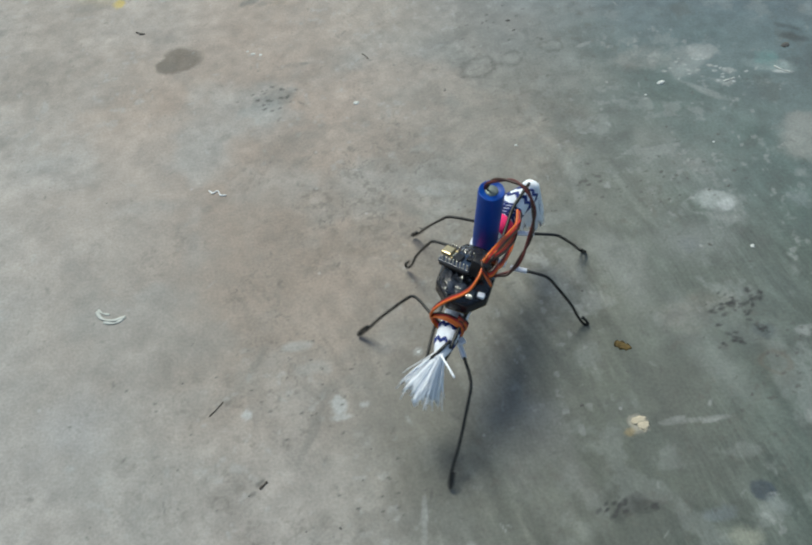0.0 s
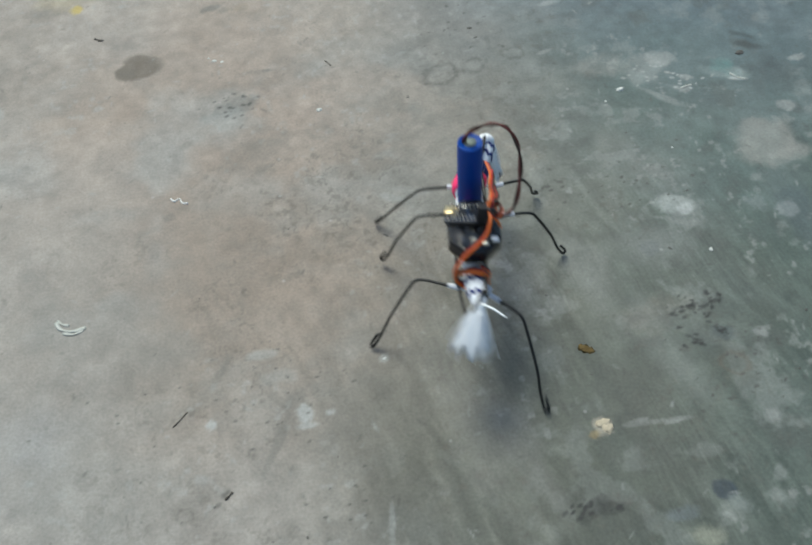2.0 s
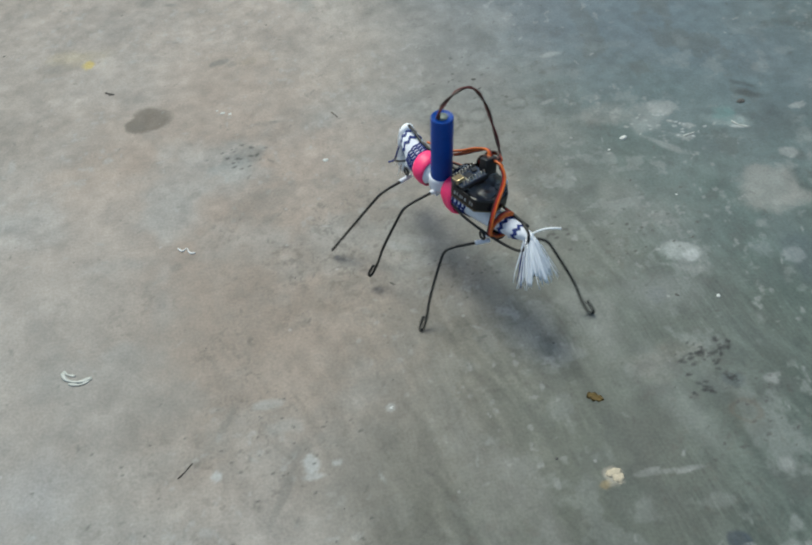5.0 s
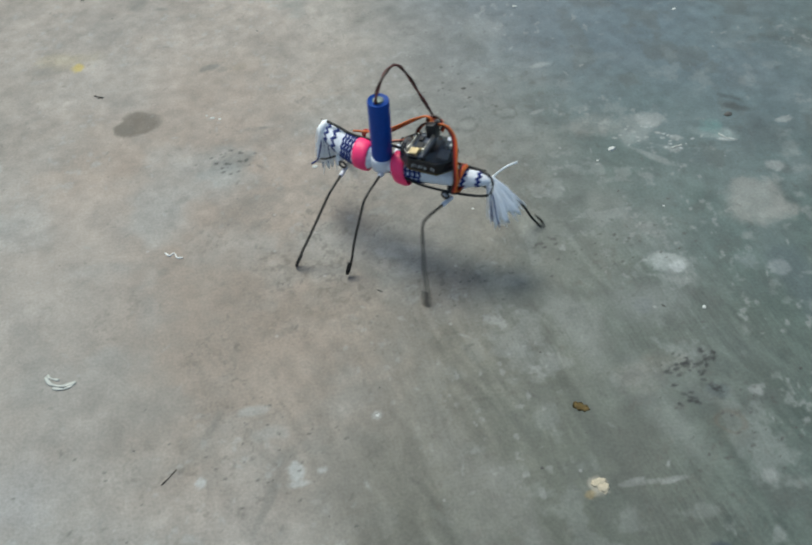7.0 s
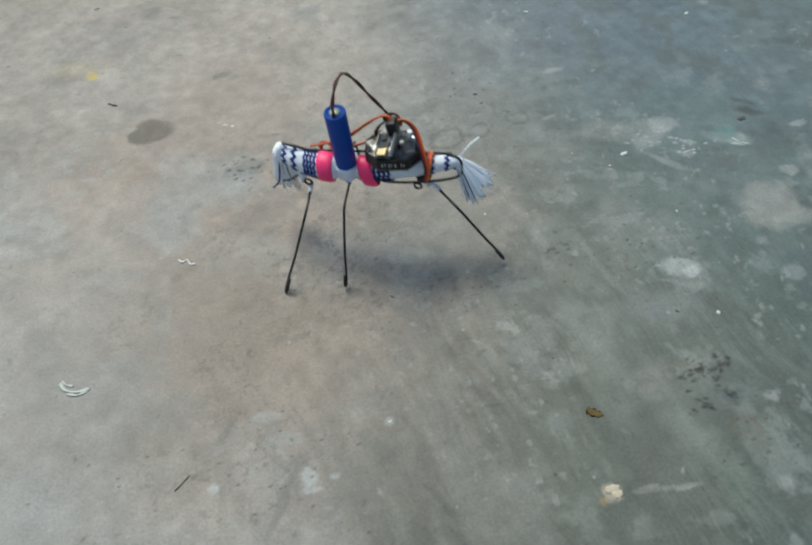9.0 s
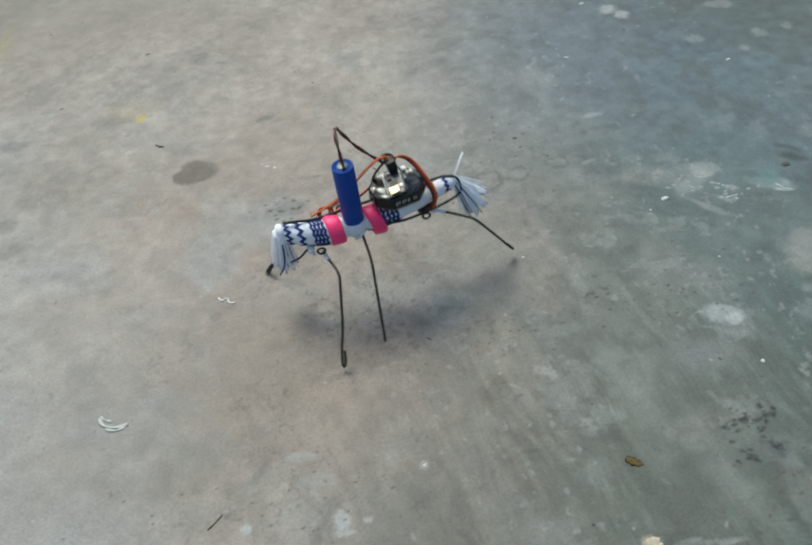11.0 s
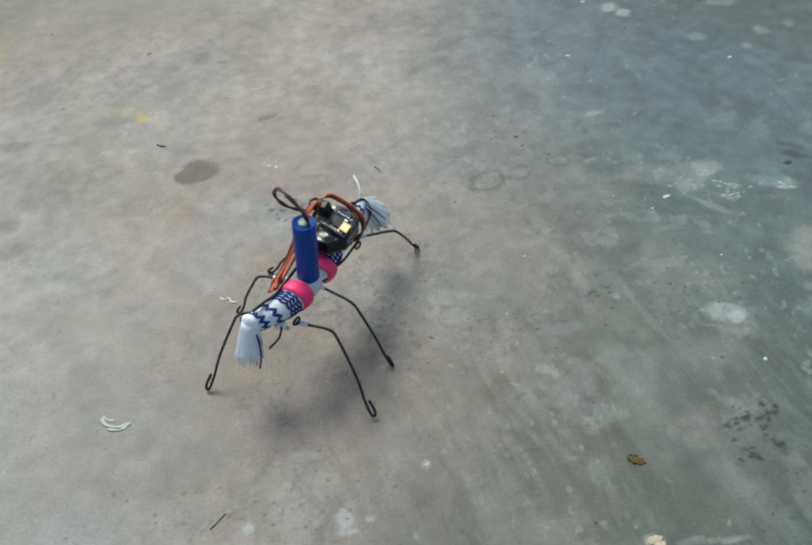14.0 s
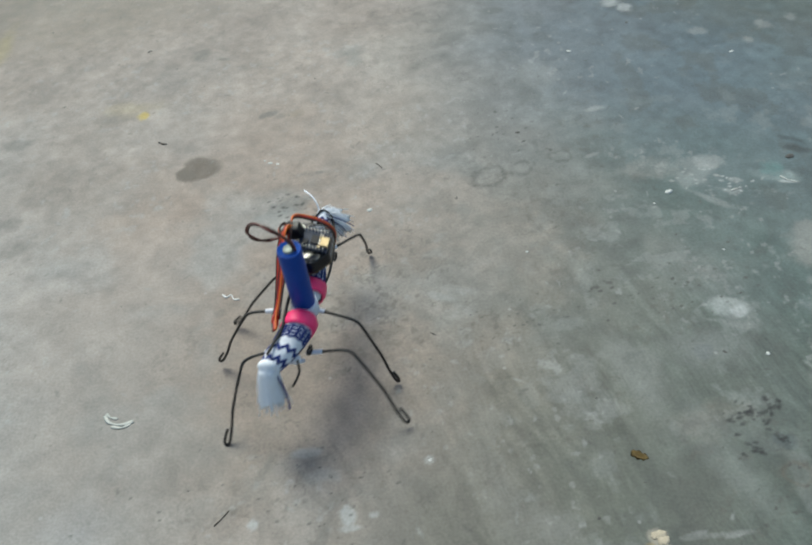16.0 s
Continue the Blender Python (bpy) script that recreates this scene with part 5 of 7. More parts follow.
        (11.6, pose(-0.0545, 0.4771, 0.0856, 1.8, 2.5, 232.5)),
        (11.7, pose(-0.0544, 0.4759, 0.0846, -2.5, 3.1, 233.0)),
        (11.8, pose(-0.0552, 0.4741, 0.0852, -4.6, 3.1, 233.9)),
        (11.9, pose(-0.0567, 0.4758, 0.0832, -4.4, 2.0, 233.1)),
        (12, pose(-0.0592, 0.4784, 0.0806, -3.8, 1.4, 229.7)),
        (12.1, pose(-0.0636, 0.4737, 0.0815, -2.2, 1.4, 226.3)),
        (12.2, pose(-0.0660, 0.4666, 0.0829, -1.5, 0.7, 224.0)),
        (12.3, pose(-0.0638, 0.4633, 0.0828, -4.0, 0.9, 221.6)),
        (12.4, pose(-0.0632, 0.4614, 0.0820, -5.2, 1.6, 220.3)),
        (12.5, pose(-0.0634, 0.4623, 0.0807, -5.2, 2.7, 219.0)),
        (12.6, pose(-0.0625, 0.4675, 0.0802, -3.3, 2.4, 219.2)),
        (12.7, pose(-0.0594, 0.4706, 0.0822, -0.9, 0.8, 222.4)),
        (12.8, pose(-0.0540, 0.4659, 0.0876, 1.8, -1.9, 229.6)),
        (12.9, pose(-0.0515, 0.4606, 0.0919, 5.0, -4.3, 239.2)),
        (13, pose(-0.0526, 0.4575, 0.0928, 7.1, -4.9, 247.4)),
        (13.1, pose(-0.0676, 0.4524, 0.0914, 10.8, -3.6, 253.9)),
        (13.2, pose(-0.0800, 0.4479, 0.0892, 11.4, -1.8, 256.9)),
        (13.3, pose(-0.0747, 0.4520, 0.0830, 1.6, -0.4, 255.5)),
        (13.4, pose(-0.0732, 0.4522, 0.0812, -1.0, -0.2, 255.9)),
        (13.5, pose(-0.0735, 0.4528, 0.0803, -1.1, -0.2, 256.2)),
        (13.6, pose(-0.0754, 0.4479, 0.0812, -1.0, 0.5, 254.3)),
        (13.7, pose(-0.0770, 0.4430, 0.0816, -1.4, 1.6, 250.0)),
        (13.8, pose(-0.0764, 0.4362, 0.0824, -2.9, 2.2, 245.3)),
        (13.9, pose(-0.0754, 0.4320, 0.0821, -4.8, 0.7, 241.6)),
        (14, pose(-0.0751, 0.4277, 0.0814, -5.8, -0.8, 239.8)),
        (14.1, pose(-0.0758, 0.4294, 0.0810, -5.0, 0.0, 239.2)),
        (14.2, pose(-0.0764, 0.4334, 0.0807, -3.4, 1.0, 238.5)),
        (14.3, pose(-0.0749, 0.4370, 0.0823, -1.4, 1.2, 239.3)),
        (14.4, pose(-0.0668, 0.4370, 0.0871, 3.9, -0.6, 247.4)),
        (14.5, pose(-0.0600, 0.4348, 0.0926, 10.0, -3.2, 259.4)),
        (14.6, pose(-0.0687, 0.4219, 0.0947, 13.0, -4.5, 269.9)),
        (14.7, pose(-0.0802, 0.4120, 0.0930, 14.1, -3.8, 277.3)),
        (14.8, pose(-0.0912, 0.4043, 0.0888, 11.9, -1.7, 280.3)),
        (14.9, pose(-0.0892, 0.4079, 0.0838, 5.9, -0.7, 277.3)),
        (15, pose(-0.0846, 0.4098, 0.0811, -0.2, -0.9, 274.4)),
        (15.1, pose(-0.0845, 0.4088, 0.0822, -1.2, 0.2, 275.9)),
        (15.2, pose(-0.0869, 0.4088, 0.0836, 0.1, 1.4, 276.3)),
        (15.3, pose(-0.0864, 0.4036, 0.0829, 0.1, 1.8, 272.4)),
        (15.4, pose(-0.0847, 0.3977, 0.0820, -1.0, 2.1, 266.7)),
        (15.5, pose(-0.0807, 0.3893, 0.0817, -3.0, 1.7, 261.7)),
        (15.6, pose(-0.0805, 0.3872, 0.0827, -3.7, 2.1, 260.4)),
        (15.7, pose(-0.0817, 0.3862, 0.0829, -3.1, 2.8, 260.5)),
        (15.8, pose(-0.0822, 0.3888, 0.0820, -2.6, 3.2, 259.1)),
        (15.9, pose(-0.0817, 0.3928, 0.0820, -1.4, 3.5, 257.9)),
        (16, pose(-0.0791, 0.3953, 0.0845, 0.3, 2.5, 259.2)),
    ])
    walk(rear_legs, [
        (0, pose(-0.0632, -0.0028, -0.0154, -2.9, 6.9, -37.4)),
        (0.1, pose(-0.0632, -0.0028, -0.0154, -1.6, 5.8, -36.9)),
        (0.2, pose(-0.0632, -0.0028, -0.0154, -0.3, 4.7, -36.4)),
        (0.3, pose(-0.0632, -0.0028, -0.0154, 0.9, 3.6, -35.9)),
        (0.4, pose(-0.0632, -0.0028, -0.0154, 2.6, 2.1, -15.0)),
        (0.5, pose(-0.0632, -0.0028, -0.0154, 3.7, 0.0, 9.3)),
        (0.6, pose(-0.0632, -0.0028, -0.0154, 2.4, 0.6, 31.0)),
        (0.7, pose(-0.0632, -0.0028, -0.0154, 1.2, 1.7, 39.6)),
        (0.8, pose(-0.0632, -0.0028, -0.0154, 0.0, 3.1, 37.1)),
        (0.9, pose(-0.0632, -0.0028, -0.0154, -1.0, 4.4, 39.6)),
        (1, pose(-0.0632, -0.0028, -0.0154, -2.0, 5.8, 42.1)),
        (1.1, pose(-0.0632, -0.0028, -0.0154, -4.3, 5.9, 41.4)),
        (1.2, pose(-0.0632, -0.0028, -0.0154, -7.6, 4.9, 22.9)),
        (1.3, pose(-0.0632, -0.0028, -0.0154, -10.6, 2.6, -0.0)),
        (1.4, pose(-0.0632, -0.0028, -0.0154, -12.9, -0.4, -19.7)),
        (1.5, pose(-0.0632, -0.0028, -0.0154, -14.5, -3.3, -34.2)),
        (1.6, pose(-0.0632, -0.0028, -0.0154, -11.1, -2.0, -34.2)),
        (1.7, pose(-0.0632, -0.0028, -0.0154, -7.8, -0.7, -34.3)),
        (1.8, pose(-0.0632, -0.0028, -0.0154, -4.5, 0.6, -32.2)),
        (1.9, pose(-0.0632, -0.0028, -0.0154, -1.2, 1.9, -30.1)),
        (2, pose(-0.0632, -0.0028, -0.0154, 2.4, 2.9, -21.5)),
        (2.1, pose(-0.0632, -0.0028, -0.0154, 2.8, 2.8, -0.9)),
        (2.2, pose(-0.0632, -0.0028, -0.0154, 3.2, 2.6, 20.4)),
        (2.3, pose(-0.0632, -0.0028, -0.0154, 3.7, 2.3, 41.8)),
        (2.4, pose(-0.0632, -0.0028, -0.0154, 3.7, 2.7, 40.0)),
        (2.5, pose(-0.0632, -0.0028, -0.0154, 3.6, 3.2, 37.3)),
        (2.6, pose(-0.0632, -0.0028, -0.0154, 1.2, 3.7, 38.4)),
        (2.7, pose(-0.0632, -0.0028, -0.0154, -1.3, 4.2, 39.5)),
        (2.8, pose(-0.0632, -0.0028, -0.0154, -4.0, 4.5, 33.6)),
        (2.9, pose(-0.0632, -0.0028, -0.0154, -7.4, 3.7, 12.9)),
        (3, pose(-0.0632, -0.0028, -0.0154, -10.5, 2.0, -6.1)),
        (3.1, pose(-0.0632, -0.0028, -0.0154, -7.7, 1.5, -27.9)),
        (3.2, pose(-0.0632, -0.0028, -0.0154, -5.1, 2.7, -35.8)),
        (3.3, pose(-0.0632, -0.0028, -0.0154, -2.4, 4.4, -36.8)),
        (3.4, pose(-0.0632, -0.0028, -0.0154, 0.2, 6.2, -37.7)),
        (3.5, pose(-0.0632, -0.0028, -0.0154, 2.8, 8.0, -38.6)),
        (3.6, pose(-0.0632, -0.0028, -0.0154, 2.7, 6.3, -39.3)),
        (3.7, pose(-0.0632, -0.0028, -0.0154, 3.2, 4.3, -24.1)),
        (3.8, pose(-0.0632, -0.0028, -0.0154, 3.4, 2.0, -1.9)),
        (3.9, pose(-0.0632, -0.0028, -0.0154, 2.8, -0.2, 21.4)),
        (4, pose(-0.0632, -0.0028, -0.0154, 1.6, -1.8, 35.5)),
        (4.1, pose(-0.0632, -0.0028, -0.0154, 1.4, -1.5, 36.8)),
        (4.2, pose(-0.0632, -0.0028, -0.0154, 1.2, -1.2, 38.0)),
        (4.3, pose(-0.0632, -0.0028, -0.0154, 0.9, -0.9, 38.8)),
        (4.4, pose(-0.0632, -0.0028, -0.0154, 0.7, -0.6, 39.5)),
        (4.5, pose(-0.0632, -0.0028, -0.0154, 0.6, -0.3, 26.5)),
        (4.6, pose(-0.0632, -0.0028, -0.0154, 0.3, 0.1, 3.1)),
        (4.7, pose(-0.0632, -0.0028, -0.0154, -0.0, 0.3, -17.2)),
        (4.8, pose(-0.0632, -0.0028, -0.0154, -0.4, 0.4, -35.3)),
        (4.9, pose(-0.0632, -0.0028, -0.0154, -0.7, 0.5, -34.6)),
        (5, pose(-0.0632, -0.0028, -0.0154, -1.1, 0.7, -33.8)),
        (5.1, pose(-0.0632, -0.0028, -0.0154, -1.4, 0.8, -33.0)),
        (5.2, pose(-0.0632, -0.0028, -0.0154, -1.8, 0.9, -32.2)),
        (5.3, pose(-0.0632, -0.0028, -0.0154, -2.1, 1.1, -28.7)),
        (5.4, pose(-0.0632, -0.0028, -0.0154, -2.1, 1.8, -5.0)),
        (5.5, pose(-0.0632, -0.0028, -0.0154, -1.9, 2.4, 19.2)),
        (5.6, pose(-0.0632, -0.0028, -0.0154, -1.5, 3.0, 44.1)),
        (5.7, pose(-0.0632, -0.0028, -0.0154, -1.7, 3.4, 46.0)),
        (5.8, pose(-0.0632, -0.0028, -0.0154, -1.8, 3.7, 46.0)),
        (5.9, pose(-0.0632, -0.0028, -0.0154, -2.0, 4.0, 46.0)),
        (6, pose(-0.0632, -0.0028, -0.0154, -2.2, 4.3, 45.9)),
        (6.1, pose(-0.0632, -0.0028, -0.0154, -2.4, 4.6, 45.9)),
        (6.2, pose(-0.0632, -0.0028, -0.0154, -3.3, 4.6, 29.5)),
        (6.3, pose(-0.0632, -0.0028, -0.0154, -4.4, 4.1, 7.3)),
        (6.4, pose(-0.0632, -0.0028, -0.0154, -5.6, 3.1, -20.0)),
        (6.5, pose(-0.0632, -0.0028, -0.0154, -6.3, 2.4, -36.6)),
        (6.6, pose(-0.0632, -0.0028, -0.0154, -4.6, 2.4, -37.6)),
        (6.7, pose(-0.0632, -0.0028, -0.0154, -3.0, 2.4, -38.7)),
        (6.8, pose(-0.0632, -0.0028, -0.0154, -1.4, 2.4, -39.7)),
        (6.9, pose(-0.0632, -0.0028, -0.0154, 0.2, 2.5, -39.2)),
        (7, pose(-0.0632, -0.0028, -0.0154, 2.1, 2.4, -26.2)),
        (7.1, pose(-0.0632, -0.0028, -0.0154, 2.7, 1.9, -4.8)),
        (7.2, pose(-0.0632, -0.0028, -0.0154, 3.1, 1.3, 17.8)),
        (7.3, pose(-0.0632, -0.0028, -0.0154, 3.3, 0.6, 36.2)),
        (7.4, pose(-0.0632, -0.0028, -0.0154, 3.4, 0.5, 35.8)),
        (7.5, pose(-0.0632, -0.0028, -0.0154, 3.5, 0.4, 35.5)),
        (7.6, pose(-0.0632, -0.0028, -0.0154, 1.7, 1.0, 37.3)),
        (7.7, pose(-0.0632, -0.0028, -0.0154, -0.1, 1.7, 39.0)),
        (7.8, pose(-0.0632, -0.0028, -0.0154, -2.1, 2.3, 30.8)),
        (7.9, pose(-0.0632, -0.0028, -0.0154, -4.5, 2.0, 6.1)),
        (8, pose(-0.0632, -0.0028, -0.0154, -6.8, 0.8, -16.0)),
        (8.1, pose(-0.0632, -0.0028, -0.0154, -5.0, 1.5, -32.5)),
        (8.2, pose(-0.0632, -0.0028, -0.0154, -3.2, 3.2, -29.5)),
        (8.3, pose(-0.0632, -0.0028, -0.0154, -1.6, 4.8, -32.6)),
        (8.4, pose(-0.0632, -0.0028, -0.0154, 0.0, 6.4, -35.7)),
        (8.5, pose(-0.0632, -0.0028, -0.0154, 1.5, 8.1, -38.7)),
        (8.6, pose(-0.0632, -0.0028, -0.0154, 2.0, 6.5, -39.0)),
        (8.7, pose(-0.0632, -0.0028, -0.0154, 3.5, 4.4, -17.3)),
        (8.8, pose(-0.0632, -0.0028, -0.0154, 4.2, 1.9, 5.7)),
        (8.9, pose(-0.0632, -0.0028, -0.0154, 4.0, -0.7, 28.7)),
        (9, pose(-0.0632, -0.0028, -0.0154, 3.3, -2.6, 36.2)),
        (9.1, pose(-0.0632, -0.0028, -0.0154, 1.7, -1.8, 36.8)),
        (9.2, pose(-0.0632, -0.0028, -0.0154, 0.1, -1.1, 37.4)),
        (9.3, pose(-0.0632, -0.0028, -0.0154, -1.5, -0.4, 37.4)),
        (9.4, pose(-0.0632, -0.0028, -0.0154, -3.0, 0.4, 37.5)),
        (9.5, pose(-0.0632, -0.0028, -0.0154, -4.8, 0.3, 17.5)),
        (9.6, pose(-0.0632, -0.0028, -0.0154, -4.4, -0.6, -5.7)),
        (9.7, pose(-0.0632, -0.0028, -0.0154, -3.9, -1.2, -26.2)),
        (9.8, pose(-0.0632, -0.0028, -0.0154, -3.3, -1.4, -39.3)),
        (9.9, pose(-0.0632, -0.0028, -0.0154, -3.0, -1.2, -39.0)),
        (10, pose(-0.0632, -0.0028, -0.0154, -2.7, -1.0, -38.7)),
        (10.1, pose(-0.0632, -0.0028, -0.0154, -2.4, -0.8, -38.3)),
        (10.2, pose(-0.0632, -0.0028, -0.0154, -2.1, -0.6, -38.0)),
        (10.3, pose(-0.0632, -0.0028, -0.0154, -1.8, -0.3, -29.0)),
        (10.4, pose(-0.0632, -0.0028, -0.0154, -1.4, 0.2, -5.7)),
        (10.5, pose(-0.0632, -0.0028, -0.0154, -1.0, 0.5, 18.4)),
        (10.6, pose(-0.0632, -0.0028, -0.0154, -0.5, 0.6, 41.4)),
        (10.7, pose(-0.0632, -0.0028, -0.0154, -0.1, 0.5, 41.8)),
        (10.8, pose(-0.0632, -0.0028, -0.0154, 0.3, 0.5, 42.1)),
        (10.9, pose(-0.0632, -0.0028, -0.0154, 0.6, 0.4, 42.5)),
        (11, pose(-0.0632, -0.0028, -0.0154, 1.0, 0.3, 42.8)),
        (11.1, pose(-0.0632, -0.0028, -0.0154, 1.4, 0.3, 37.1)),
        (11.2, pose(-0.0632, -0.0028, -0.0154, 1.7, 0.7, 13.3)),
        (11.3, pose(-0.0632, -0.0028, -0.0154, 1.9, 1.1, -8.5)),
        (11.4, pose(-0.0632, -0.0028, -0.0154, 2.0, 1.5, -29.0)),
        (11.5, pose(-0.0632, -0.0028, -0.0154, 2.3, 1.8, -33.4)),
        (11.6, pose(-0.0632, -0.0028, -0.0154, 2.6, 2.0, -33.1)),
        (11.7, pose(-0.0632, -0.0028, -0.0154, 3.0, 2.1, -32.7)),
        (11.8, pose(-0.0632, -0.0028, -0.0154, 3.3, 2.3, -32.3)),
        (11.9, pose(-0.0632, -0.0028, -0.0154, 3.6, 2.5, -33.3)),
        (12, pose(-0.0632, -0.0028, -0.0154, 4.4, 2.1, -16.0)),
        (12.1, pose(-0.0632, -0.0028, -0.0154, 4.3, 0.4, 2.3)),
        (12.2, pose(-0.0632, -0.0028, -0.0154, 3.9, -1.2, 21.6)),
        (12.3, pose(-0.0632, -0.0028, -0.0154, 3.1, -2.4, 36.3)),
        (12.4, pose(-0.0632, -0.0028, -0.0154, 2.5, -3.3, 38.5)),
        (12.5, pose(-0.0632, -0.0028, -0.0154, 1.8, -4.1, 40.8)),
        (12.6, pose(-0.0632, -0.0028, -0.0154, -0.0, -3.0, 39.2)),
        (12.7, pose(-0.0632, -0.0028, -0.0154, -1.9, -2.0, 37.6)),
        (12.8, pose(-0.0632, -0.0028, -0.0154, -3.7, -1.4, 23.6)),
        (12.9, pose(-0.0632, -0.0028, -0.0154, -5.6, -1.7, 1.7)),
        (13, pose(-0.0632, -0.0028, -0.0154, -7.4, -2.6, -16.9)),
        (13.1, pose(-0.0632, -0.0028, -0.0154, -5.1, -1.9, -37.5)),
        (13.2, pose(-0.0632, -0.0028, -0.0154, -3.4, -0.0, -41.3)),
        (13.3, pose(-0.0632, -0.0028, -0.0154, -1.7, 2.2, -31.6)),
        (13.4, pose(-0.0632, -0.0028, -0.0154, -0.0, 4.0, -34.3)),
        (13.5, pose(-0.0632, -0.0028, -0.0154, 1.6, 6.0, -36.9)),
        (13.6, pose(-0.0632, -0.0028, -0.0154, 2.1, 5.6, -35.2)),
        (13.7, pose(-0.0632, -0.0028, -0.0154, 3.4, 4.8, -15.6)),
        (13.8, pose(-0.0632, -0.0028, -0.0154, 4.5, 3.6, 4.7)),
        (13.9, pose(-0.0632, -0.0028, -0.0154, 5.3, 1.8, 32.1)),
        (14, pose(-0.0632, -0.0028, -0.0154, 5.5, 1.0, 37.8)),
        (14.1, pose(-0.0632, -0.0028, -0.0154, 2.8, 0.7, 39.2)),
        (14.2, pose(-0.0632, -0.0028, -0.0154, 0.2, 0.4, 40.6)),
        (14.3, pose(-0.0632, -0.0028, -0.0154, -2.5, 0.2, 42.1)),
        (14.4, pose(-0.0632, -0.0028, -0.0154, -5.2, 0.0, 41.8)),
        (14.5, pose(-0.0632, -0.0028, -0.0154, -7.9, -1.7, 19.8)),
        (14.6, pose(-0.0632, -0.0028, -0.0154, -5.5, -1.7, -6.7)),
        (14.7, pose(-0.0632, -0.0028, -0.0154, -3.6, -0.7, -31.4)),
        (14.8, pose(-0.0632, -0.0028, -0.0154, -2.4, 1.1, -43.3)),
        (14.9, pose(-0.0632, -0.0028, -0.0154, -1.2, 3.4, -38.1)),
        (15, pose(-0.0632, -0.0028, -0.0154, 0.3, 5.6, -32.9)),
        (15.1, pose(-0.0632, -0.0028, -0.0154, 0.5, 4.6, -33.1)),
        (15.2, pose(-0.0632, -0.0028, -0.0154, 0.7, 3.6, -33.4)),
        (15.3, pose(-0.0632, -0.0028, -0.0154, 1.3, 2.5, -19.6)),
        (15.4, pose(-0.0632, -0.0028, -0.0154, 1.7, 1.1, 2.5)),
        (15.5, pose(-0.0632, -0.0028, -0.0154, 1.6, -0.3, 25.7)),
        (15.6, pose(-0.0632, -0.0028, -0.0154, 0.8, -0.7, 35.5)),
        (15.7, pose(-0.0632, -0.0028, -0.0154, 0.2, -1.0, 28.9)),
        (15.8, pose(-0.0632, -0.0028, -0.0154, -0.5, -1.4, 33.6)),
        (15.9, pose(-0.0632, -0.0028, -0.0154, -1.3, -1.6, 38.3)),
        (16, pose(-0.0632, -0.0028, -0.0154, -2.0, -1.8, 42.9)),
    ])
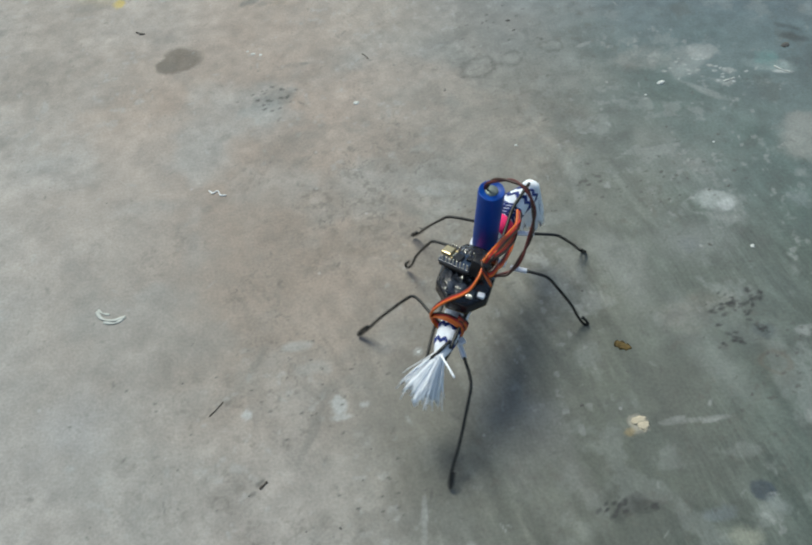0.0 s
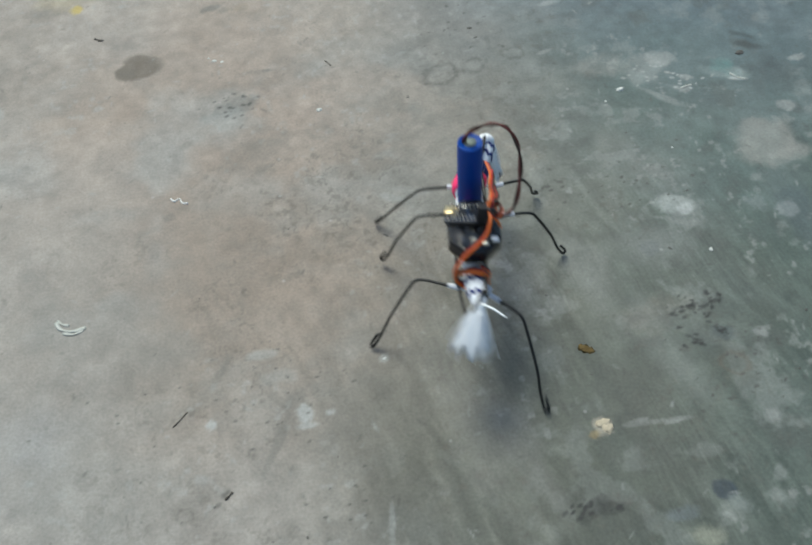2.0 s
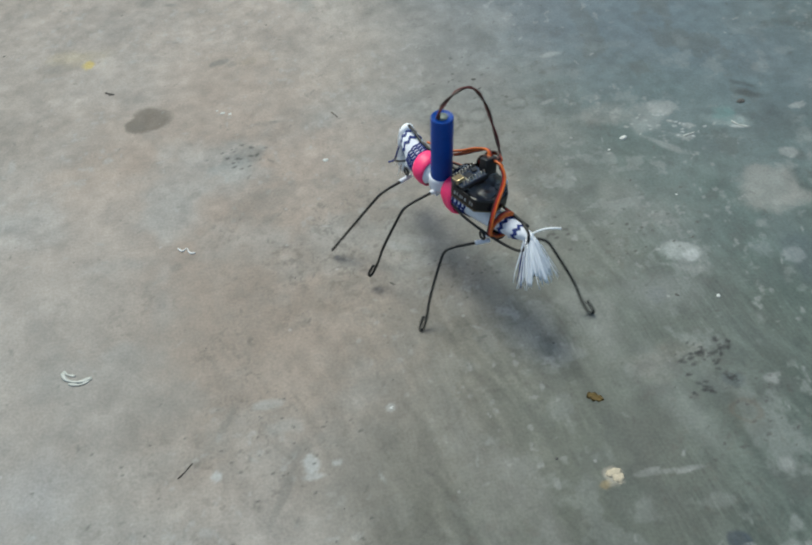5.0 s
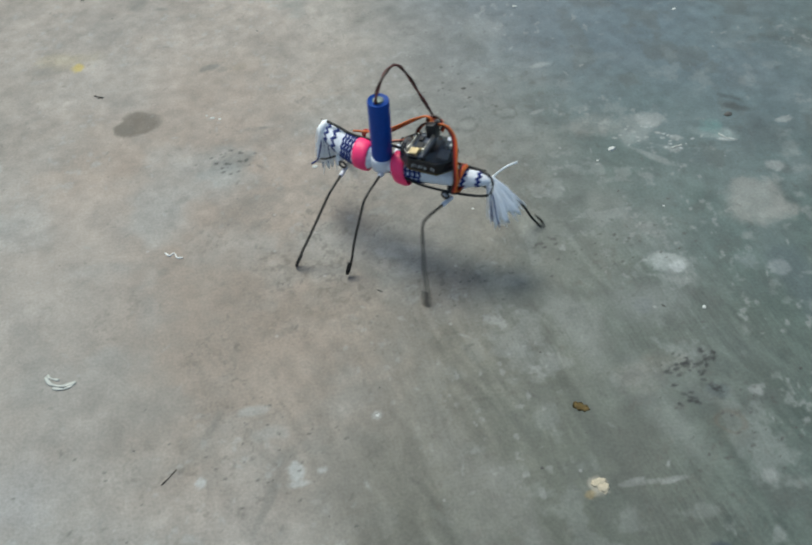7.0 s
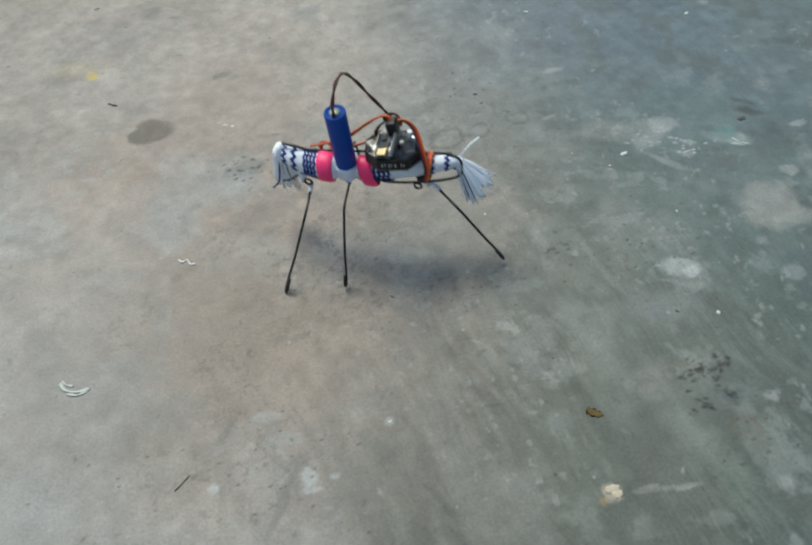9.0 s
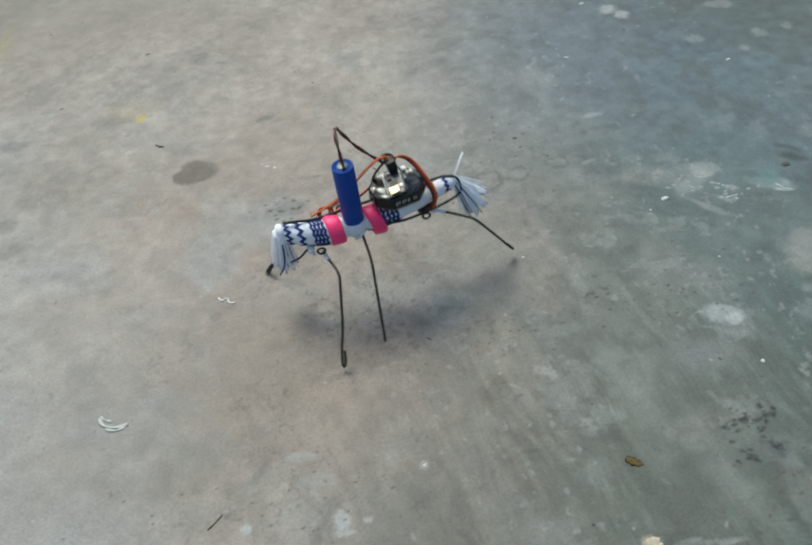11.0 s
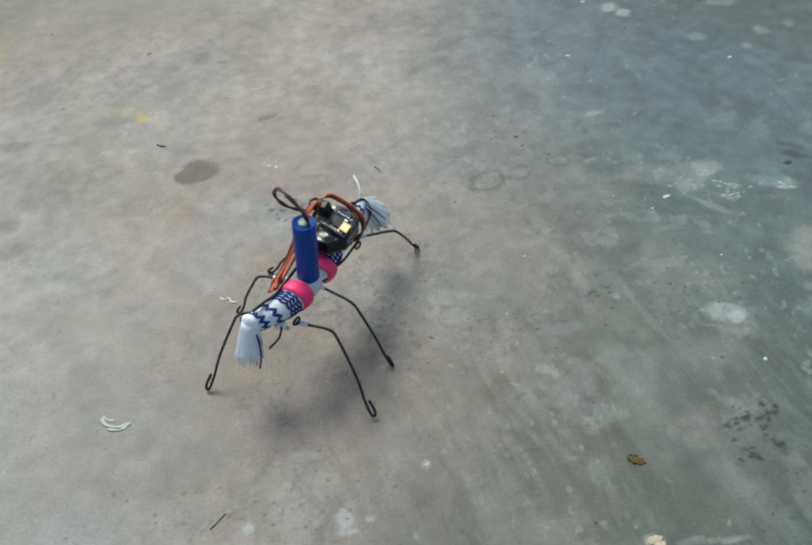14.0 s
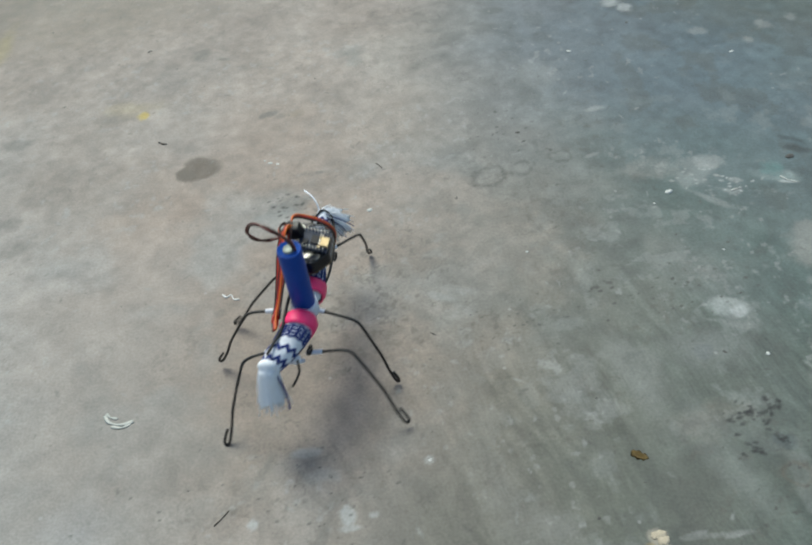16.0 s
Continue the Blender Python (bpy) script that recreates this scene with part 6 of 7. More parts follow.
    walk(middle_legs, [
        (0, pose(0.0007, -0.0054, -0.0138, -2.6, -4.0, 1.3)),
        (0.1, pose(0.0007, -0.0054, -0.0138, -2.0, -3.0, 1.7)),
        (0.2, pose(0.0007, -0.0054, -0.0138, -3.2, -1.9, 2.1)),
        (0.3, pose(0.0007, -0.0054, -0.0138, -4.5, -0.8, 2.5)),
        (0.4, pose(0.0007, -0.0054, -0.0138, -0.5, 0.1, 2.9)),
        (0.5, pose(0.0007, -0.0054, -0.0138, 3.4, 1.0, 3.4)),
        (0.6, pose(0.0007, -0.0054, -0.0138, 3.3, 0.9, 2.8)),
        (0.7, pose(0.0007, -0.0054, -0.0138, 3.1, 0.8, 2.3)),
        (0.8, pose(0.0007, -0.0054, -0.0138, 2.9, 0.7, 1.7)),
        (0.9, pose(0.0007, -0.0054, -0.0138, 1.3, 0.7, 1.2)),
        (1, pose(0.0007, -0.0054, -0.0138, -0.3, 0.6, 0.6)),
        (1.1, pose(0.0007, -0.0054, -0.0138, -6.3, -0.6, -0.2)),
        (1.2, pose(0.0007, -0.0054, -0.0138, -22.5, -2.0, -0.8)),
        (1.3, pose(0.0007, -0.0054, -0.0138, -26.9, -3.3, -1.2)),
        (1.4, pose(0.0007, -0.0054, -0.0138, -25.9, -4.7, -1.9)),
        (1.5, pose(0.0007, -0.0054, -0.0138, -21.7, -5.9, -2.7)),
        (1.6, pose(0.0007, -0.0054, -0.0138, -8.6, -5.0, -1.8)),
        (1.7, pose(0.0007, -0.0054, -0.0138, 1.4, -4.3, -0.7)),
        (1.8, pose(0.0007, -0.0054, -0.0138, 1.8, -3.9, 0.8)),
        (1.9, pose(0.0007, -0.0054, -0.0138, 2.2, -3.4, 2.4)),
        (2, pose(0.0007, -0.0054, -0.0138, 2.7, -2.9, 3.9)),
        (2.1, pose(0.0007, -0.0054, -0.0138, 2.1, -1.6, 3.6)),
        (2.2, pose(0.0007, -0.0054, -0.0138, 1.5, -0.3, 3.3)),
        (2.3, pose(0.0007, -0.0054, -0.0138, 2.6, 1.0, 3.0)),
        (2.4, pose(0.0007, -0.0054, -0.0138, 3.8, 2.2, 2.7)),
        (2.5, pose(0.0007, -0.0054, -0.0138, 4.9, 3.5, 2.4)),
        (2.6, pose(0.0007, -0.0054, -0.0138, 2.8, 1.2, 0.8)),
        (2.7, pose(0.0007, -0.0054, -0.0138, 0.7, -1.1, -0.8)),
        (2.8, pose(0.0007, -0.0054, -0.0138, -3.6, -3.6, -2.2)),
        (2.9, pose(0.0007, -0.0054, -0.0138, -21.0, -6.4, -2.7)),
        (3, pose(0.0007, -0.0054, -0.0138, -26.2, -9.2, -3.4)),
        (3.1, pose(0.0007, -0.0054, -0.0138, -26.4, -7.8, -2.4)),
        (3.2, pose(0.0007, -0.0054, -0.0138, -17.9, -6.4, -1.9)),
        (3.3, pose(0.0007, -0.0054, -0.0138, -5.1, -5.0, -1.5)),
        (3.4, pose(0.0007, -0.0054, -0.0138, -0.6, -3.9, -0.4)),
        (3.5, pose(0.0007, -0.0054, -0.0138, 0.1, -2.8, 0.8)),
        (3.6, pose(0.0007, -0.0054, -0.0138, 0.7, -1.7, 1.1)),
        (3.7, pose(0.0007, -0.0054, -0.0138, 1.3, -0.7, 1.4)),
        (3.8, pose(0.0007, -0.0054, -0.0138, 2.0, 0.4, 1.8)),
        (3.9, pose(0.0007, -0.0054, -0.0138, 2.6, 1.4, 2.1)),
        (4, pose(0.0007, -0.0054, -0.0138, 3.3, 2.5, 2.4)),
        (4.1, pose(0.0007, -0.0054, -0.0138, 2.3, 2.3, 2.1)),
        (4.2, pose(0.0007, -0.0054, -0.0138, 1.4, 2.2, 1.8)),
        (4.3, pose(0.0007, -0.0054, -0.0138, 1.8, 2.0, 1.5)),
        (4.4, pose(0.0007, -0.0054, -0.0138, 1.2, 1.9, 1.2)),
        (4.5, pose(0.0007, -0.0054, -0.0138, -11.7, 1.8, 0.7)),
        (4.6, pose(0.0007, -0.0054, -0.0138, -19.5, 1.6, 0.4)),
        (4.7, pose(0.0007, -0.0054, -0.0138, -20.0, 1.4, 0.1)),
        (4.8, pose(0.0007, -0.0054, -0.0138, -19.3, 1.2, -0.1)),
        (4.9, pose(0.0007, -0.0054, -0.0138, -6.9, 1.0, -0.3)),
        (5, pose(0.0007, -0.0054, -0.0138, 4.3, 0.9, -0.5)),
        (5.1, pose(0.0007, -0.0054, -0.0138, 4.7, 0.8, -0.8)),
        (5.2, pose(0.0007, -0.0054, -0.0138, 5.1, 0.6, -1.1)),
        (5.3, pose(0.0007, -0.0054, -0.0138, 5.4, 0.5, -1.4)),
        (5.4, pose(0.0007, -0.0054, -0.0138, 5.8, 0.3, -1.7)),
        (5.5, pose(0.0007, -0.0054, -0.0138, 6.2, 0.2, -2.0)),
        (5.6, pose(0.0007, -0.0054, -0.0138, 6.6, 0.0, -2.3)),
        (5.7, pose(0.0007, -0.0054, -0.0138, 6.9, -0.1, -2.6)),
        (5.8, pose(0.0007, -0.0054, -0.0138, 7.3, -0.2, -2.9)),
        (5.9, pose(0.0007, -0.0054, -0.0138, 7.7, -0.4, -3.2)),
        (6, pose(0.0007, -0.0054, -0.0138, 8.1, -0.5, -3.5)),
        (6.1, pose(0.0007, -0.0054, -0.0138, 1.9, -0.8, -3.7)),
        (6.2, pose(0.0007, -0.0054, -0.0138, -11.0, -1.4, -3.9)),
        (6.3, pose(0.0007, -0.0054, -0.0138, -13.5, -1.7, -4.1)),
        (6.4, pose(0.0007, -0.0054, -0.0138, -16.4, -2.0, -4.3)),
        (6.5, pose(0.0007, -0.0054, -0.0138, -12.7, -2.1, -4.7)),
        (6.6, pose(0.0007, -0.0054, -0.0138, -3.3, -1.3, -3.8)),
        (6.7, pose(0.0007, -0.0054, -0.0138, -0.2, -0.9, -2.8)),
        (6.8, pose(0.0007, -0.0054, -0.0138, -2.9, -0.5, -1.7)),
        (6.9, pose(0.0007, -0.0054, -0.0138, -0.5, -0.1, -0.7)),
        (7, pose(0.0007, -0.0054, -0.0138, 2.0, 0.2, 0.4)),
        (7.1, pose(0.0007, -0.0054, -0.0138, 1.5, 0.5, 0.9)),
        (7.2, pose(0.0007, -0.0054, -0.0138, 1.1, 0.8, 1.4)),
        (7.3, pose(0.0007, -0.0054, -0.0138, 3.0, 1.1, 1.9)),
        (7.4, pose(0.0007, -0.0054, -0.0138, 5.0, 1.4, 2.4)),
        (7.5, pose(0.0007, -0.0054, -0.0138, 6.9, 1.6, 3.0)),
        (7.6, pose(0.0007, -0.0054, -0.0138, 9.1, 0.3, 0.9)),
        (7.7, pose(0.0007, -0.0054, -0.0138, 11.3, -0.9, -1.2)),
        (7.8, pose(0.0007, -0.0054, -0.0138, 1.5, -2.4, -3.2)),
        (7.9, pose(0.0007, -0.0054, -0.0138, -12.9, -4.4, -4.7)),
        (8, pose(0.0007, -0.0054, -0.0138, -18.1, -6.4, -6.2)),
        (8.1, pose(0.0007, -0.0054, -0.0138, -15.3, -4.7, -4.8)),
        (8.2, pose(0.0007, -0.0054, -0.0138, -0.5, -2.8, -3.6)),
        (8.3, pose(0.0007, -0.0054, -0.0138, 8.1, -1.4, -1.9)),
        (8.4, pose(0.0007, -0.0054, -0.0138, 5.4, -0.2, -0.0)),
        (8.5, pose(0.0007, -0.0054, -0.0138, 2.0, 1.0, 1.8)),
        (8.6, pose(0.0007, -0.0054, -0.0138, 1.8, 1.2, 2.1)),
        (8.7, pose(0.0007, -0.0054, -0.0138, 1.5, 1.4, 2.3)),
        (8.8, pose(0.0007, -0.0054, -0.0138, 1.3, 1.6, 2.6)),
        (8.9, pose(0.0007, -0.0054, -0.0138, 3.5, 1.8, 2.9)),
        (9, pose(0.0007, -0.0054, -0.0138, 5.7, 2.0, 3.2)),
        (9.1, pose(0.0007, -0.0054, -0.0138, 4.0, 0.4, 1.0)),
        (9.2, pose(0.0007, -0.0054, -0.0138, 2.3, -1.1, -1.2)),
        (9.3, pose(0.0007, -0.0054, -0.0138, 4.6, -2.6, -3.4)),
        (9.4, pose(0.0007, -0.0054, -0.0138, 2.5, -4.3, -5.5)),
        (9.5, pose(0.0007, -0.0054, -0.0138, -8.4, -6.6, -7.1)),
        (9.6, pose(0.0007, -0.0054, -0.0138, -13.5, -6.5, -6.3)),
        (9.7, pose(0.0007, -0.0054, -0.0138, -14.6, -6.3, -5.8)),
        (9.8, pose(0.0007, -0.0054, -0.0138, -11.0, -5.8, -5.5)),
        (9.9, pose(0.0007, -0.0054, -0.0138, 0.8, -4.9, -5.6)),
        (10, pose(0.0007, -0.0054, -0.0138, 8.4, -4.3, -5.3)),
        (10.1, pose(0.0007, -0.0054, -0.0138, 8.2, -4.1, -4.8)),
        (10.2, pose(0.0007, -0.0054, -0.0138, 8.0, -3.9, -4.3)),
        (10.3, pose(0.0007, -0.0054, -0.0138, 7.8, -3.7, -3.8)),
        (10.4, pose(0.0007, -0.0054, -0.0138, 7.7, -3.4, -3.2)),
        (10.5, pose(0.0007, -0.0054, -0.0138, 7.5, -3.2, -2.7)),
        (10.6, pose(0.0007, -0.0054, -0.0138, 7.3, -3.0, -2.2)),
        (10.7, pose(0.0007, -0.0054, -0.0138, 7.2, -2.7, -1.6)),
        (10.8, pose(0.0007, -0.0054, -0.0138, 7.0, -2.5, -1.1)),
        (10.9, pose(0.0007, -0.0054, -0.0138, 6.9, -2.3, -0.6)),
        (11, pose(0.0007, -0.0054, -0.0138, 6.7, -2.0, -0.1)),
        (11.1, pose(0.0007, -0.0054, -0.0138, -3.4, -1.8, 0.6)),
        (11.2, pose(0.0007, -0.0054, -0.0138, -15.7, -1.3, 1.3)),
        (11.3, pose(0.0007, -0.0054, -0.0138, -16.7, -1.0, 1.7)),
        (11.4, pose(0.0007, -0.0054, -0.0138, -17.7, -0.6, 2.2)),
        (11.5, pose(0.0007, -0.0054, -0.0138, -8.7, -0.5, 2.7)),
        (11.6, pose(0.0007, -0.0054, -0.0138, 3.2, -0.5, 3.1)),
        (11.7, pose(0.0007, -0.0054, -0.0138, 5.7, -0.4, 3.6)),
        (11.8, pose(0.0007, -0.0054, -0.0138, 5.5, -0.1, 4.1)),
        (11.9, pose(0.0007, -0.0054, -0.0138, 5.2, 0.1, 4.6)),
        (12, pose(0.0007, -0.0054, -0.0138, 4.9, 0.4, 5.2)),
        (12.1, pose(0.0007, -0.0054, -0.0138, 4.7, 1.1, 4.7)),
        (12.2, pose(0.0007, -0.0054, -0.0138, 4.5, 1.9, 4.2)),
        (12.3, pose(0.0007, -0.0054, -0.0138, 4.4, 2.6, 3.8)),
        (12.4, pose(0.0007, -0.0054, -0.0138, 4.3, 3.3, 3.3)),
        (12.5, pose(0.0007, -0.0054, -0.0138, 4.2, 4.0, 2.8)),
        (12.6, pose(0.0007, -0.0054, -0.0138, 3.5, 2.8, 0.7)),
        (12.7, pose(0.0007, -0.0054, -0.0138, 0.6, 1.4, -1.5)),
        (12.8, pose(0.0007, -0.0054, -0.0138, -13.1, -0.3, -3.5)),
        (12.9, pose(0.0007, -0.0054, -0.0138, -20.3, -2.2, -5.3)),
        (13, pose(0.0007, -0.0054, -0.0138, -21.5, -4.0, -7.0)),
        (13.1, pose(0.0007, -0.0054, -0.0138, -20.6, -2.6, -5.0)),
        (13.2, pose(0.0007, -0.0054, -0.0138, -9.2, -1.0, -3.1)),
        (13.3, pose(0.0007, -0.0054, -0.0138, -0.6, 0.2, -0.9)),
        (13.4, pose(0.0007, -0.0054, -0.0138, 0.3, 1.1, 1.3)),
        (13.5, pose(0.0007, -0.0054, -0.0138, 1.2, 2.0, 3.6)),
        (13.6, pose(0.0007, -0.0054, -0.0138, 2.6, 3.0, 3.5)),
        (13.7, pose(0.0007, -0.0054, -0.0138, 4.0, 4.1, 3.4)),
        (13.8, pose(0.0007, -0.0054, -0.0138, 5.4, 5.1, 3.4)),
        (13.9, pose(0.0007, -0.0054, -0.0138, 5.2, 6.2, 3.2)),
        (14, pose(0.0007, -0.0054, -0.0138, 4.9, 7.3, 3.1)),
        (14.1, pose(0.0007, -0.0054, -0.0138, 4.4, 4.9, 0.9)),
        (14.2, pose(0.0007, -0.0054, -0.0138, 3.9, 2.5, -1.4)),
        (14.3, pose(0.0007, -0.0054, -0.0138, 3.5, 0.1, -3.6)),
        (14.4, pose(0.0007, -0.0054, -0.0138, -7.5, -2.9, -5.5)),
        (14.5, pose(0.0007, -0.0054, -0.0138, -23.9, -6.5, -6.6)),
        (14.6, pose(0.0007, -0.0054, -0.0138, -22.9, -4.9, -4.3)),
        (14.7, pose(0.0007, -0.0054, -0.0138, -21.0, -3.3, -2.1)),
        (14.8, pose(0.0007, -0.0054, -0.0138, -11.1, -1.9, 0.1)),
        (14.9, pose(0.0007, -0.0054, -0.0138, -1.7, -0.8, 2.5)),
        (15, pose(0.0007, -0.0054, -0.0138, 0.2, 0.2, 5.1)),
        (15.1, pose(0.0007, -0.0054, -0.0138, 1.7, 0.3, 5.2)),
        (15.2, pose(0.0007, -0.0054, -0.0138, 3.1, 0.3, 5.3)),
        (15.3, pose(0.0007, -0.0054, -0.0138, 3.1, 0.5, 5.4)),
        (15.4, pose(0.0007, -0.0054, -0.0138, 3.0, 0.6, 5.6)),
        (15.5, pose(0.0007, -0.0054, -0.0138, 2.9, 0.7, 5.7)),
        (15.6, pose(0.0007, -0.0054, -0.0138, 4.5, 0.5, 4.1)),
        (15.7, pose(0.0007, -0.0054, -0.0138, 6.1, 0.3, 2.5)),
        (15.8, pose(0.0007, -0.0054, -0.0138, 3.5, 0.2, 0.9)),
        (15.9, pose(0.0007, -0.0054, -0.0138, 1.0, 0.0, -0.7)),
        (16, pose(0.0007, -0.0054, -0.0138, -1.7, -0.2, -2.3)),
    ])
    walk(front_legs, [
        (0, pose(0.0410, -0.0003, -0.0144, -3.5, 2.1, 13.5)),
        (0.1, pose(0.0410, -0.0003, -0.0144, -2.5, 1.6, 13.5)),
        (0.2, pose(0.0410, -0.0003, -0.0144, -1.4, 1.2, 13.4)),
        (0.3, pose(0.0410, -0.0003, -0.0144, -0.4, 0.8, 13.4)),
        (0.4, pose(0.0410, -0.0003, -0.0144, 0.6, 0.4, 13.3)),
        (0.5, pose(0.0410, -0.0003, -0.0144, 1.7, -0.0, 13.2)),
        (0.6, pose(0.0410, -0.0003, -0.0144, 0.7, -0.4, 12.3)),
        (0.7, pose(0.0410, -0.0003, -0.0144, -0.2, -0.8, 11.3)),
        (0.8, pose(0.0410, -0.0003, -0.0144, -1.2, -1.3, 10.4)),
        (0.9, pose(0.0410, -0.0003, -0.0144, -2.1, -1.7, 9.5)),
        (1, pose(0.0410, -0.0003, -0.0144, -3.1, -2.1, 8.5)),
        (1.1, pose(0.0410, -0.0003, -0.0144, -2.6, -2.2, 7.8)),
        (1.2, pose(0.0410, -0.0003, -0.0144, -2.1, -2.2, 7.1)),
        (1.3, pose(0.0410, -0.0003, -0.0144, -1.7, -2.2, 6.4)),
        (1.4, pose(0.0410, -0.0003, -0.0144, -1.2, -2.2, 5.7)),
        (1.5, pose(0.0410, -0.0003, -0.0144, -0.7, -2.2, 4.9)),
        (1.6, pose(0.0410, -0.0003, -0.0144, -0.5, -1.9, 6.4)),
        (1.7, pose(0.0410, -0.0003, -0.0144, -0.3, -1.6, 7.8)),
        (1.8, pose(0.0410, -0.0003, -0.0144, -0.1, -1.4, 9.2)),
        (1.9, pose(0.0410, -0.0003, -0.0144, 0.2, -1.1, 10.6)),
        (2, pose(0.0410, -0.0003, -0.0144, 0.4, -0.9, 12.0)),
        (2.1, pose(0.0410, -0.0003, -0.0144, 1.1, -0.9, 12.1)),
        (2.2, pose(0.0410, -0.0003, -0.0144, 1.7, -1.0, 12.2)),
        (2.3, pose(0.0410, -0.0003, -0.0144, 2.4, -1.0, 12.2)),
        (2.4, pose(0.0410, -0.0003, -0.0144, 3.0, -1.0, 12.3)),
        (2.5, pose(0.0410, -0.0003, -0.0144, 3.6, -1.1, 12.4)),
        (2.6, pose(0.0410, -0.0003, -0.0144, 3.2, -0.7, 11.1)),
        (2.7, pose(0.0410, -0.0003, -0.0144, 2.7, -0.4, 9.8)),
        (2.8, pose(0.0410, -0.0003, -0.0144, 2.3, -0.0, 8.5)),
        (2.9, pose(0.0410, -0.0003, -0.0144, 1.8, 0.3, 7.2)),
        (3, pose(0.0410, -0.0003, -0.0144, 1.3, 0.6, 5.9)),
        (3.1, pose(0.0410, -0.0003, -0.0144, 0.8, -0.1, 6.3)),
        (3.2, pose(0.0410, -0.0003, -0.0144, 0.3, -0.9, 6.6)),
        (3.3, pose(0.0410, -0.0003, -0.0144, -0.3, -1.6, 6.9)),
        (3.4, pose(0.0410, -0.0003, -0.0144, -0.8, -2.4, 7.3)),
        (3.5, pose(0.0410, -0.0003, -0.0144, -1.4, -3.1, 7.6)),
        (3.6, pose(0.0410, -0.0003, -0.0144, -0.7, -3.3, 8.3)),
        (3.7, pose(0.0410, -0.0003, -0.0144, -0.0, -3.4, 9.0)),
        (3.8, pose(0.0410, -0.0003, -0.0144, 0.6, -3.5, 9.7)),
        (3.9, pose(0.0410, -0.0003, -0.0144, 1.3, -3.7, 10.3)),
        (4, pose(0.0410, -0.0003, -0.0144, 2.0, -3.8, 11.0)),
        (4.1, pose(0.0410, -0.0003, -0.0144, 1.7, -3.7, 10.7)),
        (4.2, pose(0.0410, -0.0003, -0.0144, 1.5, -3.5, 10.3)),
        (4.3, pose(0.0410, -0.0003, -0.0144, 1.2, -3.3, 9.9)),
        (4.4, pose(0.0410, -0.0003, -0.0144, 1.0, -3.1, 9.6)),
        (4.5, pose(0.0410, -0.0003, -0.0144, 0.8, -3.0, 9.2)),
        (4.6, pose(0.0410, -0.0003, -0.0144, 0.5, -2.8, 8.8)),
        (4.7, pose(0.0410, -0.0003, -0.0144, 0.3, -2.7, 8.5)),
        (4.8, pose(0.0410, -0.0003, -0.0144, 0.0, -2.5, 8.1)),
        (4.9, pose(0.0410, -0.0003, -0.0144, -0.2, -2.3, 7.7)),
        (5, pose(0.0410, -0.0003, -0.0144, -0.5, -2.2, 7.4)),
        (5.1, pose(0.0410, -0.0003, -0.0144, -0.7, -2.0, 7.0)),
        (5.2, pose(0.0410, -0.0003, -0.0144, -1.0, -1.9, 6.6)),
        (5.3, pose(0.0410, -0.0003, -0.0144, -1.2, -1.7, 6.3)),
        (5.4, pose(0.0410, -0.0003, -0.0144, -1.5, -1.6, 5.9)),
        (5.5, pose(0.0410, -0.0003, -0.0144, -1.7, -1.4, 5.5)),
        (5.6, pose(0.0410, -0.0003, -0.0144, -2.0, -1.3, 5.2)),
        (5.7, pose(0.0410, -0.0003, -0.0144, -2.2, -1.1, 4.8)),
        (5.8, pose(0.0410, -0.0003, -0.0144, -2.5, -1.0, 4.4)),
        (5.9, pose(0.0410, -0.0003, -0.0144, -2.8, -0.8, 4.0)),
        (6, pose(0.0410, -0.0003, -0.0144, -3.0, -0.7, 3.7)),
        (6.1, pose(0.0410, -0.0003, -0.0144, -3.3, -0.5, 3.3)),
        (6.2, pose(0.0410, -0.0003, -0.0144, -3.5, -0.4, 2.9)),
        (6.3, pose(0.0410, -0.0003, -0.0144, -3.8, -0.3, 2.5)),
        (6.4, pose(0.0410, -0.0003, -0.0144, -4.1, -0.1, 2.2)),
        (6.5, pose(0.0410, -0.0003, -0.0144, -4.3, 0.0, 1.8)),
        (6.6, pose(0.0410, -0.0003, -0.0144, -3.3, 0.3, 2.6)),
        (6.7, pose(0.0410, -0.0003, -0.0144, -2.3, 0.6, 3.4)),
        (6.8, pose(0.0410, -0.0003, -0.0144, -1.3, 0.8, 4.3)),
        (6.9, pose(0.0410, -0.0003, -0.0144, -0.3, 1.1, 5.1)),
        (7, pose(0.0410, -0.0003, -0.0144, 0.7, 1.3, 6.0)),
        (7.1, pose(0.0410, -0.0003, -0.0144, 1.3, 0.9, 6.6)),
        (7.2, pose(0.0410, -0.0003, -0.0144, 1.9, 0.6, 7.2)),
        (7.3, pose(0.0410, -0.0003, -0.0144, 2.5, 0.2, 7.8)),
        (7.4, pose(0.0410, -0.0003, -0.0144, 3.1, -0.1, 8.4)),
        (7.5, pose(0.0410, -0.0003, -0.0144, 3.7, -0.5, 9.0)),
        (7.6, pose(0.0410, -0.0003, -0.0144, 3.5, -0.2, 8.4)),
        (7.7, pose(0.0410, -0.0003, -0.0144, 3.3, 0.0, 7.8)),
        (7.8, pose(0.0410, -0.0003, -0.0144, 3.1, 0.3, 7.2)),
        (7.9, pose(0.0410, -0.0003, -0.0144, 2.9, 0.5, 6.5)),
        (8, pose(0.0410, -0.0003, -0.0144, 2.7, 0.8, 5.9)),
        (8.1, pose(0.0410, -0.0003, -0.0144, 2.5, -0.1, 7.0)),
        (8.2, pose(0.0410, -0.0003, -0.0144, 2.3, -1.0, 8.2)),
        (8.3, pose(0.0410, -0.0003, -0.0144, 2.1, -1.9, 9.3)),
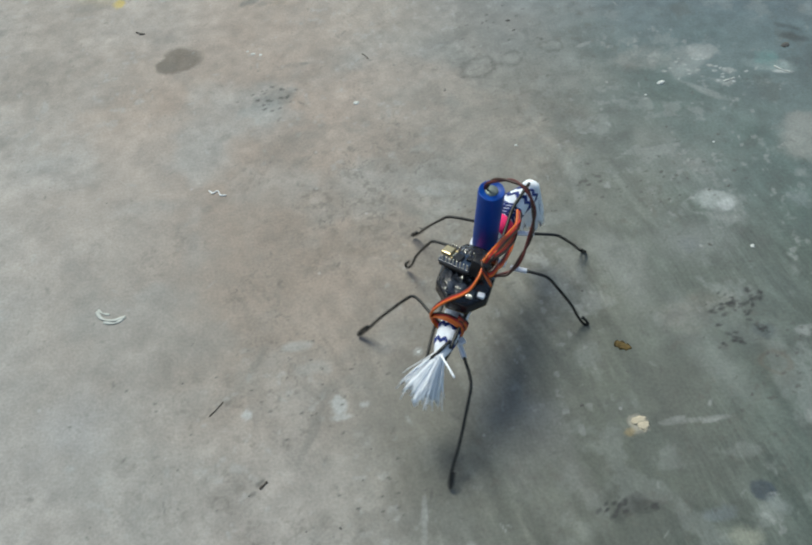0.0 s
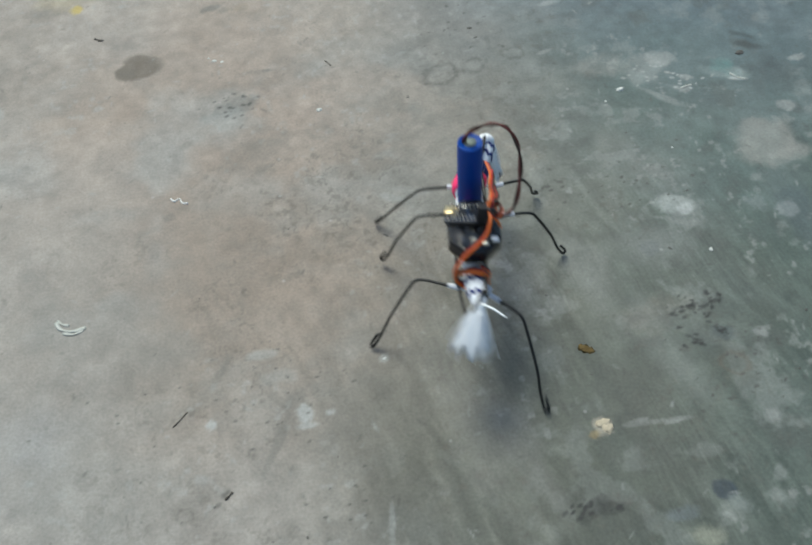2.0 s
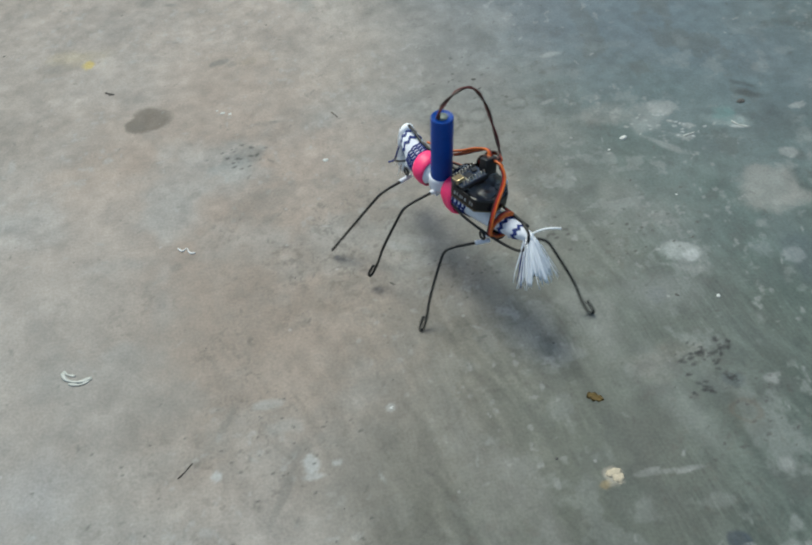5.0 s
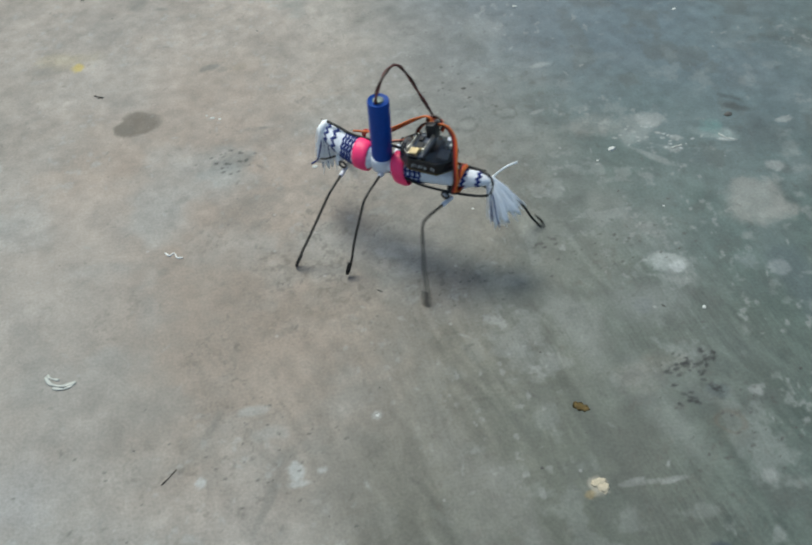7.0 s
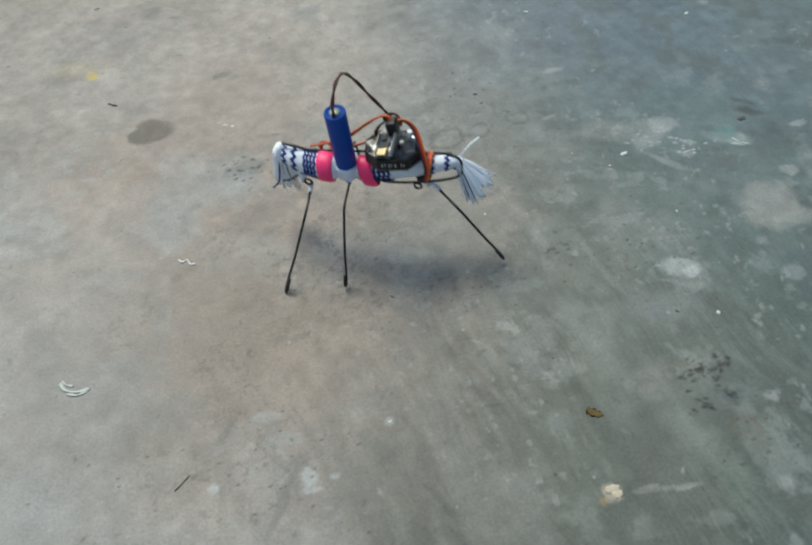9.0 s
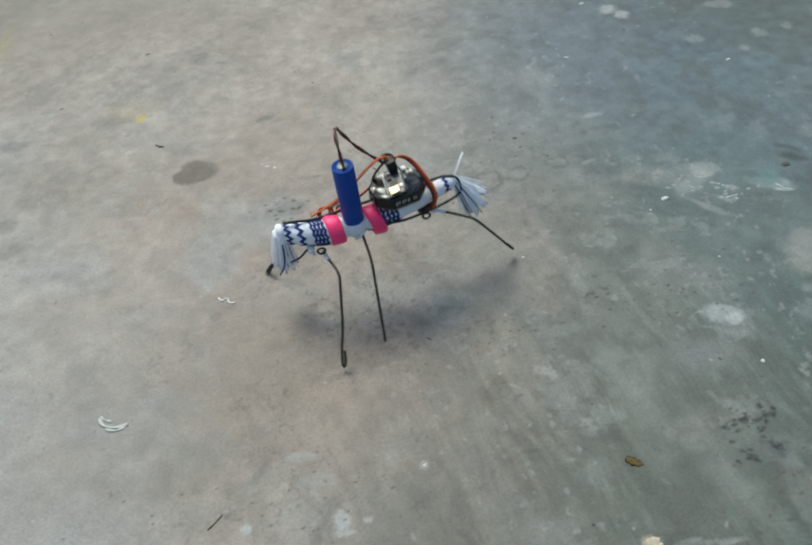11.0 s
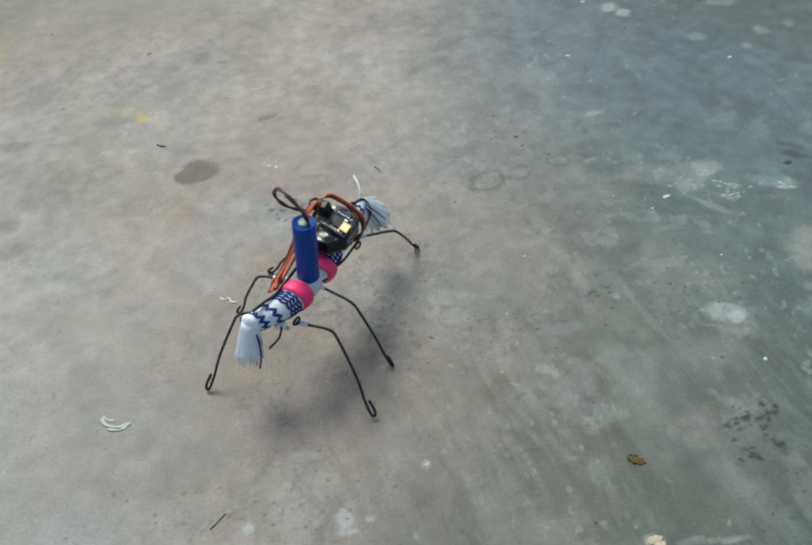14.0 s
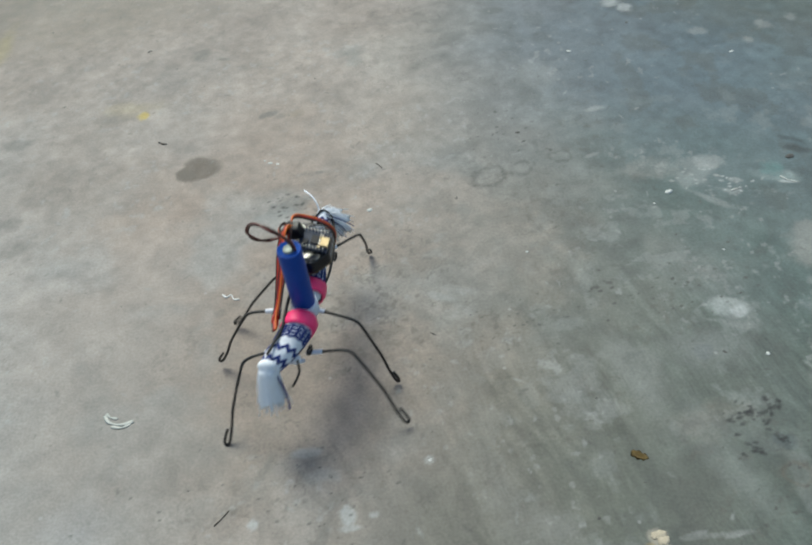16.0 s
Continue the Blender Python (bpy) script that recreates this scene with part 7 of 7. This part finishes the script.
        (8.4, pose(0.0410, -0.0003, -0.0144, 1.9, -2.7, 10.5)),
        (8.5, pose(0.0410, -0.0003, -0.0144, 1.7, -3.6, 11.6)),
        (8.6, pose(0.0410, -0.0003, -0.0144, 2.3, -3.2, 11.0)),
        (8.7, pose(0.0410, -0.0003, -0.0144, 3.0, -2.8, 10.3)),
        (8.8, pose(0.0410, -0.0003, -0.0144, 3.6, -2.3, 9.6)),
        (8.9, pose(0.0410, -0.0003, -0.0144, 4.2, -1.9, 8.9)),
        (9, pose(0.0410, -0.0003, -0.0144, 4.9, -1.5, 8.3)),
        (9.1, pose(0.0410, -0.0003, -0.0144, 4.7, -1.4, 8.4)),
        (9.2, pose(0.0410, -0.0003, -0.0144, 4.5, -1.4, 8.5)),
        (9.3, pose(0.0410, -0.0003, -0.0144, 4.3, -1.4, 8.6)),
        (9.4, pose(0.0410, -0.0003, -0.0144, 4.2, -1.3, 8.8)),
        (9.5, pose(0.0410, -0.0003, -0.0144, 4.0, -1.3, 8.9)),
        (9.6, pose(0.0410, -0.0003, -0.0144, 4.0, -1.4, 9.1)),
        (9.7, pose(0.0410, -0.0003, -0.0144, 3.9, -1.5, 9.2)),
        (9.8, pose(0.0410, -0.0003, -0.0144, 3.9, -1.5, 9.4)),
        (9.9, pose(0.0410, -0.0003, -0.0144, 3.8, -1.6, 9.6)),
        (10, pose(0.0410, -0.0003, -0.0144, 3.8, -1.7, 9.7)),
        (10.1, pose(0.0410, -0.0003, -0.0144, 3.8, -1.8, 9.9)),
        (10.2, pose(0.0410, -0.0003, -0.0144, 3.7, -1.8, 10.1)),
        (10.3, pose(0.0410, -0.0003, -0.0144, 3.7, -1.9, 10.2)),
        (10.4, pose(0.0410, -0.0003, -0.0144, 3.7, -2.0, 10.4)),
        (10.5, pose(0.0410, -0.0003, -0.0144, 3.6, -2.1, 10.6)),
        (10.6, pose(0.0410, -0.0003, -0.0144, 3.6, -2.1, 10.7)),
        (10.7, pose(0.0410, -0.0003, -0.0144, 3.5, -2.2, 10.9)),
        (10.8, pose(0.0410, -0.0003, -0.0144, 3.5, -2.3, 11.1)),
        (10.9, pose(0.0410, -0.0003, -0.0144, 3.5, -2.3, 11.2)),
        (11, pose(0.0410, -0.0003, -0.0144, 3.4, -2.4, 11.4)),
        (11.1, pose(0.0410, -0.0003, -0.0144, 3.4, -2.5, 11.6)),
        (11.2, pose(0.0410, -0.0003, -0.0144, 3.3, -2.6, 11.8)),
        (11.3, pose(0.0410, -0.0003, -0.0144, 3.3, -2.6, 11.9)),
        (11.4, pose(0.0410, -0.0003, -0.0144, 3.2, -2.7, 12.1)),
        (11.5, pose(0.0410, -0.0003, -0.0144, 3.2, -2.8, 12.3)),
        (11.6, pose(0.0410, -0.0003, -0.0144, 3.2, -2.9, 12.4)),
        (11.7, pose(0.0410, -0.0003, -0.0144, 3.1, -2.9, 12.6)),
        (11.8, pose(0.0410, -0.0003, -0.0144, 3.1, -3.0, 12.8)),
        (11.9, pose(0.0410, -0.0003, -0.0144, 3.0, -3.1, 12.9)),
        (12, pose(0.0410, -0.0003, -0.0144, 3.0, -3.2, 13.1)),
        (12.1, pose(0.0410, -0.0003, -0.0144, 3.1, -3.9, 12.8)),
        (12.2, pose(0.0410, -0.0003, -0.0144, 3.2, -4.7, 12.5)),
        (12.3, pose(0.0410, -0.0003, -0.0144, 3.3, -5.5, 12.3)),
        (12.4, pose(0.0410, -0.0003, -0.0144, 3.4, -6.3, 12.0)),
        (12.5, pose(0.0410, -0.0003, -0.0144, 3.5, -7.1, 11.7)),
        (12.6, pose(0.0410, -0.0003, -0.0144, 4.2, -5.2, 11.2)),
        (12.7, pose(0.0410, -0.0003, -0.0144, 4.9, -3.2, 10.6)),
        (12.8, pose(0.0410, -0.0003, -0.0144, 5.5, -1.3, 10.1)),
        (12.9, pose(0.0410, -0.0003, -0.0144, 6.2, 0.7, 9.7)),
        (13, pose(0.0410, -0.0003, -0.0144, 6.8, 2.7, 9.2)),
        (13.1, pose(0.0410, -0.0003, -0.0144, 5.7, 1.9, 9.5)),
        (13.2, pose(0.0410, -0.0003, -0.0144, 4.6, 1.1, 9.8)),
        (13.3, pose(0.0410, -0.0003, -0.0144, 3.5, 0.4, 10.1)),
        (13.4, pose(0.0410, -0.0003, -0.0144, 2.3, -0.3, 10.5)),
        (13.5, pose(0.0410, -0.0003, -0.0144, 1.2, -1.1, 10.8)),
        (13.6, pose(0.0410, -0.0003, -0.0144, 2.0, -1.2, 11.1)),
        (13.7, pose(0.0410, -0.0003, -0.0144, 2.8, -1.3, 11.4)),
        (13.8, pose(0.0410, -0.0003, -0.0144, 3.6, -1.4, 11.7)),
        (13.9, pose(0.0410, -0.0003, -0.0144, 4.4, -1.6, 12.0)),
        (14, pose(0.0410, -0.0003, -0.0144, 5.2, -1.7, 12.3)),
        (14.1, pose(0.0410, -0.0003, -0.0144, 4.7, -0.7, 11.7)),
        (14.2, pose(0.0410, -0.0003, -0.0144, 4.3, 0.2, 11.1)),
        (14.3, pose(0.0410, -0.0003, -0.0144, 3.8, 1.1, 10.5)),
        (14.4, pose(0.0410, -0.0003, -0.0144, 3.4, 2.1, 9.8)),
        (14.5, pose(0.0410, -0.0003, -0.0144, 2.9, 3.0, 9.2)),
        (14.6, pose(0.0410, -0.0003, -0.0144, 2.7, 2.1, 9.8)),
        (14.7, pose(0.0410, -0.0003, -0.0144, 2.5, 1.3, 10.4)),
        (14.8, pose(0.0410, -0.0003, -0.0144, 2.3, 0.4, 11.0)),
        (14.9, pose(0.0410, -0.0003, -0.0144, 2.0, -0.4, 11.6)),
        (15, pose(0.0410, -0.0003, -0.0144, 1.8, -1.3, 12.2)),
        (15.1, pose(0.0410, -0.0003, -0.0144, 1.9, -1.3, 12.4)),
        (15.2, pose(0.0410, -0.0003, -0.0144, 1.9, -1.4, 12.6)),
        (15.3, pose(0.0410, -0.0003, -0.0144, 2.0, -1.5, 12.7)),
        (15.4, pose(0.0410, -0.0003, -0.0144, 2.1, -1.6, 12.9)),
        (15.5, pose(0.0410, -0.0003, -0.0144, 2.1, -1.6, 13.1)),
        (15.6, pose(0.0410, -0.0003, -0.0144, 1.9, -1.4, 12.5)),
        (15.7, pose(0.0410, -0.0003, -0.0144, 1.6, -1.2, 12.0)),
        (15.8, pose(0.0410, -0.0003, -0.0144, 1.4, -1.0, 11.4)),
        (15.9, pose(0.0410, -0.0003, -0.0144, 1.1, -0.8, 10.9)),
        (16, pose(0.0410, -0.0003, -0.0144, 0.9, -0.6, 10.3)),
    ])


motions()
